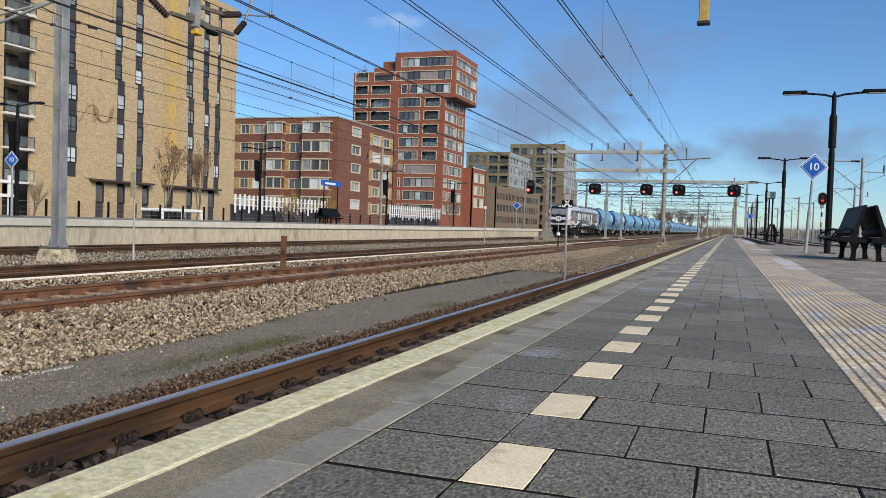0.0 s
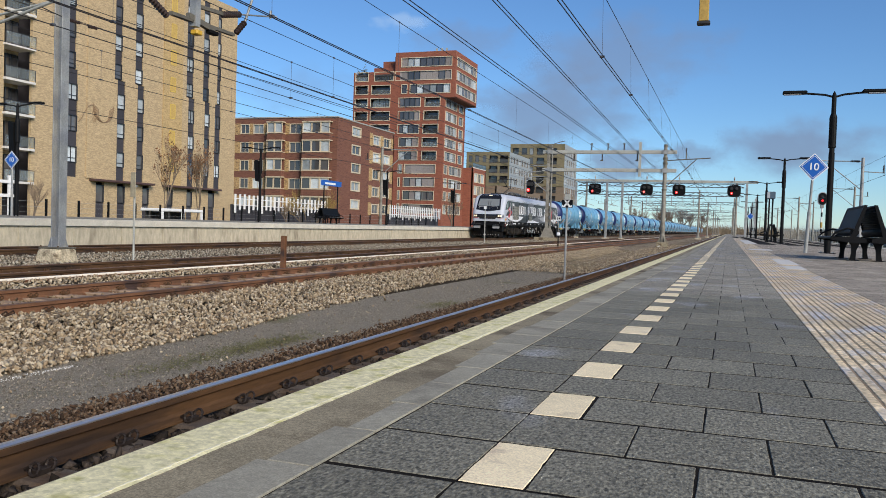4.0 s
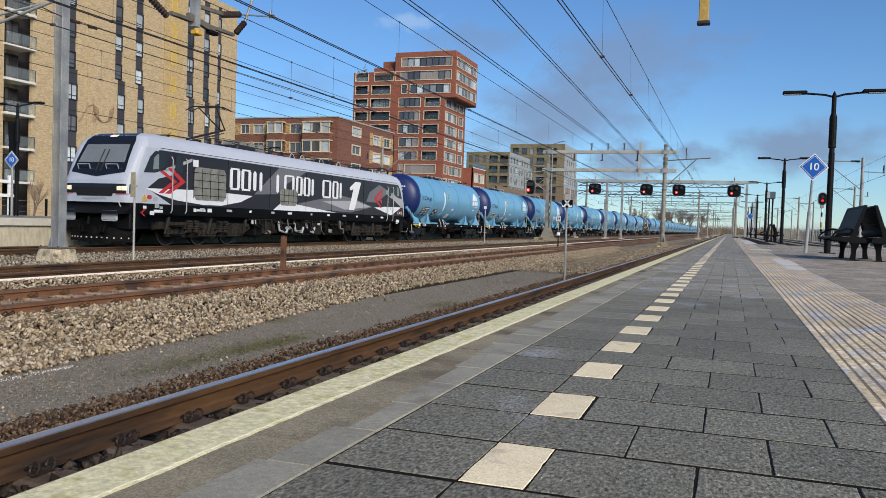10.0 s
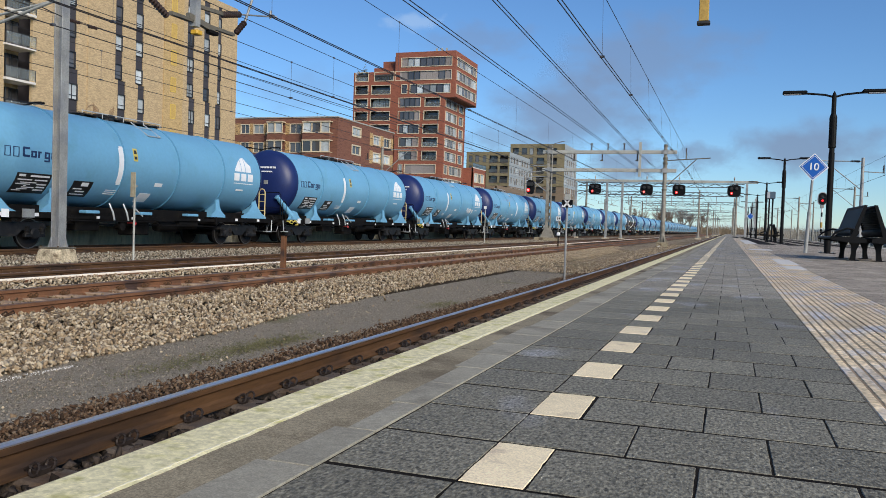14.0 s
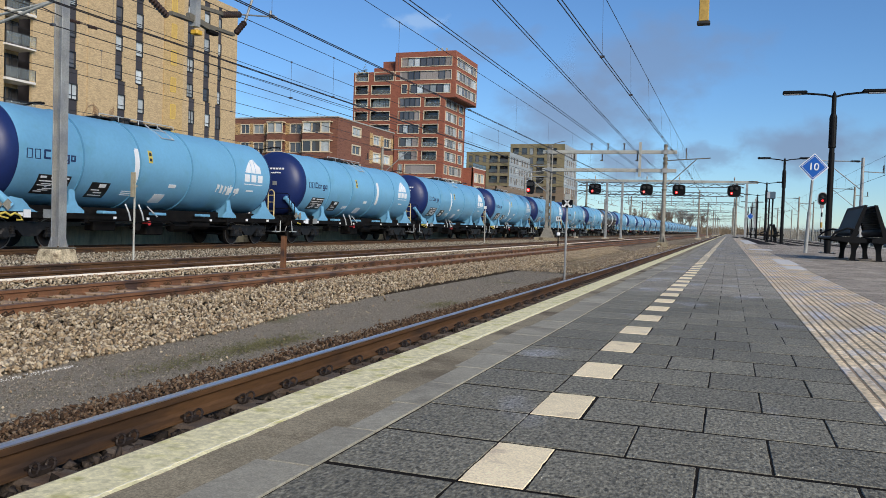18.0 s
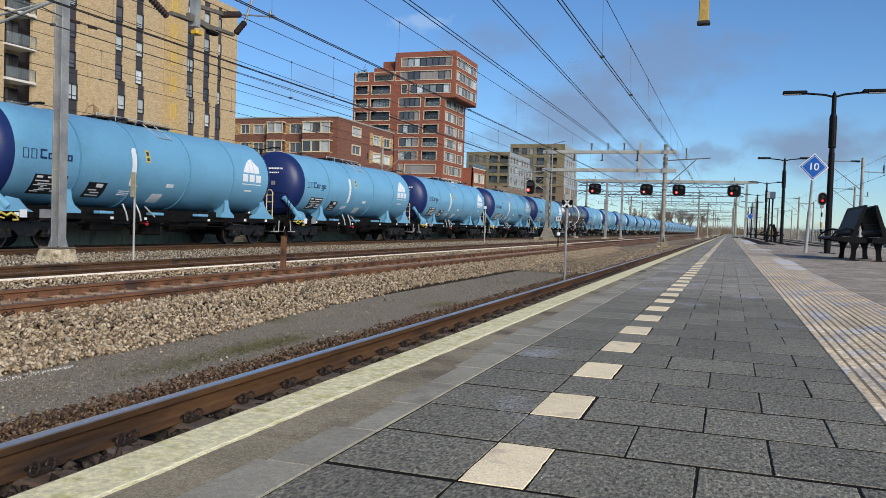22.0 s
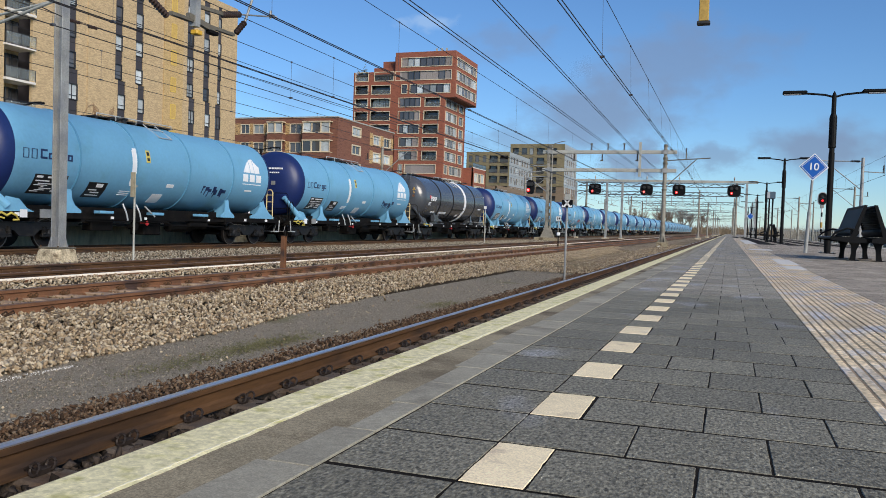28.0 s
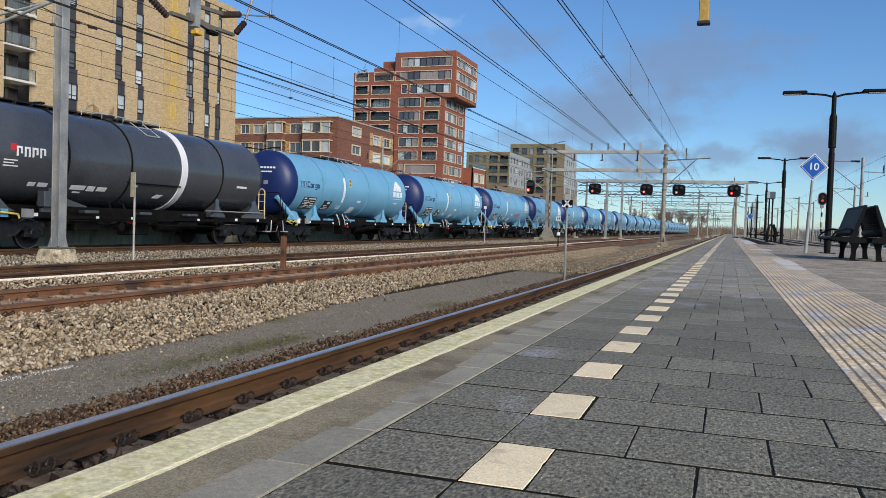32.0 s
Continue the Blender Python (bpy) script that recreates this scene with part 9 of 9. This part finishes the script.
def cloud(px, py, w, h, drift, col, dens, seed, label):
    """px, py: metres right of and above the line of sight on a far plane; drift: metres to the right over the whole time."""
    me = bpy.data.meshes.new("cloud")
    nx, nz = 12, 6
    v = [((i / nx - 0.5) * w, 40 * math.cos(math.pi * (i / nx - 0.5)), (k / nz - 0.5) * h) for k in range(nz + 1) for i in range(nx + 1)]
    f = [(k * (nx + 1) + i, k * (nx + 1) + i + 1, (k + 1) * (nx + 1) + i + 1, (k + 1) * (nx + 1) + i) for k in range(nz) for i in range(nx)]
    me.from_pydata(v, [], f)
    me.materials.append(cloud_mat("cloud_veil", col, 4.5 / w, dens, seed))
    ob = tagged(new("cloud", me), label, "cloud", "drifting clouds", "structure")
    def at(d):
        return Matrix.Rotation(radians(19.436), 4, "Z") @ Matrix.Translation((px + d, CLOUD_D + 40 * seed, py)) 
    clouds.append((ob, at(0.0), at(drift)))


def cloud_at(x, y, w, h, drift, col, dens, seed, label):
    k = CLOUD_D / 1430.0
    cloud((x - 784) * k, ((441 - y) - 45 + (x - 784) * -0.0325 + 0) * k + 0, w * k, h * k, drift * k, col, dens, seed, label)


MAUVE, PALEC = (0.215, 0.29, 0.44), (0.5, 0.66, 0.88)
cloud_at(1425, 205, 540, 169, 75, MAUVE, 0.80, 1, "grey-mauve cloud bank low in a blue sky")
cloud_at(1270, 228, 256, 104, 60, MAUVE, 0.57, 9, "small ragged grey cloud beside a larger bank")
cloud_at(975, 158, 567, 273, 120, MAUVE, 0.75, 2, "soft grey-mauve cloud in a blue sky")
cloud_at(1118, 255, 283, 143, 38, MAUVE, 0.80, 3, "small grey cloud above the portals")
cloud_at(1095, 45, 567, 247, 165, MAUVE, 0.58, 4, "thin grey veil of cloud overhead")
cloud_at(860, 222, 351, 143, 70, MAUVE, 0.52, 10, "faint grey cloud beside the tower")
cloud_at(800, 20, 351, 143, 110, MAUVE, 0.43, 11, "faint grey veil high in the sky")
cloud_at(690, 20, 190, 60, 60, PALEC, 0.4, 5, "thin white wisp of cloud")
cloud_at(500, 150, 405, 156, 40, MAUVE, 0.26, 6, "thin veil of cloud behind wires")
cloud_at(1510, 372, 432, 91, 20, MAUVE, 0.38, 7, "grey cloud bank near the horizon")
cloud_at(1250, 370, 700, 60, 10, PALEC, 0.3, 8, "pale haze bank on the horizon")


def motions():
    """The train rolls past at about 8 m/s, its wheels turning; the clouds drift."""
    for ob, m0, m1 in clouds:
        walk(ob, [(0, m0), (32.0, m1)])
    ts = [i * 0.07 for i in range(458)]
    way = [float(np.interp(t, [a for a, _ in SK], [b for _, b in SK])) for t in ts]
    for ob, d, wheels in train:
        walk(ob, [(t, pose(X4, 56.1 - s + d, ZR)) for t, s in SK])
        for wh, y, r in wheels:
            walk(wh, [(t, pose(0, y, r, math.degrees(s / r))) for t, s in zip(ts, way)])


motions()
